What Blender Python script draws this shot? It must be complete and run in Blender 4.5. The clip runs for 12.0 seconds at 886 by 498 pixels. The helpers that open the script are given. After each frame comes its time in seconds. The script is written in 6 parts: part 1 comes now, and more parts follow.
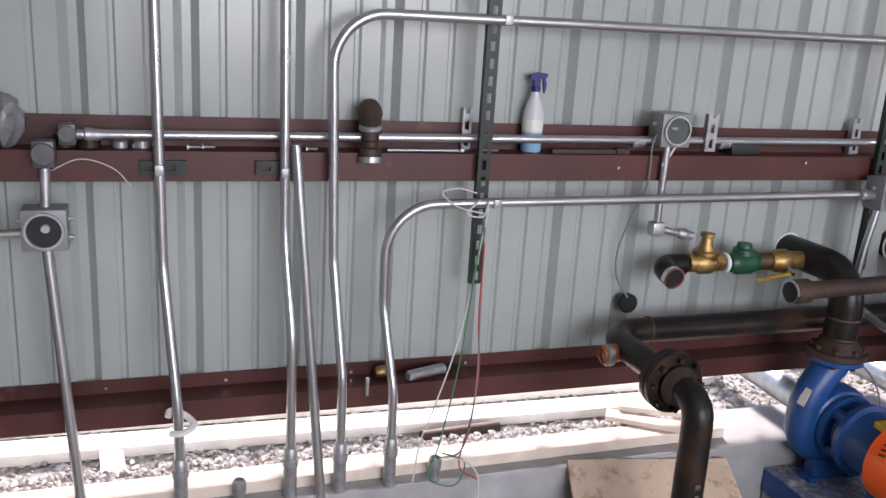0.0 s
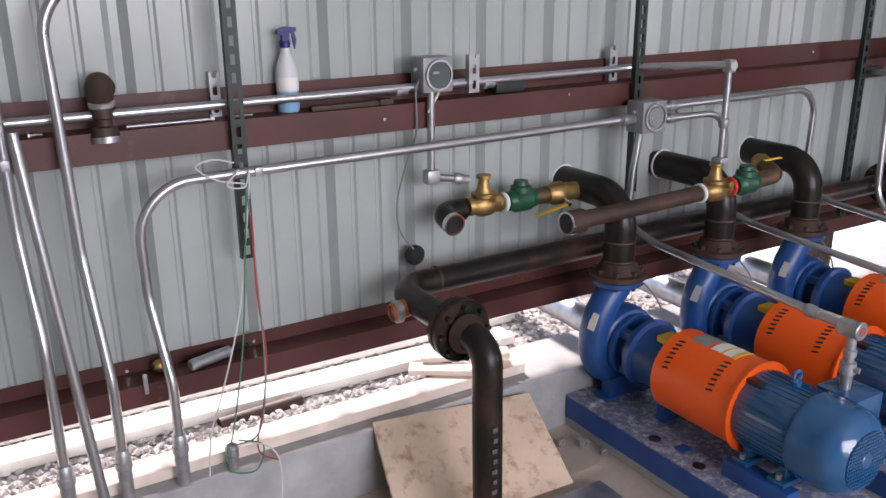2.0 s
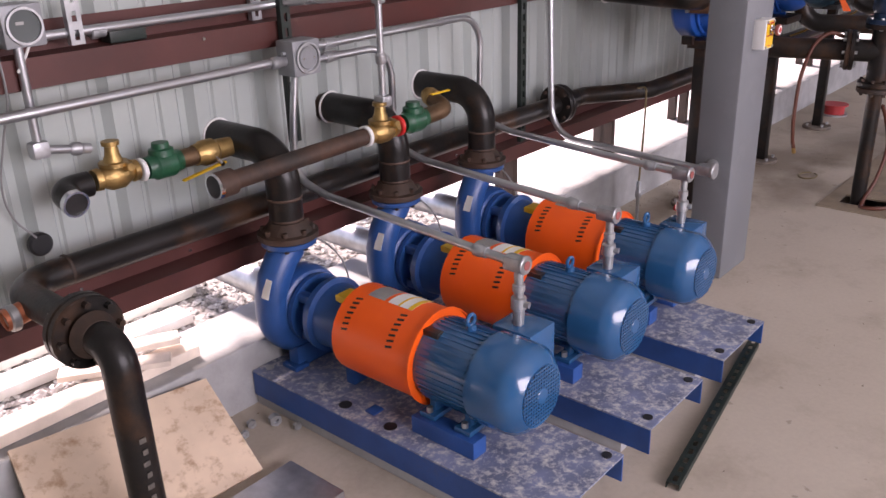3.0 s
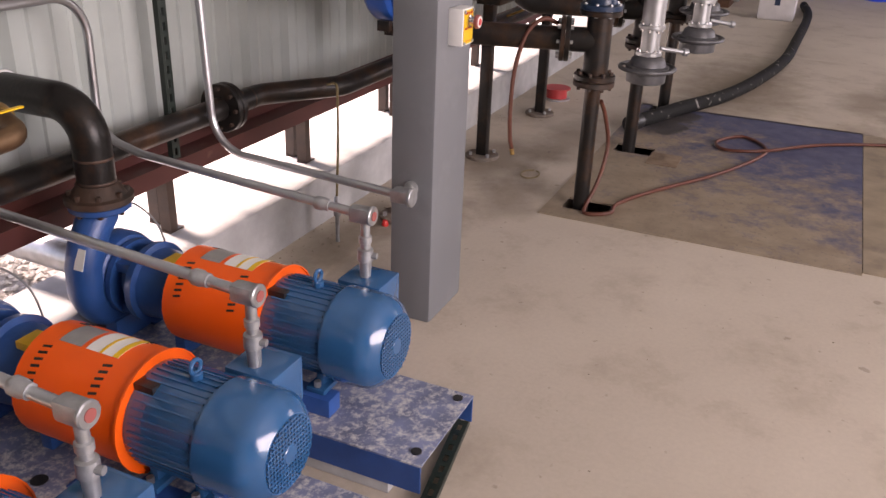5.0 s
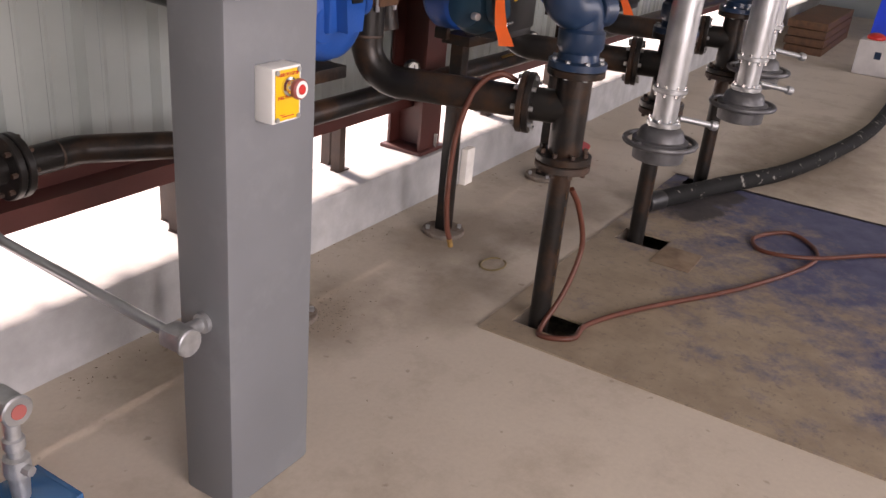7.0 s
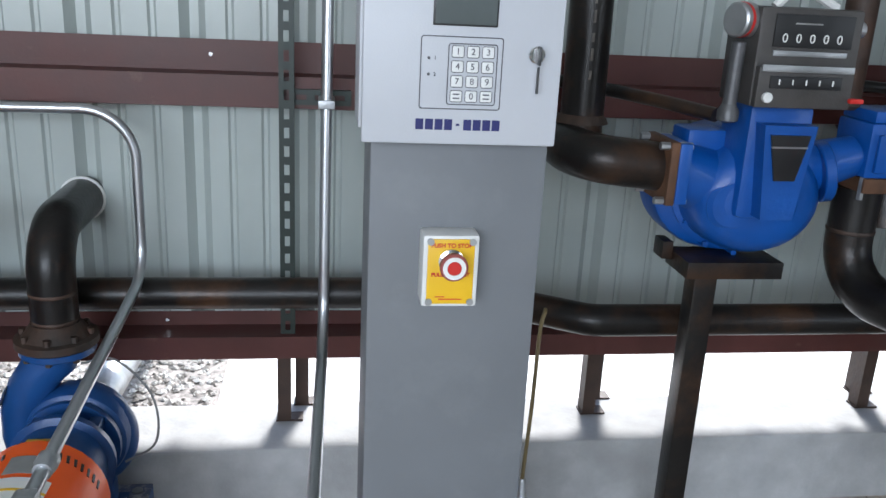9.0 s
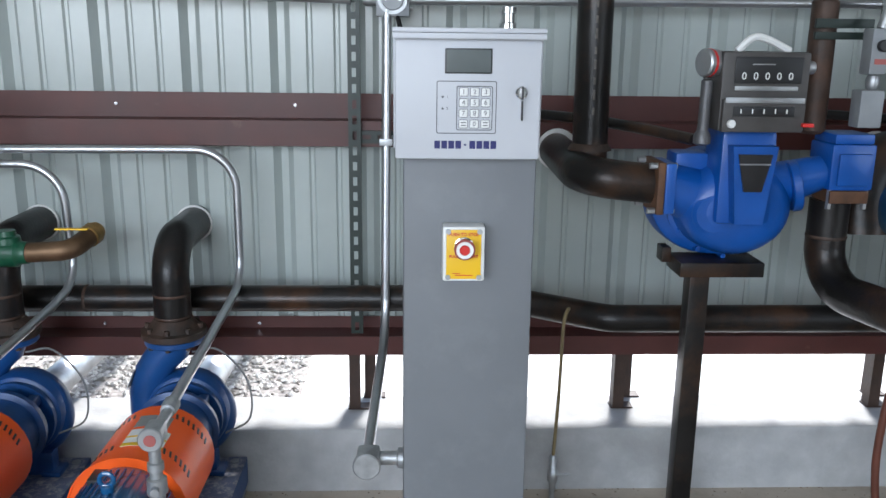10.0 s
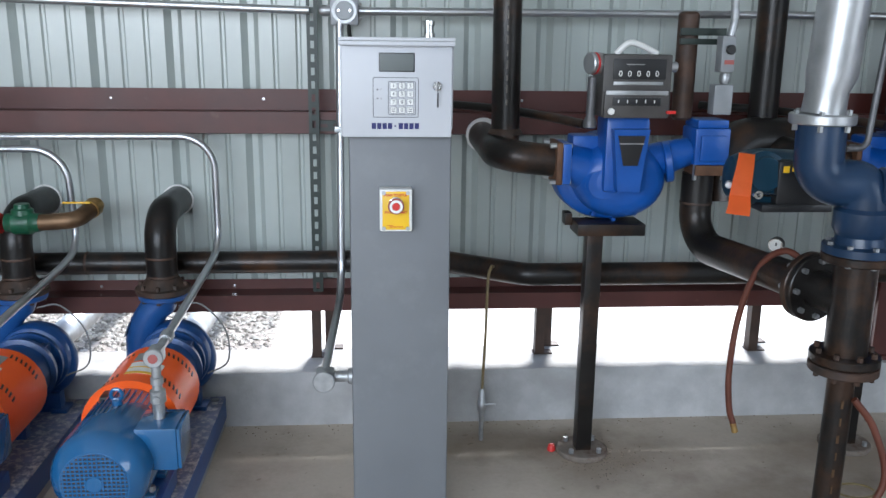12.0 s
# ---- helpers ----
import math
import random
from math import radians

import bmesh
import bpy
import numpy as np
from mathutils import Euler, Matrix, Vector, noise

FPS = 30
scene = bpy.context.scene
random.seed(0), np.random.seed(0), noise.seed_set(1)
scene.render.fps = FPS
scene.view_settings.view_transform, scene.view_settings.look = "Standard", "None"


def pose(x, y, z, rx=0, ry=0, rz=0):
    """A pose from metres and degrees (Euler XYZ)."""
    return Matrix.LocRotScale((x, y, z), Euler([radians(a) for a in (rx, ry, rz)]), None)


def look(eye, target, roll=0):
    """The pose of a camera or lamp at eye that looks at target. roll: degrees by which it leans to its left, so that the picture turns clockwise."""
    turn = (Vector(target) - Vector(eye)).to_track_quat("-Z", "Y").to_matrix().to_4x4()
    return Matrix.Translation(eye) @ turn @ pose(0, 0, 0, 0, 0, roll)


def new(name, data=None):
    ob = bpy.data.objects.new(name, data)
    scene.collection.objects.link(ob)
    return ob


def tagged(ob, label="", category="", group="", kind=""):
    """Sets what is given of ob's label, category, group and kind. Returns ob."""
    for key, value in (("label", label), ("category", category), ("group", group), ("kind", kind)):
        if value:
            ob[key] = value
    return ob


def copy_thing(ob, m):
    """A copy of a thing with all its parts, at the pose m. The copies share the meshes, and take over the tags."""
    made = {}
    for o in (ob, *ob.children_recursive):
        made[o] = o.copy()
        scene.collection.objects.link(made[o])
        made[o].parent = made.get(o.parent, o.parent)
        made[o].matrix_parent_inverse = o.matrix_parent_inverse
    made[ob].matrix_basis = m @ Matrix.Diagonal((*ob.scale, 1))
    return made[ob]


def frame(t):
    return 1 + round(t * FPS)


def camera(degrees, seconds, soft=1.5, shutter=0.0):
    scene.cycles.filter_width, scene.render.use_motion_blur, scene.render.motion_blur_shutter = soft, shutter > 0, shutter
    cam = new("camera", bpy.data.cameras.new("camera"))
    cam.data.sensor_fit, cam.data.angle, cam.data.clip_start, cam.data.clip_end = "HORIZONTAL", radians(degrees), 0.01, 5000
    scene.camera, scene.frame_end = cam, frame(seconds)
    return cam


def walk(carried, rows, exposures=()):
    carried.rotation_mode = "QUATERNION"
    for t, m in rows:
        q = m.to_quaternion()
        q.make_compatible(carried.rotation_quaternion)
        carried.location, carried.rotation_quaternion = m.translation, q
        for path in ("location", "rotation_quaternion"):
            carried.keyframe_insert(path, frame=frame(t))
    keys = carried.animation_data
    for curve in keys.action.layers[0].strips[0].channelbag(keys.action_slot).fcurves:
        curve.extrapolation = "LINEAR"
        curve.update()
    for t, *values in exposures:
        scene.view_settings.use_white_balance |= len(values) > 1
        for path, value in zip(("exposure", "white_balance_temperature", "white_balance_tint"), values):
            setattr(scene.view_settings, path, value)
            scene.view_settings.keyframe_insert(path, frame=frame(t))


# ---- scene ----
cam = camera(55.0, 12.0)
PATH = [
    (0, (-3.888, -2.646, 1.67), (-3.255, -0.824, 1.143), 3.6),
    (0.5, (-3.894, -2.645, 1.676), (-3.261, -0.824, 1.142), 3.4),
    (1, (-3.897, -2.639, 1.676), (-3.259, -0.825, 1.124), 1.8),
    (1.5, (-3.83, -2.623, 1.674), (-3.086, -0.859, 1.096), 0.4),
    (2, (-3.696, -2.606, 1.672), (-2.707, -0.983, 1.05), -0.4),
    (2.5, (-3.503, -2.607, 1.662), (-2.306, -1.159, 0.977), -1.2),
    (3, (-3.293, -2.571, 1.629), (-1.896, -1.356, 0.871), -1.7),
    (3.5, (-3.118, -2.485, 1.616), (-1.561, -1.525, 0.807), -0.4),
    (5.5, (-2.026, -2.354, 1.575), (-0.354, -1.64, 0.741), 2.4),
    (6, (-1.687, -2.423, 1.566), (-0.012, -1.713, 0.735), 2.9),
    (6.5, (-1.389, -2.462, 1.574), (0.268, -1.711, 0.742), 3.8),
    (8.5, (-0.076, -2.471, 1.480), (0.648, -0.742, 0.782), 5.6),
    (9, (0.101, -2.547, 1.525), (0.385, -0.659, 0.929), 2.9),
    (9.5, (0.109, -2.796, 1.522), (0.271, -0.87, 1.008), 1.6),
    (10, (0.193, -3.049, 1.536), (0.269, -1.109, 1.055), 0.7),
    (10.5, (0.277, -3.271, 1.555), (0.321, -1.327, 1.088), 0.2),
    (11, (0.214, -3.5, 1.541), (0.352, -1.559, 1.079), 0.6),
    (11.5, (0.239, -3.602, 1.554), (0.393, -1.666, 1.075), 0.7),
    (12, (0.261, -3.627, 1.556), (0.41, -1.691, 1.075), 0.7),
]
EXPOSURES = [
    (0.0, 0.80, 6550, 23),
    (1.0, 0.80, 6550, 23),
    (2.5, 0.90, 6750, 29),
    (3.5, 1.17, 7250, 37),
    (5.5, 1.17, 7750, 32),
    (6.5, 1.17, 7850, 32),
    (8.5, 0.86, 6050, 11),
    (9.0, 0.80, 6000, 10),
    (10.0, 0.86, 6000, 10),
    (12.0, 0.92, 6000, 10),
]
walk(cam, [(t, look(eye, target, roll)) for t, eye, target, roll in PATH], EXPOSURES)

# ---------------------------------------------------------------- light
SUN_EL, SUN_AZ = 42.0, 14.0          # degrees; azimuth from +y towards +x
world = bpy.data.worlds.new("world")
scene.world = world
world.use_nodes = True
wn, wl = world.node_tree.nodes, world.node_tree.links
wn.clear()
sky = wn.new("ShaderNodeTexSky")
sky.sky_type = 'NISHITA'
sky.sun_disc = False
sky.sun_elevation = radians(SUN_EL)
sky.sun_rotation = radians(SUN_AZ)
bg = wn.new("ShaderNodeBackground")
bg.inputs[1].default_value = 0.15
wo = wn.new("ShaderNodeOutputWorld")
wl.new(sky.outputs[0], bg.inputs[0])
wl.new(bg.outputs[0], wo.inputs[0])

sun_data = bpy.data.lights.new("sun", 'SUN')
sun_data.energy = 5.0
sun_data.angle = radians(10)
sun_data.color = (1.0, 0.95, 0.88)
sun = new("sun", sun_data)
_d = Vector((math.sin(radians(SUN_AZ)) * math.cos(radians(SUN_EL)), math.cos(radians(SUN_AZ)) * math.cos(radians(SUN_EL)), math.sin(radians(SUN_EL))))
sun.matrix_world = look(_d * 30, (0, 0, 0))


def bay_lamp(eye, target, w, h, watts):
    """An area lamp standing in for skylight through an open bay of the building."""
    d = bpy.data.lights.new("bay_daylight", 'AREA')
    d.shape, d.size, d.size_y, d.energy, d.color = 'RECTANGLE', w, h, watts, (0.92, 0.96, 1.0)
    ob = new("bay_daylight", d)
    ob.matrix_world = look(eye, target)
    return ob


bay_lamp((-1.9, -7.45, 2.4), (0.3, -1.0, 0.2), 4.6, 2.4, 195)
# unseen second bay, added to brighten the floor at the far right
bay_lamp((7.5, -7.45, 2.1), (6.5, -1.6, 0.0), 4.6, 3.0, 75)

# ---------------------------------------------------------------- materials
MATS = {}


def mat(name, col, rough=0.5, metal=0.0, vary=0.12, scale=6.0, bump=0.0, bscale=60.0, col2=None, patch=0.5, pscale=3.0, coat=0.0, soft=0.15, objrand=0.0):
    """A procedural surface: base colour with fine grain, an optional second colour in patches, and fine relief."""
    if name in MATS:
        return MATS[name]
    m = bpy.data.materials.new(name)
    m.use_nodes = True
    n, l = m.node_tree.nodes, m.node_tree.links
    b = n["Principled BSDF"]
    tc = n.new("ShaderNodeTexCoord")
    no = n.new("ShaderNodeTexNoise")
    no.inputs["Scale"].default_value = scale
    no.inputs["Detail"].default_value = 8
    l.new(tc.outputs["Object"], no.inputs["Vector"])
    ramp = n.new("ShaderNodeValToRGB")
    lo, hi = [c * (1 - vary) for c in col], [min(1, c * (1 + vary)) for c in col]
    ramp.color_ramp.elements[0].position, ramp.color_ramp.elements[1].position = 0.3, 0.7
    ramp.color_ramp.elements[0].color, ramp.color_ramp.elements[1].color = (*lo, 1), (*hi, 1)
    l.new(no.outputs["Fac"], ramp.inputs[0])
    out = ramp.outputs[0]
    if col2:
        n2 = n.new("ShaderNodeTexNoise")
        n2.inputs["Scale"].default_value = pscale
        n2.inputs["Detail"].default_value = 10
        n2.inputs["Roughness"].default_value = 0.65
        l.new(tc.outputs["Object"], n2.inputs["Vector"])
        r2 = n.new("ShaderNodeValToRGB")
        r2.color_ramp.elements[0].position, r2.color_ramp.elements[1].position = patch - soft / 2, patch + soft / 2
        l.new(n2.outputs["Fac"], r2.inputs[0])
        mx = n.new("ShaderNodeMix")
        mx.data_type = 'RGBA'
        l.new(r2.outputs[0], mx.inputs[0])
        l.new(out, mx.inputs[6])
        mx.inputs[7].default_value = (*col2, 1)
        out = mx.outputs[2]
    if objrand:
        oi = n.new("ShaderNodeObjectInfo")
        hs = n.new("ShaderNodeHueSaturation")
        mr = n.new("ShaderNodeMapRange")
        mr.inputs[3].default_value, mr.inputs[4].default_value = 1 - objrand, 1 + objrand
        l.new(oi.outputs["Random"], mr.inputs[0])
        l.new(mr.outputs[0], hs.inputs["Value"])
        l.new(out, hs.inputs["Color"])
        out = hs.outputs[0]
    l.new(out, b.inputs["Base Color"])
    rr = n.new("ShaderNodeMapRange")
    rr.inputs[3].default_value, rr.inputs[4].default_value = max(0.03, rough - 0.1), min(1, rough + 0.12)
    l.new(no.outputs["Fac"], rr.inputs[0])
    l.new(rr.outputs[0], b.inputs["Roughness"])
    b.inputs["Metallic"].default_value = metal
    if coat:
        b.inputs["Coat Weight"].default_value = coat
    if bump:
        nb = n.new("ShaderNodeTexNoise")
        nb.inputs["Scale"].default_value = bscale
        nb.inputs["Detail"].default_value = 4
        l.new(tc.outputs["Object"], nb.inputs["Vector"])
        bp = n.new("ShaderNodeBump")
        bp.inputs["Strength"].default_value = bump
        bp.inputs["Distance"].default_value = 0.004
        l.new(nb.outputs["Fac"], bp.inputs["Height"])
        l.new(bp.outputs[0], b.inputs["Normal"])
    MATS[name] = m
    return m


SHEET = mat("sheet_metal_paint", (0.40, 0.44, 0.42), 0.22, 0.0, 0.06, 3.0, 0.04, 20, col2=(0.34, 0.37, 0.355), patch=0.62, pscale=1.6, soft=0.4)
PRIMER = mat("red_oxide_primer", (0.074, 0.0185, 0.0145), 0.46, 0.0, 0.25, 4.0, 0.1, 90, col2=(0.20, 0.11, 0.08), patch=0.73, pscale=7.0, soft=0.2)
EMT = mat("galvanised_conduit", (0.50, 0.51, 0.53), 0.30, 0.9, 0.06, 4.0, 0.015, 60)
CASTZINC = mat("cast_zinc", (0.42, 0.43, 0.44), 0.42, 0.75, 0.2, 30.0, 0.2, 160)
GREYBOX = mat("grey_box_paint", (0.24, 0.25, 0.26), 0.45, 0.2, 0.12, 14, 0.1, 150)
BLACKPIPE = mat("black_steel_pipe", (0.0135, 0.012, 0.0112), 0.34, 0.15, 0.35, 7.0, 0.2, 80, col2=(0.070, 0.034, 0.018), patch=0.585, pscale=4.0, soft=0.2)
BLACKPIPE.node_tree.nodes["Principled BSDF"].inputs["Specular IOR Level"].default_value = 0.35
RUSTPIPE = mat("rusty_steel_pipe", (0.075, 0.040, 0.026), 0.6, 0.2, 0.35, 12, 0.3, 90, col2=(0.03, 0.024, 0.02), patch=0.52, pscale=8, soft=0.25)
LEGRUST = mat("dark_rusty_angle", (0.042, 0.022, 0.014), 0.6, 0.1, 0.35, 14, 0.3, 90)
RUST = mat("rust_brown_flange", (0.11, 0.052, 0.026), 0.7, 0.1, 0.4, 16, 0.4, 90)
BLUEPUMP = mat("pump_blue_paint", (0.014, 0.068, 0.225), 0.34, 0.0, 0.22, 8, 0.18, 90, col2=(0.05, 0.07, 0.13), patch=0.70, pscale=9, soft=0.15)
BLUEMOTOR = mat("motor_blue_paint", (0.016, 0.100, 0.245), 0.16, 0.0, 0.12, 8, 0.03, 120, coat=0.6)
BLUEMETER = mat("meter_blue_paint", (0.005, 0.074, 0.33), 0.40, 0.0, 0.16, 9, 0.2, 70, coat=0.12)
DARKBLUE = mat("dark_blue_paint", (0.010, 0.030, 0.070), 0.33, 0.0, 0.2, 10, 0.1, 90)
TEAL = mat("teal_paint", (0.007, 0.032, 0.055), 0.35, 0.0, 0.2, 10, 0.1, 90)
ORANGE = mat("orange_guard_paint", (1.0, 0.120, 0.006), 0.40, 0.0, 0.06, 6, 0.03, 60)
BRASS = mat("brass", (0.40, 0.26, 0.10), 0.40, 0.85, 0.35, 22, 0.4, 120)
BRONZE = mat("dull_bronze", (0.17, 0.105, 0.06), 0.5, 0.8, 0.25, 20, 0.25, 120)
GREEN = mat("green_valve_paint", (0.008, 0.075, 0.036), 0.38, 0.0, 0.25, 20, 0.2, 120)
YELLOW = mat("yellow_plastic", (0.80, 0.48, 0.012), 0.42, 0.0, 0.05, 10)
WHITE = mat("white_plastic", (0.72, 0.72, 0.70), 0.4, 0.0, 0.05, 10)
PAPER = mat("label_paper", (0.75, 0.75, 0.72), 0.6, 0.0, 0.04, 20)
SILVERLABEL = mat("grey_label", (0.30, 0.30, 0.29), 0.45, 0.2, 0.1, 30)
DISC = mat("faded_red_print", (0.34, 0.09, 0.08), 0.5)
DARKCAST = mat("dark_grey_casting", (0.12, 0.12, 0.125), 0.45, 0.5, 0.2, 30, 0.2, 150)
RED = mat("red_plastic", (0.55, 0.025, 0.02), 0.35, 0.0, 0.08, 10)
BLACK = mat("black_plastic", (0.014, 0.014, 0.015), 0.4, 0.0, 0.2, 15)
RUBBER = mat("black_rubber", (0.014, 0.014, 0.014), 0.7, 0.0, 0.3, 10, 0.2, 60, col2=(0.28, 0.27, 0.25), patch=0.63, pscale=16, soft=0.03)
RUBBER.node_tree.nodes["Principled BSDF"].inputs["Specular IOR Level"].default_value = 0.15
STRUT = mat("dark_green_strut_paint", (0.013, 0.022, 0.018), 0.42, 0.1, 0.25, 12, 0.1, 90)
GALV = mat("galvanised_strut", (0.42, 0.43, 0.44), 0.4, 0.85, 0.2, 20, 0.1, 90)
POST = mat("post_grey_paint", (0.158, 0.166, 0.178), 0.5, 0.0, 0.06, 5, 0.05, 120, col2=(0.20, 0.21, 0.22), patch=0.66, pscale=4, soft=0.25)
ENCL = mat("enclosure_light_grey", (0.49, 0.50, 0.53), 0.42, 0.0, 0.03, 8, 0.08, 300)
SCREEN = mat("lcd_screen", (0.10, 0.115, 0.115), 0.18, 0.0, 0.1, 8)
INK = mat("navy_ink", (0.012, 0.014, 0.11), 0.5)
LINE = mat("dark_line_ink", (0.08, 0.08, 0.09), 0.5)
CHROME = mat("chrome", (0.72, 0.72, 0.73), 0.16, 1.0, 0.05, 30)
ALU = mat("cast_aluminium", (0.46, 0.47, 0.48), 0.40, 0.85, 0.12, 14, 0.12, 120)
COUNTER = mat("counter_dark_grey", (0.060, 0.055, 0.052), 0.45, 0.1, 0.15, 25, 0.15, 200)
CURB = mat("curb_concrete", (0.42, 0.42, 0.42), 0.85, 0.0, 0.16, 9, 0.35, 60, col2=(0.30, 0.295, 0.285), patch=0.6, pscale=2.5, soft=0.3)
PAD = mat("outdoor_concrete", (0.80, 0.79, 0.77), 0.85, 0.0, 0.08, 6, 0.3, 60)
WOOD = mat("sawn_lumber", (0.72, 0.61, 0.51), 0.7, 0.0, 0.14, 12, 0.2, 60, objrand=0.12)
WHITEWOOD = mat("weathered_white_board", (0.78, 0.75, 0.70), 0.75, 0.0, 0.12, 12, 0.2, 60, objrand=0.08)
PLY = mat("plywood", (0.70, 0.54, 0.40), 0.55, 0.0, 0.15, 5, 0.15, 60, col2=(0.33, 0.18, 0.09), patch=0.62, pscale=16, soft=0.2)
STONE = mat("gravel_stone", (0.60, 0.56, 0.53), 0.9, 0.0, 0.55, 25, 0.2, 80)
CRUMB = mat("brown_crumbs", (0.19, 0.15, 0.115), 0.9, 0.0, 0.5, 40)
GROUND = mat("gravel_ground", (0.34, 0.31, 0.29), 0.95, 0.0, 0.5, 40, 0.6, 90)
HOSERED = mat("red_rubber_hose", (0.11, 0.032, 0.018), 0.5, 0.0, 0.2, 12)
HOSEYEL = mat("yellow_hose", (0.20, 0.15, 0.07), 0.5, 0.0, 0.2, 12)
WIREW = mat("white_wire", (0.62, 0.62, 0.60), 0.5)
WIREG = mat("green_wire", (0.05, 0.20, 0.10), 0.5)
WIRER = mat("red_wire", (0.45, 0.04, 0.04), 0.5)
WIREGREY = mat("grey_cable", (0.20, 0.20, 0.20), 0.5)
TARP = mat("blue_tarp", (0.012, 0.07, 0.75), 0.4, 0.0, 0.2, 4, 0.3, 12)
DUSTY = mat("dusty_steel", (0.22, 0.185, 0.155), 0.75, 0.2, 0.3, 14, 0.3, 60, col2=(0.10, 0.06, 0.04), patch=0.58, pscale=12, soft=0.2)
CARD = mat("pale_plastic", (0.58, 0.56, 0.56), 0.8, 0.0, 0.1, 8)
ORTAG = mat("orange_tag", (0.95, 0.17, 0.03), 0.5)
SPRAYBLUE = mat("spray_trigger_blue", (0.010, 0.010, 0.16), 0.4)
LIQUID = mat("blue_liquid", (0.24, 0.45, 0.62), 0.15)
BOTTLE = mat("cloudy_plastic", (0.62, 0.64, 0.66), 0.35)
BAGFILM = mat("smoky_plastic_film", (0.20, 0.20, 0.21), 0.3, 0.0, 0.3, 30)
RUSTSTAIN = mat("dull_rust_stain", (0.17, 0.105, 0.068), 0.75, 0.1, 0.3, 10, 0.2, 60, col2=(0.25, 0.19, 0.13), patch=0.5, pscale=9, soft=0.3)
FADED = mat("faded_pipe_print", (0.105, 0.092, 0.080), 0.6, 0.0, 0.4, 60)
COPPER = mat("copper_inside", (0.42, 0.14, 0.07), 0.45, 0.6, 0.2, 20)
ROOF = mat("roof_liner", (0.62, 0.62, 0.60), 0.7, 0.0, 0.08, 4)


def floor_material():
    """Tan dusty concrete with blotches, darker stains and fine dust."""
    m = bpy.data.materials.new("dusty_concrete_floor")
    m.use_nodes = True
    n, l = m.node_tree.nodes, m.node_tree.links
    b = n["Principled BSDF"]
    tc = n.new("ShaderNodeTexCoord")

    def noise_ramp(scale, detail, a, z, ca, cz, rough=0.6):
        no = n.new("ShaderNodeTexNoise")
        no.inputs["Scale"].default_value, no.inputs["Detail"].default_value, no.inputs["Roughness"].default_value = scale, detail, rough
        l.new(tc.outputs["Object"], no.inputs["Vector"])
        r = n.new("ShaderNodeValToRGB")
        r.color_ramp.elements[0].position, r.color_ramp.elements[1].position = a, z
        r.color_ramp.elements[0].color, r.color_ramp.elements[1].color = (*ca, 1), (*cz, 1)
        l.new(no.outputs["Fac"], r.inputs[0])
        return no, r

    def blend(kind, fac, a, c):
        mx = n.new("ShaderNodeMix")
        mx.data_type, mx.blend_type = 'RGBA', kind
        mx.inputs[0].default_value = fac
        l.new(a, mx.inputs[6])
        l.new(c, mx.inputs[7])
        return mx.outputs[2]
    _, base = noise_ramp(1.3, 6, 0.25, 0.75, (0.43, 0.372, 0.302), (0.53, 0.465, 0.385))
    _, stain = noise_ramp(2.6, 9, 0.28, 0.48, (0.74, 0.71, 0.68), (1, 1, 1), 0.7)
    fine, grit = noise_ramp(55, 4, 0.3, 0.7, (0.95, 0.95, 0.95), (1.04, 1.04, 1.04))
    _, spots = noise_ramp(19, 5, 0.26, 0.31, (0.5, 0.47, 0.44), (1, 1, 1), 0.4)
    out = blend('MULTIPLY', 0.7, base.outputs[0], stain.outputs[0])
    out = blend('MULTIPLY', 0.8, out, grit.outputs[0])
    out = blend('MULTIPLY', 0.6, out, spots.outputs[0])
    # an old spill and ragged darker patches: where they lie, how far they reach
    rag = n.new("ShaderNodeTexNoise")
    rag.inputs["Scale"].default_value, rag.inputs["Detail"].default_value, rag.inputs["Roughness"].default_value = 4.5, 8, 0.65
    l.new(tc.outputs["Object"], rag.inputs["Vector"])
    for sx, sy, rx, ry, depth in ((2.2, 0.22, 1.0, 0.42, 0.6), (1.10, -0.72, 0.30, 0.20, 0.5), (2.12, -0.76, 0.40, 0.22, 0.5), (1.62, -1.02, 0.35, 0.16, 0.4), (0.72, -0.55, 0.34, 0.13, 0.45), (-1.95, -0.52, 0.25, 0.14, 0.15), (2.7, -1.0, 0.5, 0.15, 0.45)):
        mp = n.new("ShaderNodeMapping")
        mp.inputs["Location"].default_value = (-sx / rx, -sy / ry, 0)
        mp.inputs["Scale"].default_value = (1 / rx, 1 / ry, 1)
        l.new(tc.outputs["Object"], mp.inputs["Vector"])
        ln = n.new("ShaderNodeVectorMath")
        ln.operation = 'LENGTH'
        l.new(mp.outputs[0], ln.inputs[0])
        ad = n.new("ShaderNodeMath")
        ad.operation = 'MULTIPLY_ADD'
        ad.inputs[1].default_value = 1.7
        l.new(rag.outputs["Fac"], ad.inputs[0])
        l.new(ln.outputs["Value"], ad.inputs[2])
        rp = n.new("ShaderNodeValToRGB")
        rp.color_ramp.elements[0].position, rp.color_ramp.elements[1].position = 0.55, 1.0
        rp.color_ramp.elements[0].color, rp.color_ramp.elements[1].color = (0.45, 0.40, 0.36, 1), (1, 1, 1, 1)
        sc = n.new("ShaderNodeMath")
        sc.operation = 'MULTIPLY'
        sc.inputs[1].default_value = 0.42
        l.new(ad.outputs[0], sc.inputs[0])
        l.new(sc.outputs[0], rp.inputs[0])
        out = blend('MULTIPLY', depth * 1.4, out, rp.outputs[0])
    l.new(out, b.inputs["Base Color"])
    b.inputs["Roughness"].default_value = 0.72
    bp = n.new("ShaderNodeBump")
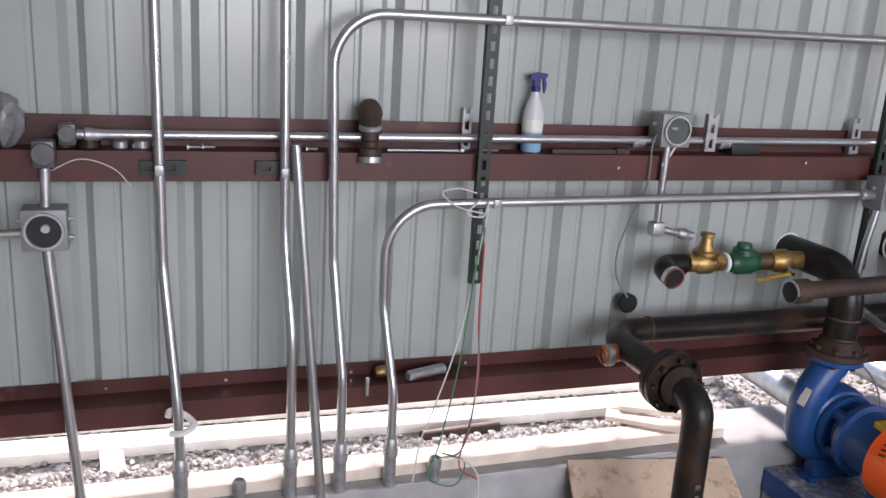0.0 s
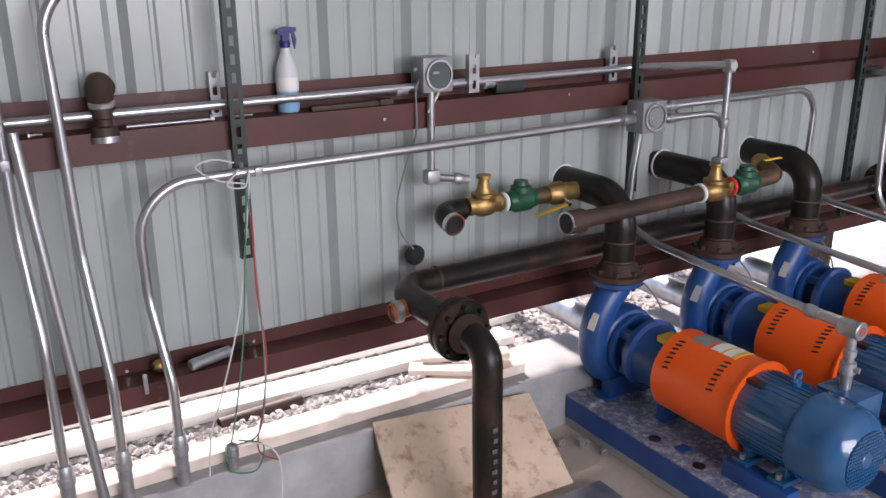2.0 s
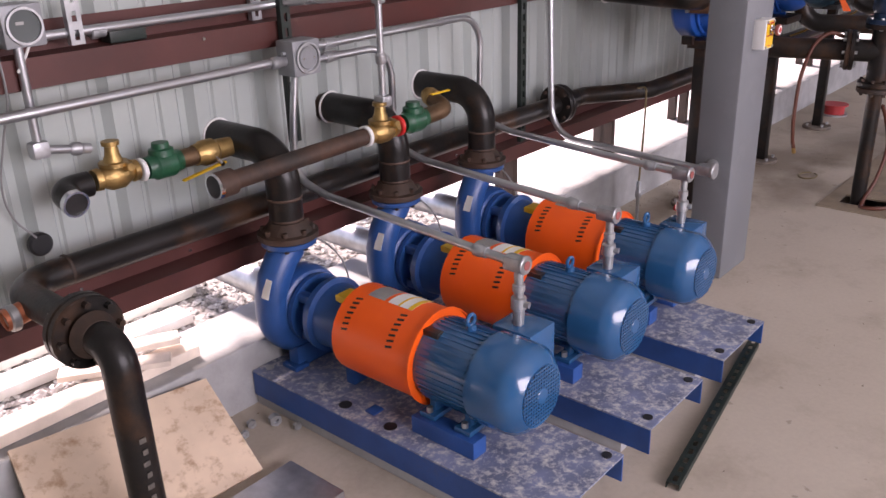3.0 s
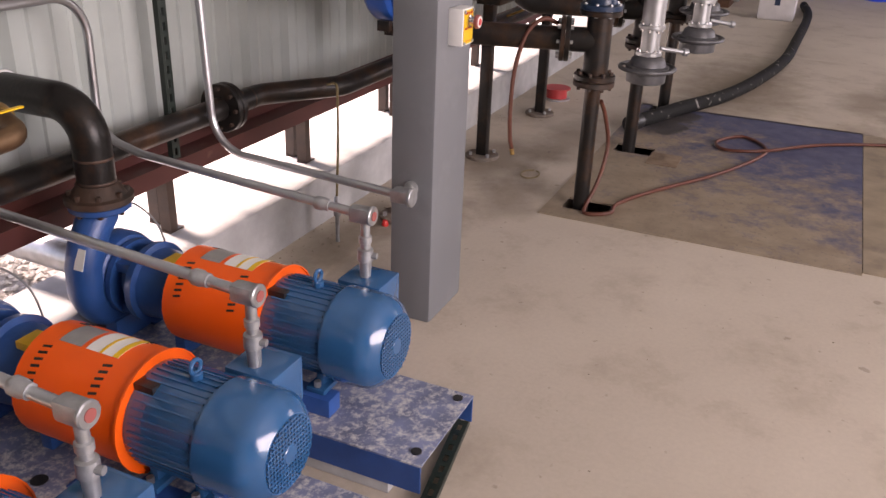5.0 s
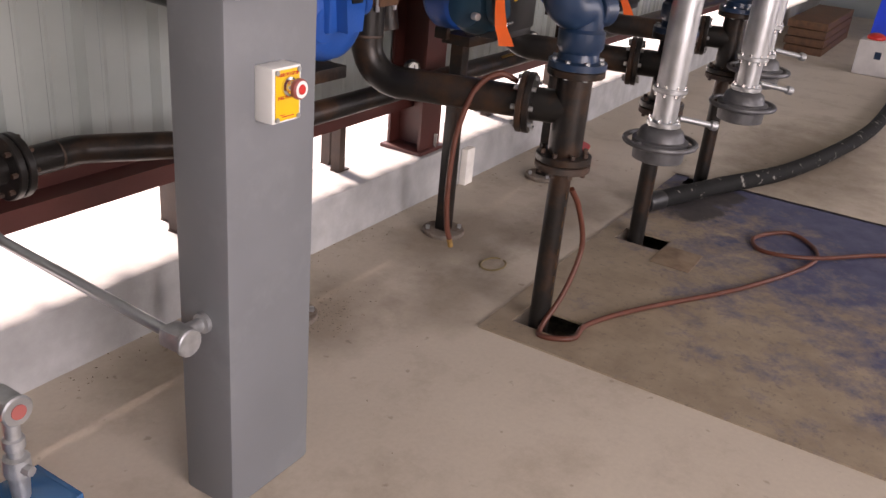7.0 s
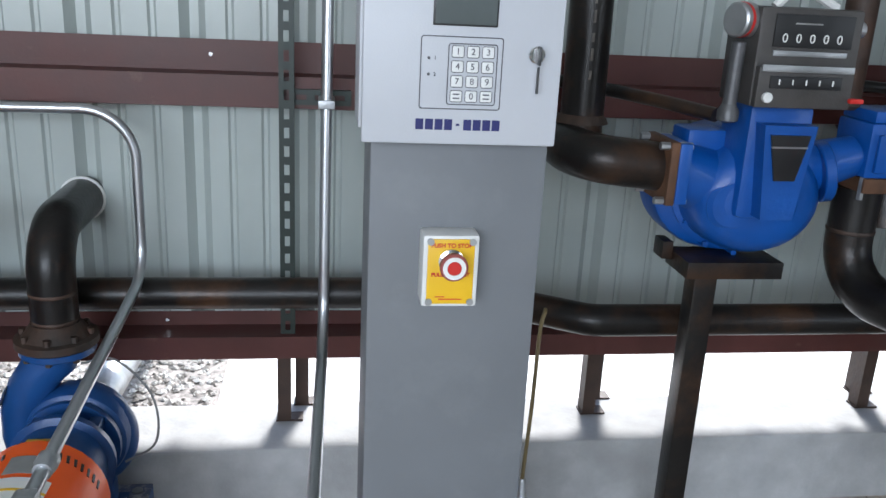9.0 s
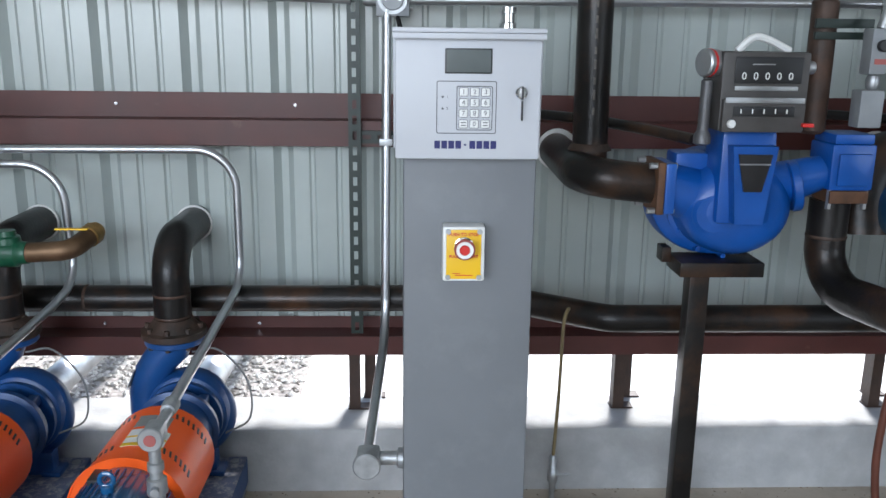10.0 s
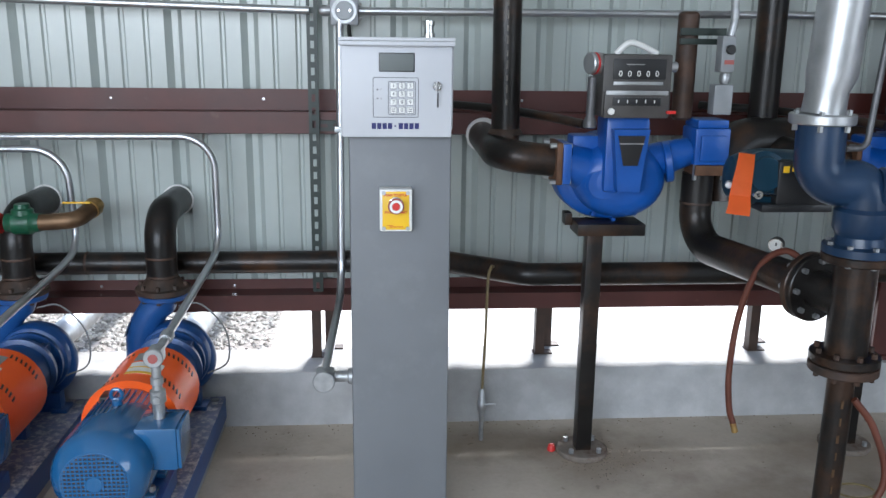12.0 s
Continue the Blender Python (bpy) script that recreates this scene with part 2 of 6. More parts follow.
    bp.inputs["Strength"].default_value, bp.inputs["Distance"].default_value = 0.12, 0.003
    l.new(fine.outputs["Fac"], bp.inputs["Height"])
    l.new(bp.outputs[0], b.inputs["Normal"])
    return m


FLOOR = floor_material()
BASEPLATE = mat("dusty_blue_baseplate", (0.14, 0.165, 0.26), 0.55, 0.0, 0.35, 9, 0.1, 90, col2=(0.50, 0.49, 0.48), patch=0.56, pscale=48, soft=0.18)
BASEBLUE = mat("baseplate_blue", (0.018, 0.080, 0.28), 0.38, 0.0, 0.2, 8, 0.1, 90, col2=(0.06, 0.08, 0.14), patch=0.68, pscale=8, soft=0.2)


def worn_plate():
    """Steel plate: tan dirt, blue paint worn away towards one side, dark oil stains and scratches."""
    m = bpy.data.materials.new("worn_blue_steel_plate")
    m.use_nodes = True
    n, l = m.node_tree.nodes, m.node_tree.links
    b = n["Principled BSDF"]
    tc = n.new("ShaderNodeTexCoord")
    sep = n.new("ShaderNodeSeparateXYZ")
    l.new(tc.outputs["Object"], sep.inputs[0])

    def noise_node(scale, detail=9, rough=0.65):
        no = n.new("ShaderNodeTexNoise")
        no.inputs["Scale"].default_value, no.inputs["Detail"].default_value, no.inputs["Roughness"].default_value = scale, detail, rough
        l.new(tc.outputs["Object"], no.inputs["Vector"])
        return no.outputs["Fac"]

    def maths(op, a, c):
        k = n.new("ShaderNodeMath")
        k.operation = op
        for sock, v in zip(k.inputs, (a, c)):
            if isinstance(v, (int, float)):
                sock.default_value = v
            else:
                l.new(v, sock)
        return k.outputs[0]

    def ramp(fac, a, z, ca, cz):
        r = n.new("ShaderNodeValToRGB")
        r.color_ramp.elements[0].position, r.color_ramp.elements[1].position = a, z
        r.color_ramp.elements[0].color, r.color_ramp.elements[1].color = (*ca, 1), (*cz, 1)
        l.new(fac, r.inputs[0])
        return r.outputs[0]

    def mix(fac, a, c):
        mx = n.new("ShaderNodeMix")
        mx.data_type = 'RGBA'
        l.new(fac, mx.inputs[0])
        l.new(a, mx.inputs[6])
        l.new(c, mx.inputs[7])
        return mx.outputs[2]
    tan = ramp(noise_node(5), 0.3, 0.7, (0.20, 0.152, 0.106), (0.33, 0.262, 0.188))
    blue = ramp(noise_node(9), 0.3, 0.7, (0.040, 0.046, 0.105), (0.095, 0.100, 0.165))
    dark = ramp(noise_node(12), 0.3, 0.7, (0.03, 0.028, 0.03), (0.07, 0.06, 0.055))
    wear = maths('ADD', maths('ADD', maths('MULTIPLY', sep.outputs["Y"], -0.22), maths('MULTIPLY', sep.outputs["X"], 0.22)), maths('ADD', maths('MULTIPLY', noise_node(3.0, 13, 0.78), 1.8), -0.33))
    col = mix(ramp(wear, 0.44, 0.74, (0, 0, 0), (1, 1, 1)), tan, blue)
    dx = maths('MULTIPLY', maths('ADD', sep.outputs["X"], -0.98), 0.85)
    dy = maths('MULTIPLY', maths('ADD', sep.outputs["Y"], -0.52), 2.4)
    far = maths('SQRT', maths('ADD', maths('MULTIPLY', dx, dx), maths('MULTIPLY', dy, dy)), 0.0)
    oil = maths('SUBTRACT', maths('ADD', maths('MULTIPLY', noise_node(3.3, 9, 0.65), 1.1), 0.52), far)
    col = mix(ramp(oil, 0.62, 0.74, (0, 0, 0), (0.95, 0.95, 0.95)), col, dark)
    col = mix(ramp(noise_node(38, 6, 0.7), 0.57, 0.70, (0, 0, 0), (0.55, 0.55, 0.55)), col, dark)
    l.new(col, b.inputs["Base Color"])
    b.inputs["Roughness"].default_value = 0.6
    return m


FLOORPLATE = worn_plate()
FLOORPLATE2 = mat("tan_steel_plate", (0.30, 0.24, 0.17), 0.6, 0.2, 0.25, 6, 0.15, 40, col2=(0.15, 0.12, 0.10), patch=0.66, pscale=3.2, soft=0.2)

# ---------------------------------------------------------------- mesh helpers


def V(*a):
    return Vector(a)


def finish(bm, material, name, parent=None, origin=(0, 0, 0), smooth=True, mats=None):
    bmesh.ops.translate(bm, verts=bm.verts, vec=-Vector(origin))
    me = bpy.data.meshes.new(name)
    bm.to_mesh(me)
    bm.free()
    me.materials.append(material)
    for extra in (mats or []):
        me.materials.append(extra)
    if smooth:
        for p in me.polygons:
            p.use_smooth = True
        me.set_sharp_from_angle(angle=radians(38))
    ob = new(name, me)
    if parent is None:
        ob.location = origin
    else:
        ob.parent = parent
    return ob


def thing(name, at, label, category, group="", kind=""):
    """An Empty at a thing's base, which carries its parts."""
    ob = new(name)
    ob.empty_display_size = 0.05
    ob.location = at
    tagged(ob, label, category, group, kind)
    return ob


def root_of(ob):
    p = Vector((0, 0, 0))
    while ob is not None:
        p += ob.location
        ob = ob.parent
    return p


def part(name, bm, material, parent, label="", smooth=True, mats=None):
    """One mesh, built in world places, as a part of a thing or of a part."""
    if isinstance(bm, list):
        return [part(name, one, material, parent, label, smooth, mats) for one in bm][0]
    ob = finish(bm, material, name, parent, root_of(parent), smooth, mats)
    if label:
        tagged(ob, label)
    return ob


def single(name, bm, material, label, category, at=None, group="", kind="", smooth=True, mats=None):
    """A thing of one mesh."""
    if at is None:
        at = sum((v.co for v in bm.verts), Vector()) / len(bm.verts)
        at.z = min(v.co.z for v in bm.verts)
    ob = finish(bm, material, name, None, at, smooth, mats)
    return tagged(ob, label, category, group, kind)


def box(lo, hi, bevel=0.0, bm=None, rot=None):
    """A box between two corners, with bevelled edges."""
    own = bmesh.new()
    c = (Vector(lo) + Vector(hi)) / 2
    s = Vector(hi) - Vector(lo)
    bmesh.ops.create_cube(own, size=1)
    bmesh.ops.scale(own, vec=s, verts=own.verts)
    if bevel:
        bmesh.ops.bevel(own, geom=list(own.edges), offset=bevel, segments=2, affect='EDGES', profile=0.6)
    if rot is not None:
        bmesh.ops.transform(own, matrix=rot, verts=own.verts)
    bmesh.ops.translate(own, verts=own.verts, vec=c)
    return merge(bm, own)


def merge(bm, own):
    if bm is None:
        return own
    me = bpy.data.meshes.new("tmp")
    own.to_mesh(me)
    own.free()
    bm.from_mesh(me)
    bpy.data.meshes.remove(me)
    return bm


def fillet(pts, rad):
    """A polyline with its corners rounded."""
    pts = [Vector(p) for p in pts]
    out = [pts[0]]
    for a, b, c in zip(pts, pts[1:], pts[2:]):
        u, w = (a - b), (c - b)
        lu, lw = u.length, w.length
        u.normalize(), w.normalize()
        ang = math.acos(max(-1, min(1, u.dot(w))))
        if ang > 3.05 or rad <= 0:
            out.append(b)
            continue
        d = min(rad / math.tan(ang / 2), lu * 0.49, lw * 0.49)
        r = d * math.tan(ang / 2)
        centre = b + (u + w).normalized() * (r / math.sin(ang / 2))
        p0, p1 = b + u * d, b + w * d
        k = max(3, int(math.degrees(math.pi - ang) / 9))
        e0, e1 = (p0 - centre), (p1 - centre)
        tot = e0.angle(e1)
        axis = e0.cross(e1).normalized()
        for i in range(k + 1):
            out.append(centre + Matrix.Rotation(tot * i / k, 3, axis) @ e0)
    out.append(pts[-1])
    return out


def smooth_path(pts, n=8):
    """A soft curve through points."""
    pts = [Vector(p) for p in pts]
    ext = [2 * pts[0] - pts[1]] + pts + [2 * pts[-1] - pts[-2]]
    out = []
    for i in range(1, len(ext) - 2):
        a, b, c, d = ext[i - 1:i + 3]
        for k in range(n):
            t = k / n
            out.append(0.5 * (2 * b + (c - a) * t + (2 * a - 5 * b + 4 * c - d) * t * t + (3 * b - a - 3 * c + d) * t ** 3))
    out.append(pts[-1])
    return out


def sweep(path, r, seg=14, bm=None, caps=True, bore=0.0):
    """A round tube along a path; r is one radius or one for each point. bore: an open end with that inner radius."""
    own = bm if bm is not None else bmesh.new()
    path = [Vector(p) for p in path]
    path = [p for i, p in enumerate(path) if i == 0 or (p - path[i - 1]).length > 1e-5]
    rs = r if isinstance(r, (list, tuple)) else [r] * len(path)
    if bore:
        path = [path[0] + (path[1] - path[0]).normalized() * min(0.03, (path[1] - path[0]).length * 0.5), path[0]] + path
        rs = [bore, bore] + list(rs)
    tang = []
    for i in range(len(path)):
        a, b = path[max(0, i - 1)], path[min(len(path) - 1, i + 1)]
        tang.append((b - a).normalized() if (b - a).length > 1e-7 else Vector((0, 0, 1)))
    if bore:
        tang[0] = tang[1] = tang[2] = (path[3] - path[2]).normalized()
    t0 = tang[0]
    up = Vector((0, 0, 1)) if abs(t0.z) < 0.9 else Vector((1, 0, 0))
    nrm = (up - t0 * up.dot(t0)).normalized()
    rings = []
    for i, p in enumerate(path):
        t = tang[i]
        nrm = (nrm - t * nrm.dot(t)).normalized()
        bi = t.cross(nrm)
        rings.append([own.verts.new(p + (nrm * math.cos(2 * math.pi * k / seg) + bi * math.sin(2 * math.pi * k / seg)) * rs[i]) for k in range(seg)])
    for a, b in zip(rings, rings[1:]):
        for k in range(seg):
            own.faces.new((a[k], a[(k + 1) % seg], b[(k + 1) % seg], b[k]))
    if caps:
        own.faces.new(list(reversed(rings[0])))
        own.faces.new(rings[-1])
    return own


def cyl(p0, p1, r, seg=18, bm=None, ch=0.0):
    """A cylinder between two points, with chamfered rims."""
    p0, p1 = Vector(p0), Vector(p1)
    if ch:
        u = (p1 - p0).normalized() * ch
        return sweep([p0, p0 + u, p1 - u, p1], [r - ch, r, r, r - ch], seg, bm)
    return sweep([p0, p1], r, seg, bm)


def lathe(p0, axis, prof, seg=24, bm=None):
    """A turned shape: prof holds (distance along the axis, radius)."""
    p0, axis = Vector(p0), Vector(axis).normalized()
    return sweep_rings([(p0 + axis * d, r) for d, r in prof], axis, seg, bm)


def sweep_rings(rings, axis, seg, bm=None):
    own = bm if bm is not None else bmesh.new()
    up = Vector((0, 0, 1)) if abs(axis.z) < 0.9 else Vector((1, 0, 0))
    a1 = (up - axis * up.dot(axis)).normalized()
    a2 = axis.cross(a1)
    loops = []
    for p, r in rings:
        loops.append([own.verts.new(p + (a1 * math.cos(2 * math.pi * k / seg) + a2 * math.sin(2 * math.pi * k / seg)) * max(r, 1e-4)) for k in range(seg)])
    for a, b in zip(loops, loops[1:]):
        for k in range(seg):
            own.faces.new((a[k], a[(k + 1) % seg], b[(k + 1) % seg], b[k]))
    own.faces.new(list(reversed(loops[0])))
    own.faces.new(loops[-1])
    return own


def bolts(centre, axis, radius, n, size, length, bm=None, phase=0.0):
    """Hexagon bolts round a circle, standing out both sides: a list, one mesh each."""
    out = []
    c, ax = Vector(centre), Vector(axis).normalized()
    up = Vector((0, 0, 1)) if abs(ax.z) < 0.9 else Vector((1, 0, 0))
    a1 = (up - ax * up.dot(ax)).normalized()
    a2 = ax.cross(a1)
    for i in range(n):
        t = 2 * math.pi * (i + phase) / n
        p = c + (a1 * math.cos(t) + a2 * math.sin(t)) * radius
        out.append(cyl(p - ax * length / 2, p + ax * length / 2, size, 6))
    return out


def extrude_profile(prof, y0, y1, axis='x', bm=None):
    """A closed outline (list of 2D points) drawn out along an axis. axis x: (y, z) outlines; y: (x, z); z: (x, y)."""
    own = bm if bm is not None else bmesh.new()

    def place(a, b, d):
        return {'x': (d, a, b), 'y': (a, d, b), 'z': (a, b, d)}[axis]
    A = [own.verts.new(place(a, b, y0)) for a, b in prof]
    B = [own.verts.new(place(a, b, y1)) for a, b in prof]
    k = len(prof)
    for i in range(k):
        own.faces.new((A[i], A[(i + 1) % k], B[(i + 1) % k], B[i]))
    own.faces.new(list(reversed(A)))
    own.faces.new(B)
    bmesh.ops.recalc_face_normals(own, faces=own.faces)
    return own


def lettering(name, text, size, at, rot, material, parent, depth=0.0008, bold=0.0):
    """Raised letters in the built-in face, as a mesh part."""
    cu = bpy.data.curves.new(name, 'FONT')
    cu.body, cu.size, cu.extrude, cu.align_x, cu.align_y, cu.offset = text, size, depth, 'CENTER', 'CENTER', bold
    tmp = bpy.data.objects.new("tmp_text", cu)
    scene.collection.objects.link(tmp)
    dg = bpy.context.evaluated_depsgraph_get()
    me = bpy.data.meshes.new_from_object(tmp.evaluated_get(dg))
    bpy.data.objects.remove(tmp)
    me.materials.clear()
    me.materials.append(material)
    me.transform(Matrix.Translation(Vector(at) - root_of(parent)) @ Euler([radians(a) for a in rot]).to_matrix().to_4x4())
    ob = new(name, me)
    ob.parent = parent
    return ob


FACE = (90, 0, 0)      # letters that face -y
WY = -0.10             # inner face of the wall sheet
GY = -0.205            # inner flange of the girts

# ---------------------------------------------------------------- building shell
XL, XR, YB, ZR = -7.0, 13.5, -7.6, 4.3

# floor slab around the covered pit
PX0, PX1, PY0, PY1 = 1.46, 6.2, -4.3, -1.24
bm = bmesh.new()
for lo, hi in (((XL, -0.36, -0.2), (XR, PY1, 0)), ((XL, PY1, -0.2), (PX0, PY0, 0)), ((PX1, PY1, -0.2), (XR, PY0, 0)), ((XL, PY0, -0.2), (XR, YB, 0))):
    box((min(lo[0], hi[0]), min(lo[1], hi[1]), -0.2), (max(lo[0], hi[0]), max(lo[1], hi[1]), 0), 0, bm)
single("floor", bm, FLOOR, "dusty tan concrete floor with stains", "floor", (0, 0, 0), kind="structure", smooth=False)
bm = box((PX0 - 0.1, PY0 - 0.1, -1.3), (PX1 + 0.1, PY1 + 0.1, -1.2))
for lo, hi in (((PX0 - 0.1, PY0 - 0.1, -1.2), (PX0, PY1 + 0.1, -0.2)), ((PX1, PY0 - 0.1, -1.2), (PX1 + 0.1, PY1 + 0.1, -0.2)), ((PX0, PY0 - 0.1, -1.2), (PX1, PY0, -0.2)), ((PX0, PY1, -1.2), (PX1, PY1 + 0.1, -0.2))):
    box(lo, hi, 0, bm)
single("pit", bm, CURB, "concrete pit below the floor plates", "pit", (0, 0, -1.3), kind="structure", smooth=False)

# curb under the wall
bm = box((XL, -0.36, -0.2), (XR, -0.082, 0.232), 0.008)
single("curb", bm, CURB, "grey concrete curb under the metal wall", "curb", (0, 0, 0), kind="structure", smooth=False)

# ribbed wall sheets
PITCH, RIB0 = 0.296, -0.282
wall = thing("wall_north", (0, 0, 0), "pale green ribbed metal wall sheets", "wall", kind="structure")


def sheet_mesh(ribs, z0, z1):
    """Cross-section of one sheet, seen from inside: a wide groove at each major rib and two small ones between."""
    prof = []
    for i in range(ribs):
        x = i * PITCH
        prof += [(x, 0), (x + 0.024, 0.032), (x + 0.048, 0.032), (x + 0.070, 0)]
        for f in (0.122, 0.214):
            prof += [(x + f, 0), (x + f + 0.007, 0.008), (x + f + 0.017, 0.008), (x + f + 0.024, 0)]
    prof.append((ribs * PITCH, 0))
    b = bmesh.new()
    lo = [b.verts.new((x, y, z0)) for x, y in prof]
    hi = [b.verts.new((x, y, z1)) for x, y in prof]
    lo2 = [b.verts.new((x, y + 0.002, z0)) for x, y in prof]
    hi2 = [b.verts.new((x, y + 0.002, z1)) for x, y in prof]
    for i in range(len(prof) - 1):
        b.faces.new((lo[i], lo[i + 1], hi[i + 1], hi[i]))
        b.faces.new((lo2[i + 1], lo2[i], hi2[i], hi2[i + 1]))
        b.faces.new((lo[i + 1], lo[i], lo2[i], lo2[i + 1]))
    me = bpy.data.meshes.new("panel")
    b.to_mesh(me)
    b.free()
    me.materials.append(SHEET)
    return me


panel = sheet_mesh(3, 0.452, ZR)
k = 0
x = RIB0 - 3 * PITCH * 8
while x < XR:
    ob = new("panel", panel)
    ob.parent = wall
    ob.location = (x, WY + 0.0004 * (k % 2), 0)
    x += 3 * PITCH
    k += 1

# girts: web flat, one flange up at the sheet, one down inside


def girt(z_web, z_low, z_back, label):
    t = 0.003
    prof = [(WY - t, z_web), (WY - t, z_back), (WY - 2 * t, z_back), (WY - 2 * t, z_web), (GY, z_web), (GY, z_low), (GY + 0.018, z_low - 0.004), (GY + 0.018, z_low), (GY + t, z_low + t), (GY + t, z_web - t), (WY - t, z_web - t)]
    b = extrude_profile(prof, XL, XR, 'x')
    return single("girt", b, PRIMER, label, "girt", (0, GY, z_low), kind="structure", smooth=False)


girt(1.266, 1.182, 1.350, "red-brown primed steel girt serving as a shelf")
girt(0.512, 0.443, 0.555, "red-brown primed steel girt at the bottom of the wall")
girt(2.55, 2.47, 2.63, "red-brown primed steel girt high on the wall")

for i, (sx, sz, sy) in enumerate([(-4.05, 0.53, WY - 0.0062), (-3.7, 0.53, WY - 0.0062), (-3.3, 0.525, WY - 0.0062), (-2.9, 0.528, WY - 0.0062), (-2.62, 0.53, WY - 0.0062), (-2.2, 0.53, WY - 0.0062), (-1.8, 0.53, WY - 0.0062), (-1.3, 0.535, WY - 0.0062), (-0.9, 0.53, WY - 0.0062), (-0.35, 0.53, WY - 0.0062), (-0.8, 1.31, WY - 0.0062), (-0.2, 1.31, WY - 0.0062), (0.55, 1.31, WY - 0.0062), (0.85, 1.31, WY - 0.0062), (-1.7, 1.245, GY), (-2.45, 1.225, GY)]):
    single("screw", cyl((sx, sy, sz), (sx, sy - 0.006, sz), 0.006, 6), CHROME, "small bright screw head in the girt", "screw", group="girt screws")
bm = box((XL - 0.1, YB - 0.3, ZR), (XR + 0.1, 0.4, ZR + 0.12))
single("ceiling", bm, ROOF, "pale metal roof over the pump bay", "ceiling", (0, 0, ZR), kind="structure", smooth=False)


def closing_wall(name, pieces, label):
    b = bmesh.new()
    for lo, hi in pieces:
        box(lo, hi, 0, b)
    single(name, b, SHEET, label, "wall", (0, 0, 0), kind="structure", smooth=False)


# the opening from x 5 to 10 is added for the second lamp
closing_wall("wall_south", [((XL, YB - 0.1, 0), (-4.4, YB, ZR)), ((0.6, YB - 0.1, 0), (5.0, YB, ZR)), ((10.0, YB - 0.1, 0), (XR, YB, ZR)), ((-4.4, YB - 0.1, 3.6), (0.6, YB, ZR)), ((5.0, YB - 0.1, 3.6), (10.0, YB, ZR))], "unseen pale metal wall with two open bays, one added for light")
closing_wall("wall_west", [((XL - 0.1, YB, 0), (XL, -0.02, ZR))], "pale metal end wall")
closing_wall("wall_east", [((XR, YB, 0), (XR + 0.1, -0.02, ZR))], "pale metal end wall")


def steel_column(x, label):
    t = thing("steel_column", (x, -0.2, 0.232), label, "column", "building columns", "structure")
    b = bmesh.new()
    box((x - 0.09, -0.31, 0.232), (x + 0.09, -0.295, ZR), 0, b)
    box((x - 0.09, -0.125, 0.232), (x + 0.09, -0.11, ZR), 0, b)
    box((x - 0.006, -0.295, 0.232), (x + 0.006, -0.125, ZR), 0, b)
    part("shaft", b, PRIMER, t, smooth=False)
    part("base_plate", box((x - 0.12, -0.335, 0.232), (x + 0.12, -0.09, 0.25), 0.002), PRIMER, t)
    part("bolt", cyl((x + 0.03, -0.322, 0.25), (x + 0.03, -0.322, 0.32), 0.011, 8), CHROME, t, "bright anchor bolt")
    return t


steel_column(2.47, "red-brown primed steel building column on the curb")
steel_column(-4.52, "red-brown primed steel building column on the curb")

# legs between curb and bottom girt
for lx in (-0.005, 0.949, 1.90, 3.3, 4.3):
    for dx, yy in ((0, -0.20), (0.05, -0.10)):
        t = thing("girt_leg", (lx + dx, yy, 0.232), "rusty angle-iron leg under the bottom girt", "leg", "girt legs", "structure")
        b = bmesh.new()
        box((lx + dx - 0.020, yy, 0.232), (lx + dx + 0.020, yy + 0.005, 0.508), 0, b)
        box((lx + dx - 0.020, yy + 0.005, 0.232), (lx + dx - 0.015, yy + 0.05, 0.508), 0, b)
        part("angle", b, LEGRUST, t, smooth=False)
        part("foot", box((lx + dx - 0.025, yy, 0.232), (lx + dx + 0.055, yy + 0.05, 0.238)), LEGRUST, t, smooth=False)

# ---------------------------------------------------------------- outdoors
bm = bmesh.new()
GZ = 0.185             # gravel level outside
for quad in (((-300, -0.08, GZ), (300, -0.08, GZ), (300, 300, GZ), (-300, 300, GZ)), ((-300, -300, -0.21), (300, -300, -0.21), (300, -0.08, -0.21), (-300, -0.08, -0.21)), ((-300, -0.08, -0.21), (300, -0.08, -0.21), (300, -0.08, GZ), (-300, -0.08, GZ))):
    bm.faces.new([bm.verts.new(p) for p in quad])
single("ground", bm, GROUND, "gravel ground outside the building", "ground", (0, 0, 0), kind="structure", smooth=False)
bm = box((-0.225, -0.079, -0.2), (14, 14, 0.212), 0.01)
single("pavement", bm, PAD, "bright concrete pad outside the wall", "pavement", (0, 0, 0), kind="structure", smooth=False)


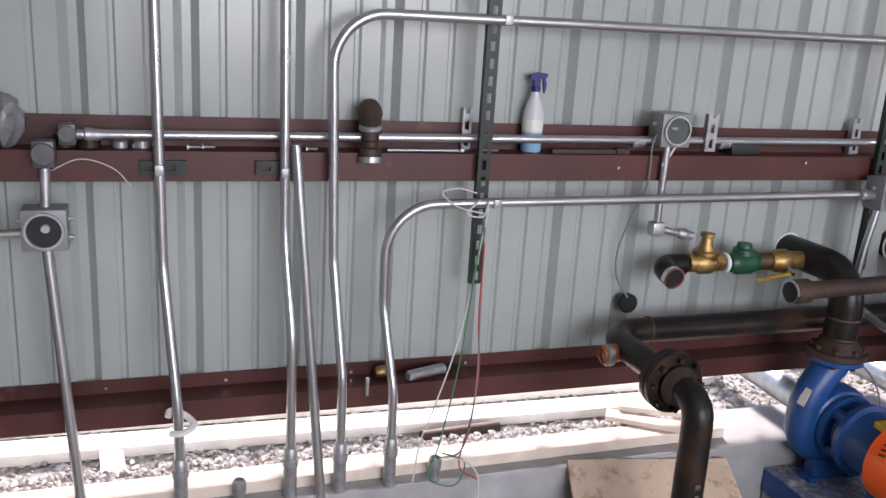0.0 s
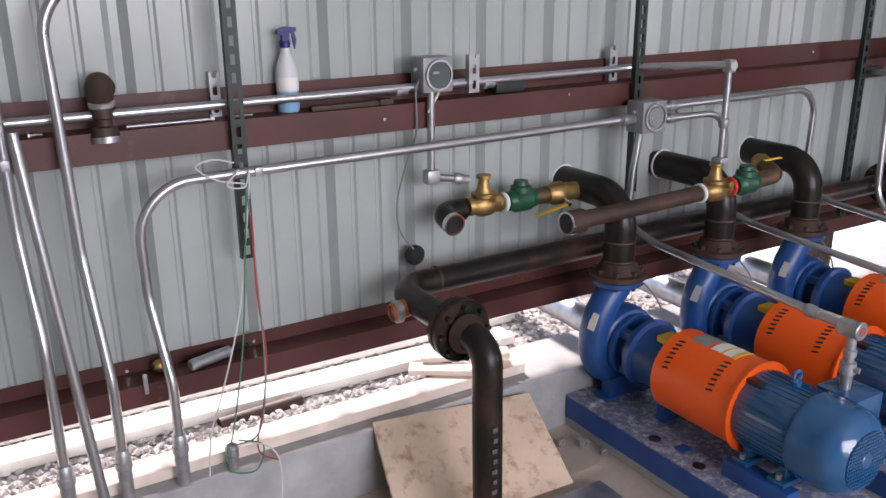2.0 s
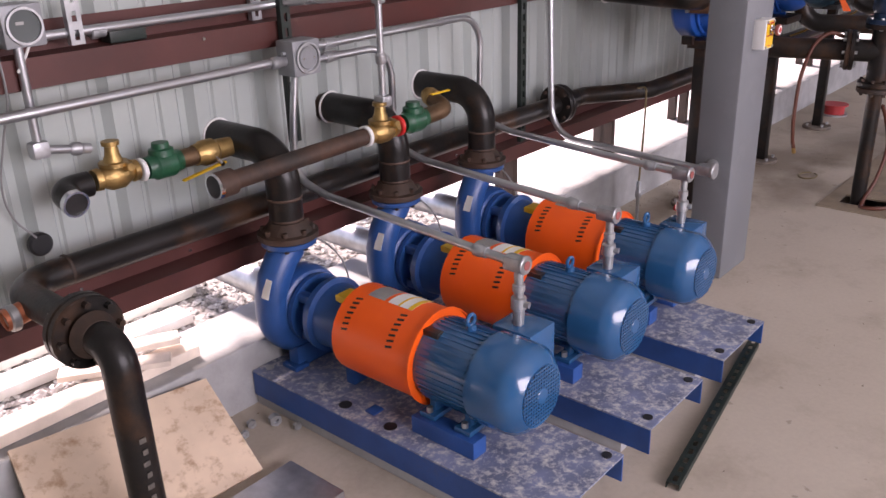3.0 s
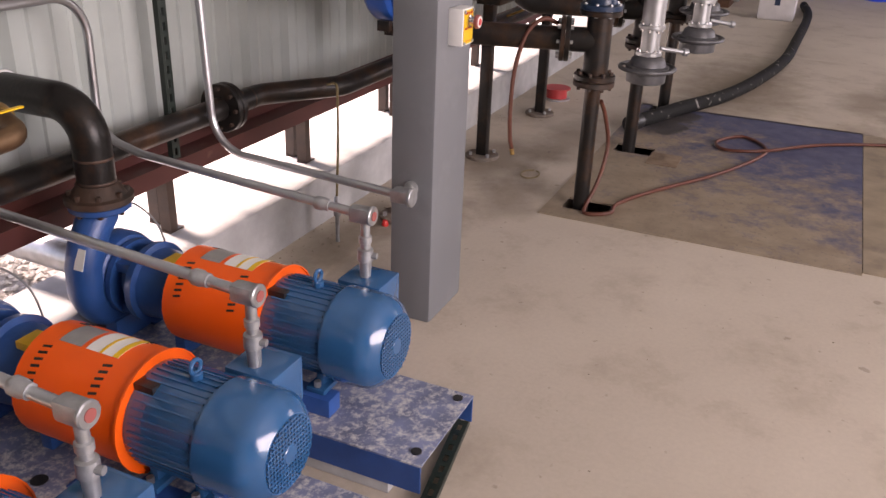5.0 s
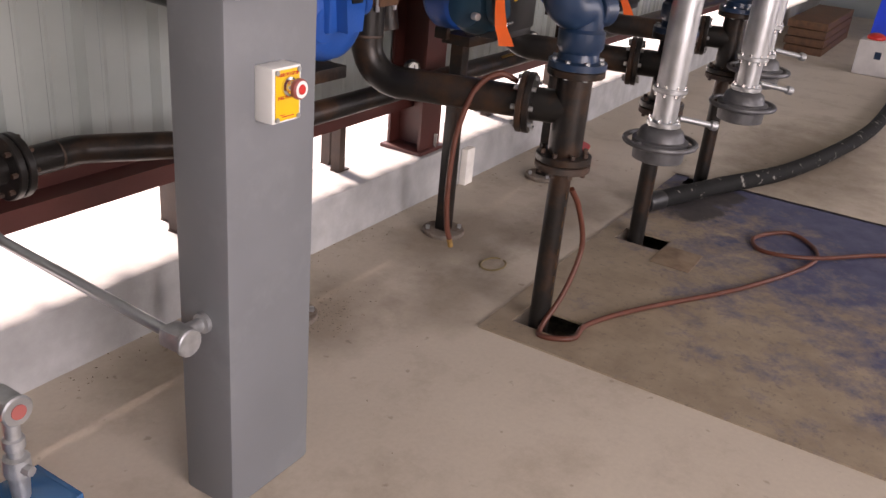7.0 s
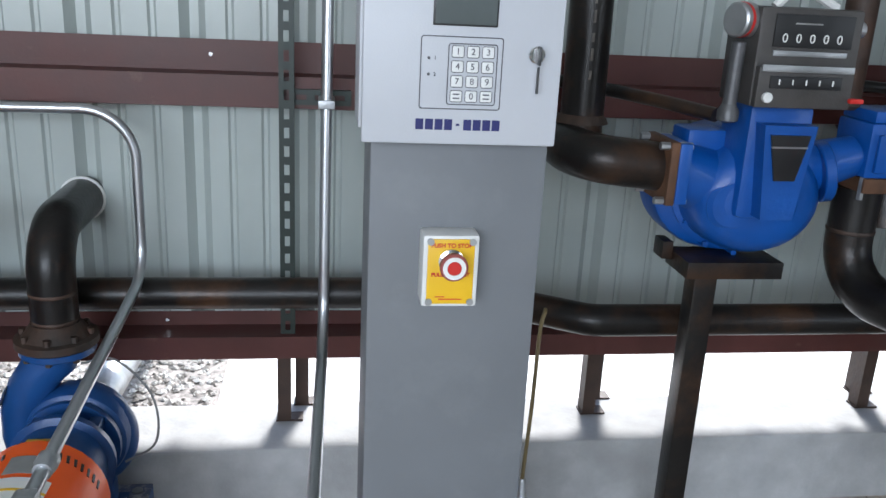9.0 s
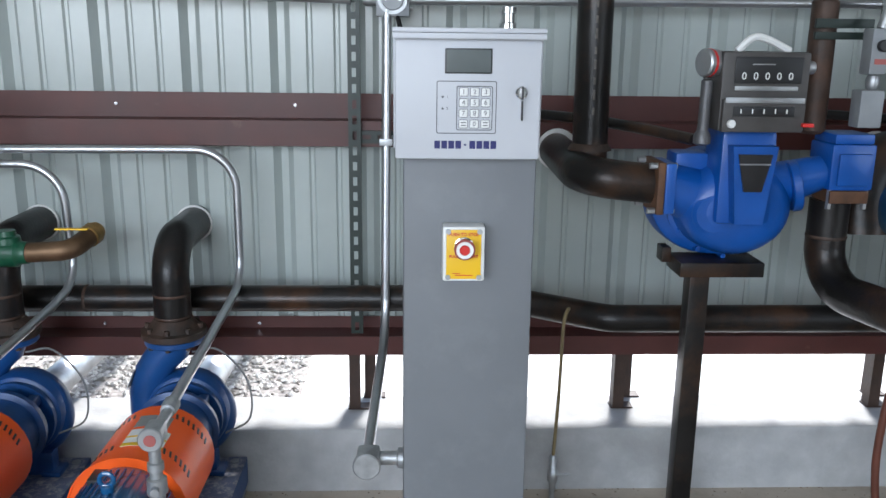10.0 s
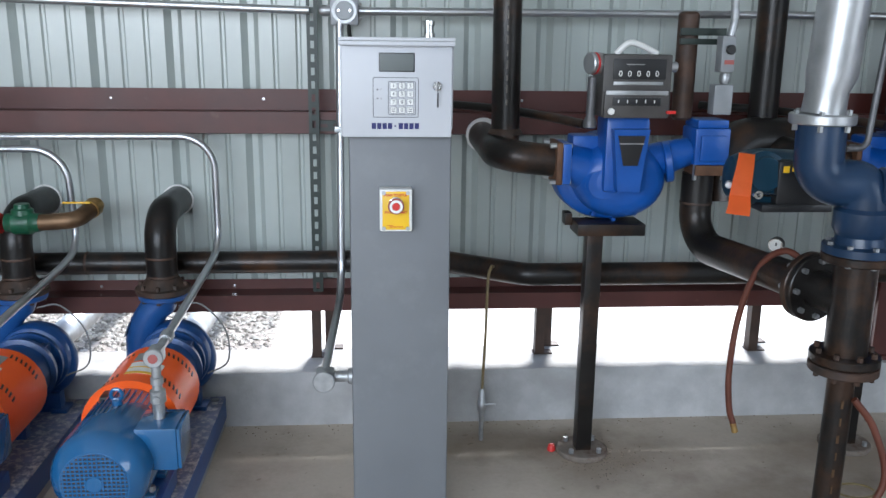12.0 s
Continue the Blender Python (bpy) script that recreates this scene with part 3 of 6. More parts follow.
def pebbles(count, x0, x1, y0, y1, seed, level):
    rng = random.Random(seed)
    verts, faces = [], []
    for _ in range(count):
        cx, cy = rng.uniform(x0, x1), rng.uniform(y0, y1)
        s = rng.uniform(0.006, 0.017)
        a, b, c = s * rng.uniform(0.8, 1.4), s * rng.uniform(0.7, 1.0), s * rng.uniform(0.5, 0.8)
        rz = rng.uniform(0, 6.3)
        cz = level + c * rng.uniform(-0.1, 0.8)
        base = len(verts)
        for px, py, pz in ((1, 0, 0), (0.3, 0.9, 0.1), (-0.8, 0.6, 0), (-0.9, -0.5, 0.1), (0.2, -1, 0), (0.1, 0.1, 1), (0, 0, -1)):
            px, py, pz = px * a * rng.uniform(0.8, 1.2), py * b * rng.uniform(0.8, 1.2), pz * c
            verts.append((cx + px * math.cos(rz) - py * math.sin(rz), cy + px * math.sin(rz) + py * math.cos(rz), cz + pz))
        for i in range(5):
            faces.append((base + i, base + (i + 1) % 5, base + 5))
            faces.append((base + (i + 1) % 5, base + i, base + 6))
    me = bpy.data.meshes.new("gravel")
    me.from_pydata(verts, [], faces)
    me.materials.append(STONE)
    return tagged(new("gravel", me), "loose pale gravel on the ground outside", "gravel", kind="stuff")


n_ = STONE.node_tree.nodes
geo = n_.new("ShaderNodeNewGeometry")
rp = n_.new("ShaderNodeValToRGB")
rp.color_ramp.elements[0].color, rp.color_ramp.elements[1].color = (0.20, 0.18, 0.16, 1), (0.78, 0.75, 0.72, 1)
STONE.node_tree.links.new(geo.outputs["Random Per Island"], rp.inputs[0])
STONE.node_tree.links.new(rp.outputs[0], n_["Principled BSDF"].inputs["Base Color"])
pebbles(24000, -6.2, -0.24, -0.078, 1.9, 3, GZ)
pebbles(2300, -5.0, -1.9, -0.203, -0.08, 4, 0.232)


def board(lo, hi, material, label, rz=0.0, group="loose boards", name="board", tilt=0.0):
    c = (Vector(lo) + Vector(hi)) / 2
    s = (Vector(hi) - Vector(lo)) / 2
    b = box(-s, s, 0.003)
    ob = finish(b, material, name, None, (0, 0, 0), False)
    ob.matrix_world = Matrix.Translation(c) @ Euler((0, radians(tilt), radians(rz))).to_matrix().to_4x4()
    return tagged(ob, label, "board", group)


board((-4.42, 0.055, 0.19), (-1.75, 0.165, 0.228), WHITEWOOD, "sun-bleached white plank lying on the gravel", -1.6)
board((-6.0, 0.27, 0.19), (-1.6, 0.40, 0.225), WHITEWOOD, "sun-bleached white plank lying on the gravel", -1.4)
board((-6.0, 0.62, 0.19), (-1.9, 0.74, 0.225), WHITEWOOD, "sun-bleached white plank lying on the gravel", 1.0)
board((-4.085, -0.12, 0.19), (-4.01, 0.10, 0.222), WHITEWOOD, "short pale board lying across the gravel", 5)
board((-5.0, -0.300, 0.234), (-1.93, -0.205, 0.272), WOOD, "long sawn lumber strip on the curb", 0.3)
board((-2.36, -0.25, 0.2735), (-2.02, -0.18, 0.293), WOOD, "short sawn lumber offcut on the curb", -34)
board((-2.28, -0.20, 0.2945), (-1.95, -0.13, 0.314), WOOD, "short sawn lumber offcut on the curb", -26)
board((-4.80, -0.06, 0.19), (-4.40, 0.16, 0.25), WHITEWOOD, "white block beside the curb", 4)
t = thing("pipe_offcut", (-2.86, -0.04, 0.19), "rusty grey pipe offcut on the gravel", "pipe")
part("tube", sweep([(-3.02, -0.045, 0.222), (-2.72, -0.025, 0.222)], 0.025, 16, bore=0.021), RUSTPIPE, t)

# ---------------------------------------------------------------- slotted strut


def strut(name, p0, length, axis, label, width=0.041, depth=0.022, material=None, face=(0, -1, 0), pitch=0.0508, group="slotted struts", start=0.012):
    """Channel with a slotted web: two side strips, bridges between the slots, two flanges."""
    material = material or STRUT
    ax, fc = Vector(axis).normalized(), Vector(face).normalized()
    sd = ax.cross(fc)
    M = Matrix((sd, ax, fc)).transposed().to_4x4()      # local x: across, y: along, z: out of the web
    b = bmesh.new()
    t, w, sl = 0.0025, width / 2, 0.0070
    box((-w, 0, -t), (-sl, length, 0), 0, b)
    box((sl, 0, -t), (w, length, 0), 0, b)
    box((-w, 0, -depth), (-w + t, length, -t), 0, b)
    box((w - t, 0, -depth), (w, length, -t), 0, b)
    y = start
    last = 0.0
    while True:
        end = min(y, length)
        if end > last:
            box((-sl, last, -t), (sl, end, 0), 0, b)
        if y >= length:
            break
        last = y + 0.0285
        y += pitch
    bmesh.ops.transform(b, matrix=Matrix.Translation(p0) @ M, verts=b.verts)
    return single(name, b, material, label, "strut", p0, group, smooth=False)


strut("slotted_strut", (-2.934, -0.236, 0.855), 3.0, (0, 0, 1), "dark green slotted steel strut hanging on the girts")
strut("slotted_strut", (-1.385, -0.236, 0.845), 3.0, (0, 0, 1), "dark green slotted steel strut hanging on the girts")
strut("slotted_strut", (0.008, -0.236, 0.535), 3.2, (0, 0, 1), "dark green slotted steel strut fixed across both girts")
a, b_ = Vector((-1.317, -1.721, 0.024)), Vector((-0.335, -1.571, 0.024))
strut("slotted_strut", a, (b_ - a).length, b_ - a, "dark green slotted strut lying on the floor", face=(0, 0, 1))
strut("strut_piece", (-2.112, -0.214, 1.283), 0.125, (0, 0, 1), "short galvanised strut piece holding the conduit", material=GALV, width=0.041)
strut("strut_piece", (-2.96, -0.13, 1.268), 0.13, (0, 0, 1), "short galvanised strut piece on the girt", material=GALV, width=0.03)
strut("strut_piece", (-1.43, -0.14, 1.268), 0.13, (0, 0, 1), "short galvanised strut piece on the girt", material=GALV, width=0.041)
for bx, bw in ((-3.93, 0.12), (-3.62, 0.12)):
    strut("strut_bracket", (bx, -0.222, 1.222), bw, (1, 0, 0), "short dark strut bracket bolted to the girt", depth=0.017, group="strut brackets")
strut("strut_bracket", (0.02, -0.222, 1.215), 0.16, (1, 0, 0), "short dark strut bracket bolted to the girt", depth=0.017, group="strut brackets")

# ---------------------------------------------------------------- conduit on the wall
R1 = 0.0148


def coupling(p, up, parent, length=0.10, r=0.021):
    p, up = Vector(p), Vector(up).normalized()
    prof = [(0, r * 0.9), (length * 0.15, r), (length * 0.38, r), (length * 0.42, r * 1.18), (length * 0.62, r * 1.18), (length * 0.66, r), (length * 0.95, r * 0.95), (length, r * 0.8)]
    return part("coupling", lathe(p, up, prof, 10), CASTZINC, parent)


def strap(p, parent):
    p = Vector(p)
    b = box(p + V(-0.012, -0.019, -0.014), p + V(0.012, 0.012, 0.014), 0.003)
    return part("strap", b, CASTZINC, parent)


def riser_conduit(label, pts, stub, rad=0.10, straps=()):
    t = thing("conduit", (stub[0], stub[1], 0.232), label, "conduit", "wall conduits")
    part("tube", sweep(fillet(pts, rad), R1, 14), EMT, t)
    part("stub", cyl((stub[0], stub[1], 0.232), (stub[0], stub[1], 0.30), 0.020, 14), CASTZINC, t)
    coupling((stub[0], stub[1], 0.295), (0, 0, 1), t)
    for s in straps:
        strap(s, t)
    return t


riser_conduit("shiny galvanised conduit standing against the wall", [(-3.893, -0.243, 3.2), (-3.879, -0.243, 0.95), (-3.849, -0.335, 0.55), (-3.846, -0.335, 0.30)], (-3.846, -0.335), 0.3, [(-3.882, -0.243, 1.222)])
riser_conduit("shiny galvanised conduit standing against the wall", [(-3.556, -0.243, 3.2), (-3.541, -0.243, 1.02), (-3.529, -0.335, 0.74), (-3.529, -0.335, 0.30)], (-3.529, -0.335), 0.25, [(-3.543, -0.243, 1.215)])
riser_conduit("shiny conduit that bends and runs along the wall", [(0.0, -0.25, 1.652), (-1.2, -0.25, 1.682), (-3.415, -0.25, 1.665), (-3.397, -0.25, 0.95), (-3.377, -0.335, 0.6), (-3.377, -0.335, 0.30)], (-3.377, -0.335), 0.15, [(-2.9, -0.25, 1.67)])
riser_conduit("shiny conduit that bends towards the junction box", [(-1.45, -0.27, 1.143), (-3.246, -0.27, 1.122), (-3.24, -0.26, 0.80), (-3.217, -0.335, 0.55), (-3.217, -0.335, 0.30)], (-3.217, -0.335), 0.17, [(-2.9, -0.27, 1.125)])
t = thing("loose_conduit", (-3.447, -0.36, 0.232), "loose galvanised conduit leaning on the girt", "conduit")
part("tube", sweep([(-3.519, -0.29, 1.30), (-3.44, -0.365, 0.232)], R1, 14, bore=0.011), EMT, t)
# a flattened white tie on the first conduit
part_b = smooth_path([(-3.872, -0.362, 0.490), (-3.84, -0.370, 0.492), (-3.806, -0.352, 0.505), (-3.83, -0.322, 0.525), (-3.868, -0.318, 0.540), (-3.876, -0.335, 0.530)], 4)
single("paper_tag", sweep(part_b, 0.0105, 6), PAPER, "white paper tag wrapped round the conduit", "tag")
for sx, h in ((-3.68, 0.285), (-3.067, 0.290)):
    t = thing("conduit_stub", (sx, -0.335, 0.232), "short grey open conduit stub on the curb", "conduit stub", "conduit stubs")
    part("tube", sweep([(sx, -0.335, h + 0.02), (sx, -0.335, 0.232)], 0.017, 14, bore=0.013), CASTZINC, t)
    part("collar", cyl((sx, -0.335, h - 0.02), (sx, -0.335, h + 0.015), 0.021, 14, ch=0.003), CASTZINC, t)

# the line on the upper girt, with its boxes
t = thing("girt_conduit", (-2.5, -0.185, 1.2665), "galvanised conduit running along the girt shelf", "conduit")
ZC = 1.306
part("tube", sweep(fillet([(-4.12, -0.185, ZC), (-1.46, -0.188, ZC + 0.012), (-1.39, -0.20, ZC + 0.016), (-1.195, -0.47, ZC + 0.036)], 0.08), 0.0135, 14), EMT, t)
for cx in (-4.07, -2.40, -2.06):
    part("coupling", lathe((cx, -0.185, ZC), (1, 0, 0), [(0, 0.015), (0.004, 0.019), (0.02, 0.019), (0.024, 0.016), (0.045, 0.016)], 10), CASTZINC, t)


def lb_fitting(at, size, label, material=None):
    """An elbow fitting with a round cover."""
    at = Vector(at)
    t = thing("conduit_fitting", at, label, "fitting", "conduit fittings")
    part("body", box(at + V(-size, -size, -size * 1.4), at + V(size, size, size * 1.2), size * 0.35), material or CASTZINC, t)
    part("cover", cyl(at + V(0, -size * 0.9, 0), at + V(0, -size * 1.25, 0), size * 1.05, 18, ch=0.002), material or CASTZINC, t)
    return t


def round_box(c, size, label, dial=False, hole=False):
    """A square cast box with a round cover, an open mouth or a dial."""
    c = Vector(c)
    h = size / 2
    t = thing("junction_box", c - V(0, 0, h), label, "junction box", "junction boxes")
    part("body", box(c - V(h, h * 0.75, h), c + V(h, h * 0.75, h), 0.006), GREYBOX, t)
    f = c - V(0, h * 0.75, 0)
    ring = lathe(f, (0, -1, 0), [(0, h * 0.88), (0.010, h * 0.88), (0.010, h * 0.77), (0.001, h * 0.76)], 28)
    part("rim", ring, CASTZINC, t)
    if dial:
        part("dial", cyl(f + V(0, 0.001, 0), f - V(0, 0.003, 0), h * 0.755, 24), SCREEN, t, "dark dial face")
        b = box(f - V(h * 0.4, 0.006, -0.004), f + V(-h * 0.02, -0.004, 0.012))
        part("needle", b, SILVERLABEL, t)
    elif hole:
        # the body is solid: a black disc paints in the mouth's shade
        part("mouth", cyl(f + V(0, 0.001, 0), f - V(0, 0.003, 0), h * 0.755, 24), BLACK, t, "black disc put in for the shaded open mouth")
        part("plug", cyl(f - V(-0.004, 0, -0.008), f - V(-0.004, 0.012, -0.008), h * 0.22, 14, ch=0.002), CASTZINC, t)
    else:
        part("cover", cyl(f, f - V(0, 0.009, 0), h * 0.66, 24, ch=0.003), GREYBOX, t)
        b = bolts(f - V(0, 0.009, 0), (0, 1, 0), h * 0.40, 2, 0.004, 0.006, phase=0.5)
        part("screw", b, CHROME, t)
    for dx, dz in ((-1, 0.3), (1, 0.4), (1, -0.5)):
        part("lug", cyl(c + V(dx * h, 0, dz * h), c + V(dx * (h + 0.012), 0, dz * h), 0.007, 8), CASTZINC, t)
    return t


round_box((-2.262, -0.19, 1.353), 0.112, "grey cast box with a dark dial on the girt", dial=True)
round_box((-4.17, -0.25, 1.068), 0.112, "grey cast box with an open round mouth", hole=True)
round_box((-1.385, -0.285, 1.150), 0.118, "grey junction box on the slotted strut")
lb_fitting((-4.165, -0.235, 1.265), 0.028, "dark grey cast elbow fitting above the box", DARKCAST)
lb_fitting((-4.11, -0.19, 1.31), 0.022, "dark grey cast elbow fitting on the girt", DARKCAST)
lb_fitting((-1.184, -0.48, 1.340), 0.018, "grey cast elbow fitting at the conduit's end")
t = thing("box_conduit", (-4.14, -0.26, 0.232), "galvanised conduit below the open box", "conduit", "wall conduits")
part("tube", sweep([(-4.17, -0.25, 1.01), (-4.12, -0.30, 0.30), (-4.115, -0.305, 0.232)], 0.0148, 14), EMT, t)
part("nipple", sweep([(-4.165, -0.235, 1.24), (-4.168, -0.245, 1.12)], 0.013, 12), CASTZINC, t)
part("branch", sweep([(-4.225, -0.25, 1.052), (-4.50, -0.25, 1.045)], 0.0125, 12), EMT, t)
t = thing("cable", (-4.0, -0.21, 1.18), "thin pale wire drooping over the girt", "cable", "loose wires")
part("strand", sweep(smooth_path([(-4.16, -0.215, 1.21), (-4.08, -0.216, 1.245), (-4.0, -0.214, 1.22), (-3.955, -0.212, 1.17)], 6), 0.0016, 6), WIREW, t)

# ---------------------------------------------------------------- things on the girt shelf
SH = 1.267


def pipe_elbow_piece(x):
    t = thing("pipe_elbow", (x, -0.19, 1.245), "rusty steel elbow and union hanging over the girt", "pipe fitting")
    part("elbow", sweep(fillet([(x + 0.02, -0.12, 1.372), (x, -0.16, 1.395), (x - 0.003, -0.205, 1.33)], 0.03), 0.034, 16), RUSTPIPE, t)
    part("collar", cyl((x - 0.003, -0.205, 1.335), (x - 0.004, -0.207, 1.35), 0.035, 18, ch=0.003), CASTZINC, t)
    part("union", lathe((x - 0.004, -0.207, 1.335), (0, -0.06, -1), [(0, 0.026), (0.03, 0.026), (0.034, 0.022), (0.05, 0.022), (0.054, 0.034), (0.082, 0.036)], 18), RUSTPIPE, t)
    part("mouth", sweep([(x - 0.004, -0.2145, 1.240), (x - 0.004, -0.2125, 1.256)], 0.037, 20, bore=0.029), GALV, t, "bright threaded mouth")
    # black disc closes the mouth and paints in the dark of the bore
    part("bore", cyl((x - 0.004, -0.2140, 1.2440), (x - 0.004, -0.2136, 1.2475), 0.0288, 20), BLACK, t, "black disc put in for the shade in the bore")
    return t


pipe_elbow_piece(-3.285)


def spray_bottle(x, y):
    t = thing("spray_bottle", (x, y, SH), "clear spray bottle with blue liquid and a blue trigger", "bottle")
    part("liquid", lathe((x, y, SH), (0, 0, 1), [(0, 0.031), (0.006, 0.034), (0.062, 0.034)], 20), LIQUID, t, "pale blue liquid in the bottle")
    part("body", lathe((x, y, SH + 0.0622), (0, 0, 1), [(0, 0.034), (0.055, 0.034), (0.075, 0.030), (0.10, 0.020), (0.115, 0.014), (0.13, 0.013)], 20), BOTTLE, t)
    part("label", lathe((x, y, SH + 0.068), (0, 0, 1), [(0, 0.0345), (0.036, 0.0345)], 20), PAPER, t)
    z = SH + 0.19
    part("collar", cyl((x, y, z), (x, y, z + 0.018), 0.016, 16, ch=0.002), SPRAYBLUE, t)
    b = extrude_profile([(x - 0.024, z + 0.040), (x - 0.022, z + 0.052), (x + 0.005, z + 0.060), (x + 0.034, z + 0.058), (x + 0.034, z + 0.046), (x + 0.012, z + 0.040), (x + 0.010, z + 0.018), (x - 0.010, z + 0.018), (x - 0.010, z + 0.036)], y - 0.010, y + 0.010, 'y')
    part("head", b, SPRAYBLUE, t, smooth=False)
    b = extrude_profile([(x + 0.022, z + 0.046), (x + 0.030, z + 0.046), (x + 0.036, z + 0.020), (x + 0.030, z - 0.005), (x + 0.025, z + 0.018)], y - 0.005, y + 0.005, 'y')
    part("trigger", b, SPRAYBLUE, t, smooth=False)
    return t


spray_bottle(-2.742, -0.143)
t = thing("wrench", (-2.55, -0.19, SH), "dark pipe wrench lying on the girt shelf", "wrench")
part("handle", box((-2.69, -0.20, SH), (-2.46, -0.175, SH + 0.016), 0.004), RUSTPIPE, t)
part("jaw", box((-2.46, -0.203, SH), (-2.41, -0.165, SH + 0.02), 0.005), RUSTPIPE, t)
t = thing("steel_rod", (-3.07, -0.19, SH), "thin steel rod with a nut on the shelf", "rod")
part("rod", cyl((-3.23, -0.19, SH + 0.006), (-2.99, -0.19, SH + 0.006), 0.005, 10), GALV, t)
part("nut", cyl((-3.0, -0.19, SH + 0.0095), (-2.988, -0.19, SH + 0.0095), 0.0095, 6), CASTZINC, t)
for x0, r, h in ((-4.06, 0.03, 0.03), (-3.98, 0.020, 0.022), (-3.94, 0.012, 0.014), (-3.905 - 0.02, 0.021, 0.024), (-4.12, 0.026, 0.04)):
    t = thing("pipe_fitting", (x0, -0.165, SH), "small grey threaded pipe fitting on the shelf", "pipe fitting", "pipe fittings on the shelf")
    part("ring", cyl((x0, -0.165, SH), (x0, -0.165, SH + h), r, 16, ch=0.003), CASTZINC if r < 0.025 else BLACKPIPE, t)
for x0, y0 in ((-3.80, -0.18), (-3.76, -0.175), (-2.93, -0.19), (-2.90, -0.185), (-3.47, -0.19)):
    t = thing("bolt", (x0, y0, SH), "small loose bolt on the girt shelf", "bolt", "loose bolts")
    part("shank", cyl((x0, y0, SH + 0.007), (x0 + 0.03, y0 + 0.006, SH + 0.006), 0.004, 8), GALV, t)
    part("head", cyl((x0 - 0.006, y0, SH + 0.008), (x0, y0, SH + 0.008), 0.008, 6), GALV, t)
t = thing("black_block", (-1.94, -0.16, SH), "small black plastic block on the shelf", "block")
part("body", box((-2.0, -0.185, SH), (-1.88, -0.125, SH + 0.045), 0.006), STRUT, t)
t = thing("plastic_bag", (-4.245, -0.17, SH), "crumpled clear plastic bag on the girt", "bag")
b = bmesh.new()
bmesh.ops.create_icosphere(b, subdivisions=3, radius=0.07)
for v in b.verts:
    v.co += v.co.normalized() * 0.022 * noise.noise(v.co * 35)
    v.co = V(-4.26, -0.155, SH + 0.068) + Vector((v.co.x * 0.6, v.co.y * 0.6, v.co.z))
part("film", b, BAGFILM, t)

# tools on the bottom girt
Z2 = 0.513
t = thing("small_valve", (-3.20, -0.16, Z2), "small brass valve with a steel handle on the girt", "valve")
part("body", lathe((-3.23, -0.15, Z2 + 0.022), (1, 0.2, 0), [(0, 0.012), (0.012, 0.02), (0.04, 0.02), (0.055, 0.014)], 14), BRASS, t)
part("lever", box((-3.275, -0.215, Z2 - 0.03), (-3.262, -0.205, Z2 + 0.035), 0.003), GALV, t)
t = thing("grease_gun", (-3.05, -0.17, Z2), "dull grey metal tool lying on the girt", "tool")
part("barrel", cyl((-3.13, -0.19, Z2 + 0.018), (-2.99, -0.15, Z2 + 0.02), 0.018, 14, ch=0.004), CASTZINC, t)
part("tip", cyl((-2.99, -0.15, Z2 + 0.02), (-2.93, -0.14, Z2 + 0.02), 0.008, 10), BLACKPIPE, t)

# loose wires at the first strut
for pts, m, lab in (
    ([(-2.96, -0.29, 1.14), (-3.0, -0.30, 1.10), (-2.95, -0.30, 1.09), (-2.93, -0.29, 1.13), (-2.95, -0.28, 0.95), (-3.0, -0.30, 0.70), (-3.08, -0.33, 0.48), (-3.13, -0.36, 0.38), (-3.15, -0.37, 0.25)], WIREW, "white"),
    ([(-2.94, -0.29, 1.12), (-2.96, -0.29, 0.9), (-3.0, -0.31, 0.60), (-3.06, -0.34, 0.35), (-3.10, -0.37, 0.26), (-3.02, -0.40, 0.24), (-2.98, -0.37, 0.30), (-3.05, -0.35, 0.33)], WIREG, "green"),
    ([(-2.935, -0.29, 1.0), (-2.935, -0.29, 0.75), (-2.925, -0.30, 0.58), (-2.95, -0.32, 0.42), (-2.99, -0.35, 0.28), (-2.94, -0.39, 0.245)], WIRER, "red"),
    ([(-2.97, -0.285, 1.16), (-3.03, -0.285, 1.175), (-3.08, -0.285, 1.16), (-3.03, -0.30, 1.12), (-2.95, -0.30, 1.10)], WIREW, "white"),
    ([(-2.94, -0.285, 1.1), (-2.93, -0.285, 0.8), (-2.94, -0.32, 0.5), (-2.98, -0.34, 0.33), (-3.06, -0.345, 0.31)], WIREGREY, "grey"),
    ([(-3.06, -0.34, 0.30), (-3.0, -0.36, 0.31), (-2.95, -0.42, 0.27), (-2.98, -0.47, 0.10), (-3.06, -0.46, 0.012), (-3.1, -0.5, 0.006)], WIREW, "white"),
):
    t = thing("wire", pts[-1], f"thin {lab} wire hanging from the conduit", "wire", "loose wires")
    part("strand", sweep(smooth_path(pts, 6), 0.0026, 6), m, t)

# sensor on its cable
t = thing("sensor_cable", (-2.298, -0.12, 0.69), "grey cable with a black round sensor hanging on the wall", "cable")
part("cord", sweep(smooth_path([(-2.315, -0.20, 1.34), (-2.335, -0.212, 1.30), (-2.338, -0.215, 1.17), (-2.35, -0.16, 1.05), (-2.375, -0.14, 0.92), (-2.36, -0.13, 0.82), (-2.31, -0.135, 0.745)], 6), 0.0032, 8), WIREGREY, t)
part("sensor", cyl((-2.298, -0.106, 0.718), (-2.298, -0.135, 0.718), 0.036, 22, ch=0.006), BLACK, t)

# ---------------------------------------------------------------- pump sets
AX = (-1.585, -1.058, -0.530)      # centre lines of the three pumps
AZ = 0.345                         # height of the shaft
RM = 0.118


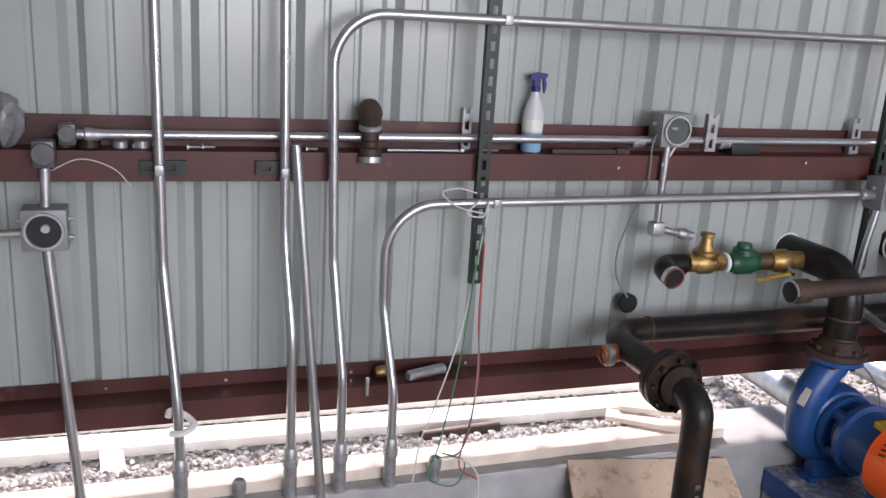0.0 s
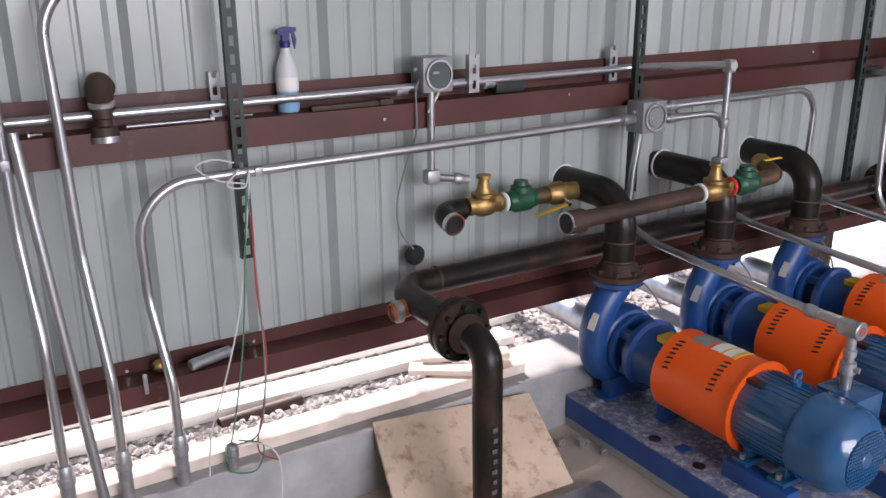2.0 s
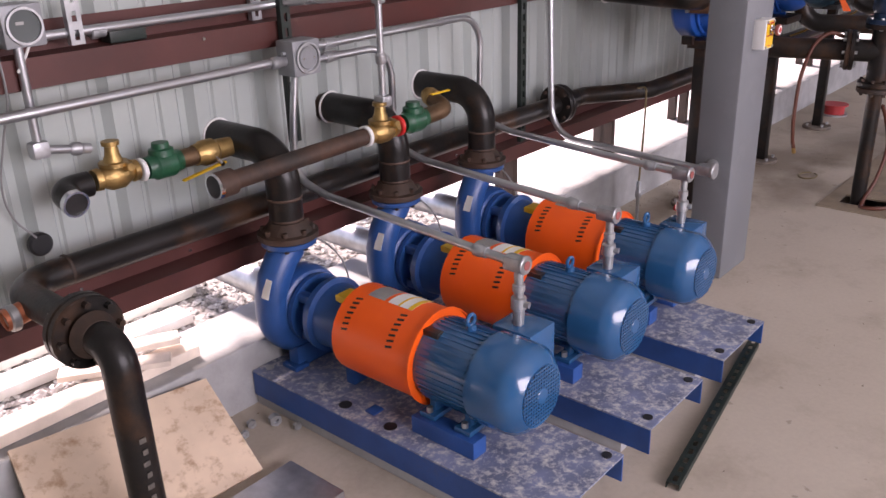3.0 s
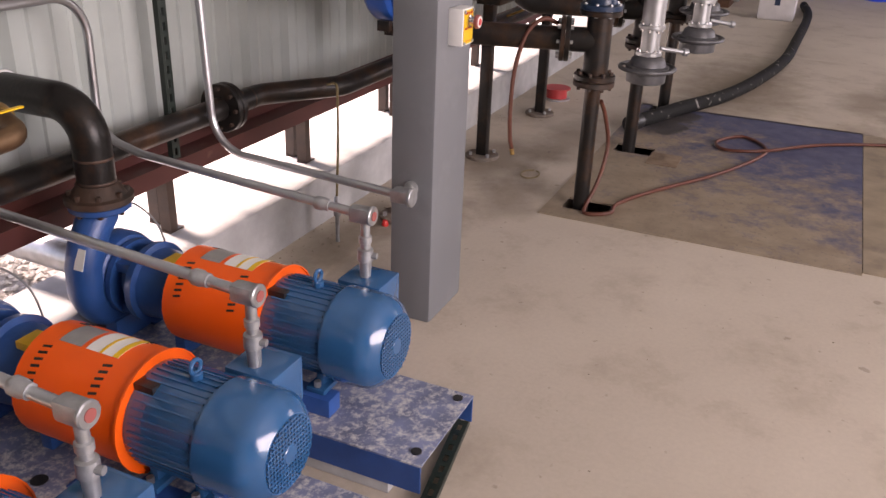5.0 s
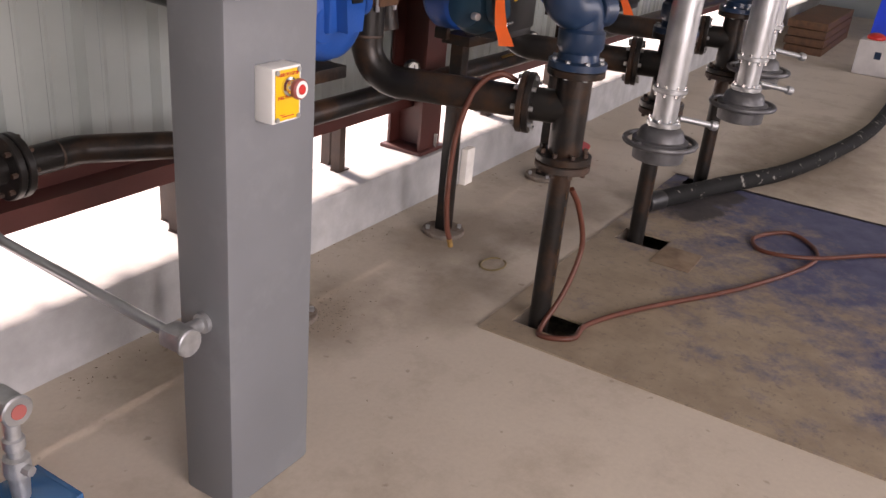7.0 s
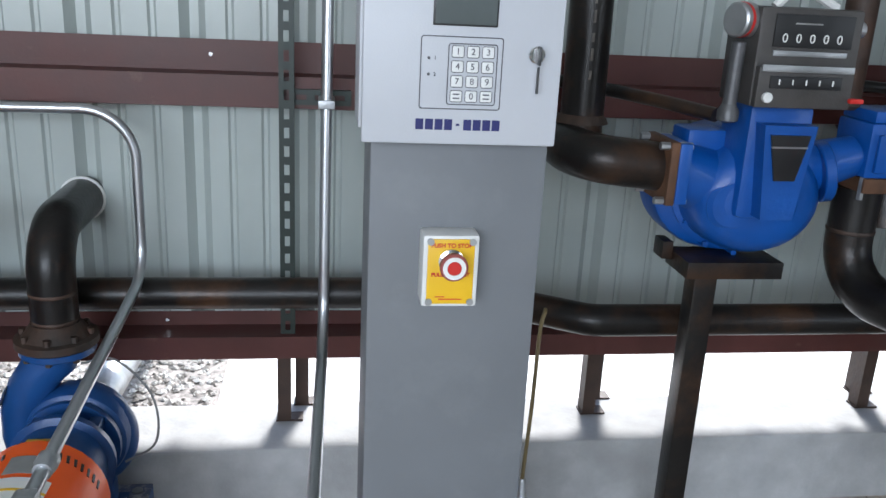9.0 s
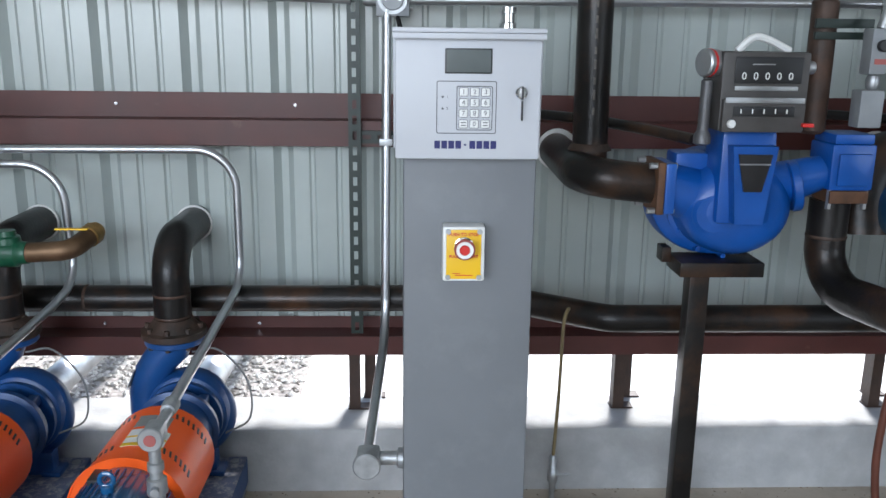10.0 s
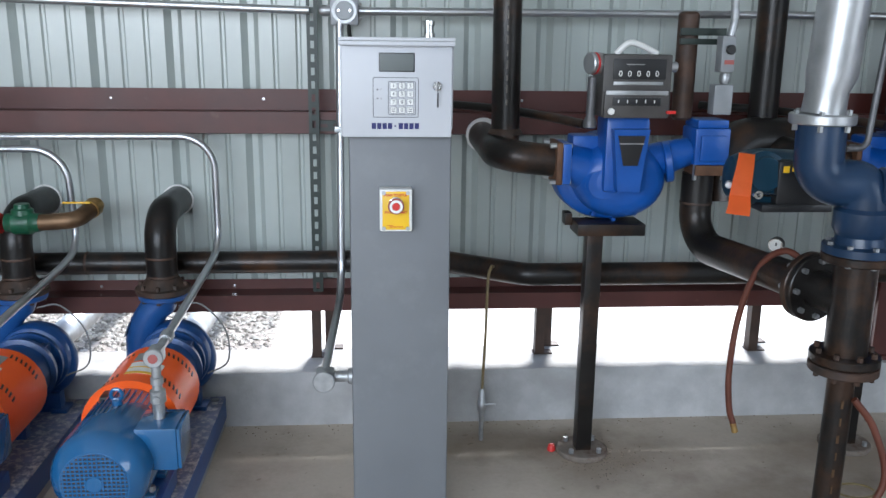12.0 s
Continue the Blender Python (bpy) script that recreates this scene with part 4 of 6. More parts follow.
def pump_set(x):
    t = thing("pump_set", (x, -1.0, 0), "blue centrifugal pump and motor with an orange coupling guard", "pump", "pump sets on the floor")
    # base: bent plate, open at the ends
    y0, y1, wl_, wr, h, th = -1.612, -0.364, 0.200, 0.165, 0.135, 0.006
    base = part("base", box((x - wl_, y0, h - th), (x + wr, y1, h), 0.0015), BASEPLATE, t, "dusty scuffed blue base plate")
    for sx in (x - wl_ + th / 2, x + wr - th / 2):
        b = box((sx - th / 2, y0 + 0.002, 0.042), (sx + th / 2, y1 - 0.002, h - th - 0.0005), 0.001)
        part("side_rail", b, BASEBLUE, base, smooth=False)
    part("grout_bed", box((x - wl_ + 0.008, y0 + 0.10, 0), (x + wr - 0.008, y1 - 0.001, 0.0415), 0.004), CURB, base, "grey mortar bed under the base")
    part("end_rail", box((x - wl_ + 0.007, y1 - 0.008, 0.042), (x + wr - 0.007, y1 - 0.003, h - th - 0.001)), BASEBLUE, base, smooth=False)
    for bx, by in ((-0.150, -0.40), (0.130, -0.40), (-0.150, -1.575), (0.130, -1.575)):
        part("anchor", cyl((x + bx, by, h), (x + bx, by, h + 0.004), 0.015, 12), GALV if by > -1 else BLACK, base)
    for bx, by in ((-0.150, -0.98), (-0.150, -0.78)):
        # plate is uncut; black disc paints in the dark of a hole
        part("drain_hole", cyl((x + bx, by, h), (x + bx, by, h + 0.0015), 0.022, 16), BLACK, base)
    # volute with its tangential neck
    nx, ny = x - 0.035, -0.430
    part("volute", lathe((x, -0.372, AZ), (0, -1, 0), [(0, 0.06), (0.004, 0.10), (0.012, 0.128), (0.035, 0.138), (0.085, 0.138), (0.108, 0.130), (0.118, 0.112), (0.120, 0.09)], 36), BLUEPUMP, t)
    coil, thick = [], []
    for k in range(27):
        f = k / 26
        a = radians(62 - 242 * f)
        rr = 0.100 + 0.034 * f
        coil.append(V(x + math.cos(a) * rr, ny, AZ + math.sin(a) * rr))
        thick.append(0.036 + 0.021 * f)
    for p in ((-0.132, 0.07), (-0.112, 0.13), (-0.075, 0.185), (-0.042, 0.215), (-0.035, 0.238)):
        coil.append(V(x + p[0], ny, AZ + p[1]))
        thick.append(0.0565)
    part("discharge_neck", sweep(coil, thick, 20), BLUEPUMP, t)
    part("pump_flange", cyl((nx, ny, AZ + 0.232), (nx, ny, AZ + 0.254), 0.093, 28, ch=0.004), BLUEPUMP, t)
    part("tag", box((x - 0.1725, -0.480, AZ + 0.085), (x - 0.1710, -0.445, AZ + 0.150), rot=Euler((0, radians(22), 0)).to_matrix().to_4x4()), PAPER, t, "white paper tag on the casing")
    b = bolts((x, -0.497, AZ), (0, 1, 0), 0.110, 10, 0.008, 0.014)
    part("casing_bolt", b, BLUEPUMP, t)
    # suction nozzle on the far side
    part("suction_flange", cyl((x, -0.345, AZ), (x, -0.368, AZ), 0.095, 26, ch=0.003), BLUEPUMP, t)
    # bearing frame
    fr = lathe((x, -0.494, AZ), (0, -1, 0), [(0, 0.122), (0.018, 0.122), (0.02, 0.075), (0.045, 0.062), (0.075, 0.062), (0.078, 0.126), (0.104, 0.130), (0.110, 0.112), (0.16, 0.106), (0.20, 0.098), (0.255, 0.090)], 30)
    part("bearing_frame", fr, BLUEPUMP, t)
    for k in range(4):
        a = radians(45 + 90 * k)
        p = V(x + math.cos(a) * 0.098, -0.50, AZ + math.sin(a) * 0.098)
        part("frame_arm", box(p + V(-0.016, -0.095, -0.016), p + V(0.016, 0, 0.016), 0.005), BLUEPUMP, t)
    part("oil_plug", box((x - 0.052, -0.735, AZ + 0.086), (x + 0.018, -0.660, AZ + 0.110), 0.004), YELLOW, t, "yellow label plate on the bearing frame")
    part("casing_foot", box((x - 0.09, -0.485, h), (x + 0.09, -0.435, AZ - 0.13), 0.006), BLUEPUMP, t)
    part("frame_foot", box((x - 0.05, -0.72, h), (x + 0.05, -0.68, AZ - 0.085), 0.005), BLUEPUMP, t)
    for s in (-1, 1):
        part("foot_bolt", cyl((x + s * 0.07, -0.46, h), (x + s * 0.07, -0.46, h + 0.02), 0.011, 6), GALV, t)
        part("foot_flange", box((x + s * 0.085 - 0.03, -0.50, h), (x + s * 0.085 + 0.03, -0.425, h + 0.016), 0.003), BLUEPUMP, t)
    # coupling guard: an open half drum with straight skirts
    g0, g1, gr = -1.068, -0.735, 0.147
    b = bmesh.new()
    prof = []
    for k in range(25):
        a = radians(-62 + 304 * k / 24)
        prof.append((math.cos(a) * gr, math.sin(a) * gr))
    outer, inner = [], []
    for yy, grow in ((g0, 1.06), (g0 + 0.006, 1.06), (g0 + 0.007, 1.0), (g1 - 0.007, 1.0), (g1 - 0.006, 1.0), (g1, 1.0)):
        outer.append([b.verts.new((x + px * grow, yy, AZ + pz * grow)) for px, pz in prof])
        inner.append([b.verts.new((x + px * (grow - 0.03), yy, AZ + pz * (grow - 0.03))) for px, pz in prof])
    for r0, r1 in zip(outer, outer[1:]):
        for i in range(len(prof) - 1):
            b.faces.new((r0[i], r1[i], r1[i + 1], r0[i + 1]))
    for r0, r1 in zip(inner, inner[1:]):
        for i in range(len(prof) - 1):
            b.faces.new((r0[i], r0[i + 1], r1[i + 1], r1[i]))
    for o, i_ in ((outer[0], inner[0]), (outer[-1], inner[-1])):
        for i in range(len(prof) - 1):
            b.faces.new((o[i], o[i + 1], i_[i + 1], i_[i]))
    bmesh.ops.recalc_face_normals(b, faces=b.faces)
    guard = part("coupling_guard", b, ORANGE, t, "bright orange sheet-metal coupling guard")
    for yy in (-0.785, -0.975):
        for k in range(7):
            for side in (-1, 1):
                a = radians(90 + side * (24 + 7.0 * k))
                c = V(x + math.cos(a) * gr * 1.001, yy, AZ + math.sin(a) * gr * 1.001)
                rot = Euler((0, -a + math.pi / 2, 0)).to_matrix().to_4x4() @ Euler((0, 0, radians(12))).to_matrix().to_4x4()
                # small black box on the unpierced sheet, painting a slot's shade
                part("slot", box(c - V(0.0032, 0.012, 0.0012), c + V(0.0032, 0.012, 0.0012), rot=rot), BLACK, guard)

    def wrap(y_a, y_b, a0, a1, lift, material, name, lab):
        bb = bmesh.new()
        rows = []
        for k in range(9):
            a = radians(a0 + (a1 - a0) * k / 8)
            rr = gr + lift
            rows.append([bb.verts.new((x + math.cos(a) * rr, yy, AZ + math.sin(a) * rr)) for yy in (y_a, y_b)])
        for p, q in zip(rows, rows[1:]):
            bb.faces.new((p[0], p[1], q[1], q[0]))
        bmesh.ops.recalc_face_normals(bb, faces=bb.faces)
        bmesh.ops.solidify(bb, geom=list(bb.faces), thickness=0.0006)
        part(name, bb, material, guard, lab)
    wrap(-0.985, -0.885, 62, 104, 0.0012, PAPER, "warning_label", "white and yellow warning label")
    wrap(-0.985, -0.968, 62, 104, 0.0020, YELLOW, "warning_stripe", "yellow stripe")
    wrap(-0.935, -0.927, 62, 104, 0.0020, YELLOW, "warning_stripe", "yellow stripe")
    wrap(-0.870, -0.800, 68, 104, 0.0012, SILVERLABEL, "rating_label", "grey printed label")
    part("guard_foot", box((x - 0.14, -0.90, h), (x - 0.095, -0.86, h + 0.006), 0.001), BASEBLUE, guard)
    part("guard_end", lathe((x, g0 + 0.0075, AZ), (0, -1, 0), [(0, gr * 0.965), (0.0005, gr * 1.055), (0.003, gr * 1.055), (0.0035, 0.12)], 36), ORANGE, guard)
    # motor
    motor = part("motor", lathe((x, -1.045, AZ), (0, -1, 0), [(0, 0.085), (0.004, 0.120), (0.02, 0.1290), (0.225, 0.1290), (0.23, 0.120), (0.235, 0.09)], 34), BLUEMOTOR, t)
    for k in range(38):
        a = radians(-62 + 304 * k / 37)
        c = V(x + math.cos(a) * 0.1250, -1.165, AZ + math.sin(a) * 0.1250)
        rot = Euler((0, -a, 0)).to_matrix().to_4x4()
        part("fin", box(c - V(0.007, 0.088, 0.0022), c + V(0.007, 0.088, 0.0022), rot=rot), BLUEMOTOR, motor, smooth=False)
    cowl = part("fan_cover", lathe((x, -1.262, AZ), (0, -1, 0), [(0, 0.132), (0.004, 0.139), (0.105, 0.138), (0.128, 0.134), (0.148, 0.121), (0.164, 0.103), (0.170, 0.096)], 36), BLUEMOTOR, t)
    for k in range(15):
        q = -0.084 + 0.168 * k / 14
        wd = math.sqrt(max(0, 0.091 ** 2 - q * q))
        part("grille_bar", box((x - wd, -1.4365, AZ + q - 0.0022), (x + wd, -1.4325, AZ + q + 0.0022)), BLUEMOTOR, cowl, smooth=False)
        part("grille_bar", box((x + q - 0.0022, -1.4360, AZ - wd), (x + q + 0.0022, -1.4320, AZ + wd)), BLUEMOTOR, cowl, smooth=False)
    part("grille_hub", cyl((x, -1.432, AZ), (x, -1.438, AZ), 0.024, 18, ch=0.002), BLUEMOTOR, cowl)
    # flat black disc paints in the shade behind the grille bars
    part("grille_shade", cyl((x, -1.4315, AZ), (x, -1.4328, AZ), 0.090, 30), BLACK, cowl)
    # lifting eye
    ring = [V(x - 0.0 + math.cos(q) * 0.017, -1.185, AZ + 0.160 + math.sin(q) * 0.017) for q in [2 * math.pi * k / 16 for k in range(17)]]
    part("lifting_eye", sweep(ring, 0.006, 8), BLUEMOTOR, t)
    part("eye_boss", cyl((x, -1.185, AZ + 0.110), (x, -1.185, AZ + 0.146), 0.016, 14, ch=0.003), BLUEMOTOR, t)
    part("name_plate", box((x - 0.075, -1.12, AZ + 0.083), (x - 0.03, -1.06, AZ + 0.122), 0.003), BLACK, t)
    # feet
    for yy in (-1.10, -1.235):
        part("motor_foot", box((x - 0.112, yy - 0.030, h + 0.058), (x + 0.112, yy + 0.030, h + 0.075), 0.004), BLUEMOTOR, t)
        part("foot_web", box((x - 0.085, yy - 0.012, h + 0.07), (x + 0.085, yy + 0.012, AZ - 0.07), 0.004), BLUEMOTOR, t)
        for s in (-1, 1):
            part("foot_bolt", cyl((x + s * 0.098, yy, h + 0.075), (x + s * 0.098, yy, h + 0.092), 0.010, 6), GALV, t)
    for s in (-1, 1):
        part("motor_rail", box((x + s * 0.098 - 0.03, -1.29, h), (x + s * 0.098 + 0.03, -1.05, h + 0.057), 0.003), BASEBLUE, t)
    # terminal box
    part("terminal_box", box((x + 0.085, -1.335, AZ - 0.015), (x + 0.205, -1.195, AZ + 0.115), 0.006), BLUEMOTOR, t)
    part("terminal_cover", box((x + 0.205, -1.332, AZ - 0.012), (x + 0.215, -1.198, AZ + 0.112), 0.003), BLUEMOTOR, t)
    return t


first = pump_set(AX[0])
for x in AX[1:]:
    copy_thing(first, Matrix.Translation((x, -1.0, 0)))


def discharge_pipe(x, dark):
    """Companion flange, riser and long elbow that leads through the wall."""
    nx, ny, z = x - 0.035, -0.430, AZ + 0.2545
    t = thing("discharge_pipe", (nx, ny, z), "black steel elbow pipe from pump to wall", "pipe", "discharge pipes")
    part("flange", lathe((nx, ny, z), (0, 0, 1), [(0, 0.098), (0.004, 0.102), (0.022, 0.102), (0.026, 0.085), (0.048, 0.068), (0.06, 0.059)], 28), RUSTPIPE, t)
    part("flange_bolt", bolts((nx, ny, z + 0.006), (0, 0, 1), 0.083, 8, 0.009, 0.070), RUSTPIPE, t)
    part("tube", sweep(fillet([(nx, ny, z + 0.055), (nx, ny, 0.897), (nx, WY + 0.06, 0.897)], 0.155), 0.0575, 24), BLACKPIPE, t)
    for zz in (z + 0.062, z + 0.135):
        part("weld", lathe((nx, ny, zz), (0, 0, 1), [(0, 0.0575), (0.003, 0.0590), (0.006, 0.0590), (0.009, 0.0575)], 24), RUSTPIPE, t)
    part("wall_ring", lathe((nx, WY - 0.006, 0.897), (0, 1, 0), [(0, 0.058), (0.0, 0.063), (0.005, 0.064), (0.0058, 0.058)], 26), WHITE, t, "white sealing ring at the wall")
    return t


for x in AX:
    discharge_pipe(x, False)
    t = thing("suction_pipe", (x, 0.4, 0.25), "grey steel suction pipe leading outdoors over the curb", "pipe", "suction pipes")
    part("tube", sweep([(x, -0.34, AZ), (x + 0.02, 0.2, AZ), (x + 0.05, 1.7, AZ)], 0.054, 20), GALV, t)
    part("flange", cyl((x, -0.325, AZ), (x, -0.3445, AZ), 0.092, 24, ch=0.003), BLACKPIPE, t)
    t = thing("seal_line", (x + 0.15, -0.45, 0.3), "thin grey flexible line looped beside the pump", "cable", "thin lines at the pumps")
    part("line", sweep(smooth_path([(x + 0.02, -0.44, AZ + 0.20), (x + 0.10, -0.42, AZ + 0.20), (x + 0.19, -0.43, AZ + 0.10), (x + 0.20, -0.46, AZ - 0.02), (x + 0.13, -0.51, AZ - 0.05)], 6), 0.0035, 6), WIREGREY, t)

# conduits that feed the motors
CAPX = (-1.452, -0.935, -0.388)
CY, CZ = -1.262, 0.655


def motor_conduit(i, start):
    x = CAPX[i]
    t = thing("motor_conduit", (x, CY, 0.46), "grey conduit bending from the wall down to the motor", "conduit", "motor conduits")
    pts = start + [(x + 0.01, -0.27, 0.735), (x, -0.45, 0.70), (x, CY + 0.03, CZ)]
    part("tube", sweep(fillet(pts, 0.13), 0.0135, 14), EMT, t)
    part("coupling", lathe((x, CY + 0.17, CZ + 0.008), (0, -1, -0.045), [(0, 0.016), (0.008, 0.021), (0.03, 0.021), (0.034, 0.018), (0.05, 0.018)], 10), CASTZINC, t)
    body = part("elbow_body", box((x - 0.021, CY - 0.014, CZ - 0.024), (x + 0.021, CY + 0.05, CZ + 0.022), 0.010), CASTZINC, t)
    part("cover", cyl((x, CY - 0.012, CZ), (x, CY - 0.024, CZ), 0.029, 22, ch=0.003), GALV, body)
    part("seal_disc", cyl((x, CY - 0.0238, CZ), (x, CY - 0.0258, CZ), 0.014, 18), DISC, body, "faded red printed disc")
    prof = [(0, 0.014), (0.05, 0.014), (0.054, 0.019), (0.075, 0.019), (0.079, 0.015), (0.095, 0.015), (0.10, 0.023), (0.14, 0.024), (0.145, 0.018), (0.16, 0.018), (0.20, 0.016)]
    zt = CZ - 0.02
    part("seal_fitting", lathe((x, CY + 0.004, zt), (0, 0, -1), [(d * (zt - 0.4605) / 0.20, r) for d, r in prof], 12), CASTZINC, t)
    part("side_plug", cyl((x, CY - 0.01, CZ - 0.125), (x + 0.004, CY - 0.032, CZ - 0.125), 0.010, 8), CASTZINC, t)
    return t


motor_conduit(0, [(-1.40, -0.275, 1.10), (-1.42, -0.27, 0.95)])
motor_conduit(1, [(-1.32, -0.285, 1.128), (-0.935, -0.285, 1.128)])
motor_conduit(2, [(-1.32, -0.285, 1.175), (-0.375, -0.28, 1.178)])
for cx, cz in ((-1.27, 1.128), (-1.27, 1.175), (-1.50, 1.143)):
    t = thing("conduit_coupling", (cx, -0.28, cz - 0.02), "small cast coupling on the conduit", "fitting", "conduit fittings")
    part("body", lathe((cx, -0.28, cz), (1, 0, 0), [(0, 0.016), (0.006, 0.021), (0.03, 0.021), (0.034, 0.018), (0.06, 0.018)], 10), CASTZINC, t)

# drop to the second solenoid
t = thing("drop_conduit", (-1.185, -0.48, 0.95), "galvanised conduit dropping from the girt to the valve", "conduit")
part("tube", sweep([(-1.184, -0.48, 1.32), (-1.186, -0.48, 1.0)], 0.0125, 12), EMT, t)
part("coupling", lathe((-1.185, -0.48, 1.15), (0, 0, -1), [(0, 0.014), (0.006, 0.02), (0.03, 0.02), (0.036, 0.016)], 10), CASTZINC, t)
part("elbow", box((-1.21, -0.505, 0.965), (-1.16, -0.455, 1.005), 0.012), CASTZINC, t)
t = thing("drop_conduit", (-2.29, -0.2, 1.0), "galvanised conduit dropping from the dial box", "conduit")
part("tube", sweep(fillet([(-2.285, -0.222, 1.30), (-2.287, -0.222, 1.02), (-2.14, -0.222, 0.99)], 0.02), 0.0125, 12), EMT, t)
part("elbow", box((-2.312, -0.245, 0.995), (-2.262, -0.20, 1.045), 0.012), CASTZINC, t)
part("nipple", lathe((-2.20, -0.222, 1.003), (1, 0, -0.2), [(0, 0.014), (0.01, 0.02), (0.03, 0.02), (0.035, 0.015), (0.06, 0.015)], 10), CASTZINC, t)
t = thing("loose_lead", (-2.30, -0.21, 1.22), "short frayed wire under the dial box", "wire", "loose wires")
part("strand", sweep(smooth_path([(-2.255, -0.225, 1.30), (-2.275, -0.228, 1.27), (-2.30, -0.226, 1.235)], 5), 0.004, 6), WIREW, t)


def solenoid(t, p, s=1.0):
    """Brass solenoid valve: body, bonnet, stem."""
    p = Vector(p)
    part("valve_body", lathe(p - V(0.07 * s, 0, 0), (1, 0, 0), [(0, 0.032 * s), (0.018 * s, 0.034 * s), (0.022 * s, 0.026 * s), (0.05 * s, 0.042 * s), (0.09 * s, 0.042 * s), (0.118 * s, 0.026 * s), (0.122 * s, 0.034 * s), (0.14 * s, 0.032 * s)], 16), BRASS, t)
    part("bonnet", lathe(p + V(0, 0, 0.03 * s), (0, 0, 1), [(0, 0.044 * s), (0.012 * s, 0.044 * s), (0.014 * s, 0.030 * s), (0.035 * s, 0.022 * s), (0.06 * s, 0.018 * s), (0.063 * s, 0.026 * s), (0.075 * s, 0.026 * s)], 16), BRASS, t)
    part("pilot", cyl(p + V(0.02, -0.03, 0.03), p + V(0.02, -0.065, 0.03), 0.014, 10, ch=0.003), BRASS, t)


def green_valve(t, p, s=1.0):
    p = Vector(p)
    part("check_body", lathe(p - V(0.06 * s, 0, 0), (1, 0, 0), [(0, 0.034 * s), (0.02 * s, 0.036 * s), (0.03 * s, 0.044 * s), (0.09 * s, 0.044 * s), (0.10 * s, 0.036 * s), (0.12 * s, 0.034 * s)], 16), GREEN, t, "green painted check valve")
    part("check_cap", lathe(p + V(0, 0, 0.03 * s), (0, 0, 1), [(0, 0.040 * s), (0.02 * s, 0.038 * s), (0.024 * s, 0.028 * s), (0.040 * s, 0.026 * s)], 14), GREEN, t)


# valve train on the first pump
t = thing("valve_train", (-2.0, -0.24, 0.84), "brass and green valves piped to the first pump", "valve")
LY, LZ = -0.235, 0.893
part("elbow", sweep(fillet([(-2.262, -0.322, LZ - 0.018), (-2.258, LY, LZ), (-2.17, LY, LZ)], 0.05), 0.038, 18, bore=0.026), BLACKPIPE, t)
part("mouth_ring", sweep([(-2.262, -0.330, LZ - 0.019), (-2.262, -0.312, LZ - 0.016)], 0.039, 20, bore=0.033), CHROME, t, "bright threaded mouth")
# the bore's shade is a black disc just inside the ring
part("bore", cyl((-2.262, -0.3250, LZ - 0.0182), (-2.262, -0.3215, LZ - 0.0175), 0.0328, 20), BLACK, t, "black disc put in for the shade in the bore")
solenoid(t, (-2.085, LY, LZ + 0.005))
part("ring", cyl((-2.008, LY, LZ), (-1.992, LY, LZ), 0.036, 18, ch=0.003), WHITE, t)
green_valve(t, (-1.925, LY, LZ))
part("nipple", cyl((-1.865, LY, LZ), (-1.80, LY, LZ), 0.030, 16), BRONZE, t)
part("ball_valve", lathe((-1.81, LY, LZ), (1, 0, 0), [(0, 0.034), (0.02, 0.036), (0.03, 0.042), (0.07, 0.042), (0.08, 0.034), (0.10, 0.034), (0.16, 0.030), (0.19, 0.030)], 16), BRASS, t)
part("lever", box((-1.90, LY - 0.068, LZ - 0.042), (-1.735, LY - 0.052, LZ - 0.036), 0.002, rot=Euler((0, radians(-8), 0)).to_matrix().to_4x4()), YELLOW, t, "yellow lever handle")
part("lever_stem", cyl((-1.755, LY - 0.03, LZ - 0.01), (-1.755, LY - 0.072, LZ - 0.03), 0.008, 8), CHROME, t)

# valve train in front of the second pump
t = thing("valve_train", (-1.3, -0.475, 0.83), "rusty pipe with brass and green valves beside the pump pipes", "valve")
BY, BZ = -0.482, 0.872
part("tube", cyl((-1.855, BY, BZ - 0.008), (-1.28, BY, BZ + 0.006), 0.030, 18), RUSTPIPE, t)
part("union", sweep([(-1.912, BY, BZ - 0.010), (-1.85, BY, BZ - 0.008)], 0.041, 20, bore=0.028), RUSTPIPE, t)
part("mouth_ring", sweep([(-1.918, BY, BZ - 0.010), (-1.904, BY, BZ - 0.010)], 0.041, 20, bore=0.035), CHROME, t, "bright threaded mouth")
# black disc again, painting the union's inside dark
part("bore", cyl((-1.9145, BY, BZ - 0.010), (-1.9115, BY, BZ - 0.010), 0.0348, 20), BLACK, t, "black disc put in for the shade in the bore")
part("ring", cyl((-1.290, BY, BZ + 0.006), (-1.274, BY, BZ + 0.006), 0.037, 18, ch=0.003), WHITE, t)
solenoid(t, (-1.205, BY, BZ + 0.008))
part("ring", cyl((-1.130, BY, BZ + 0.01), (-1.112, BY, BZ + 0.01), 0.038, 18, ch=0.003), RED, t)
green_valve(t, (-1.035, BY, BZ + 0.012))
part("bronze_elbow", sweep(fillet([(-0.98, BY, BZ + 0.012), (-0.845, BY, BZ + 0.02), (-0.815, BY + 0.12, BZ + 0.05)], 0.05), 0.031, 16), BRONZE, t)
part("elbow_cap", lathe((-0.822, BY + 0.085, BZ + 0.043), (0.25, 0.95, 0.24), [(0, 0.036), (0.03, 0.036), (0.035, 0.030), (0.05, 0.028)], 14), BRASS, t)
part("lever", box((-0.90, BY + 0.02, BZ + 0.078), (-0.80, BY + 0.035, BZ + 0.083), 0.001), YELLOW, t)

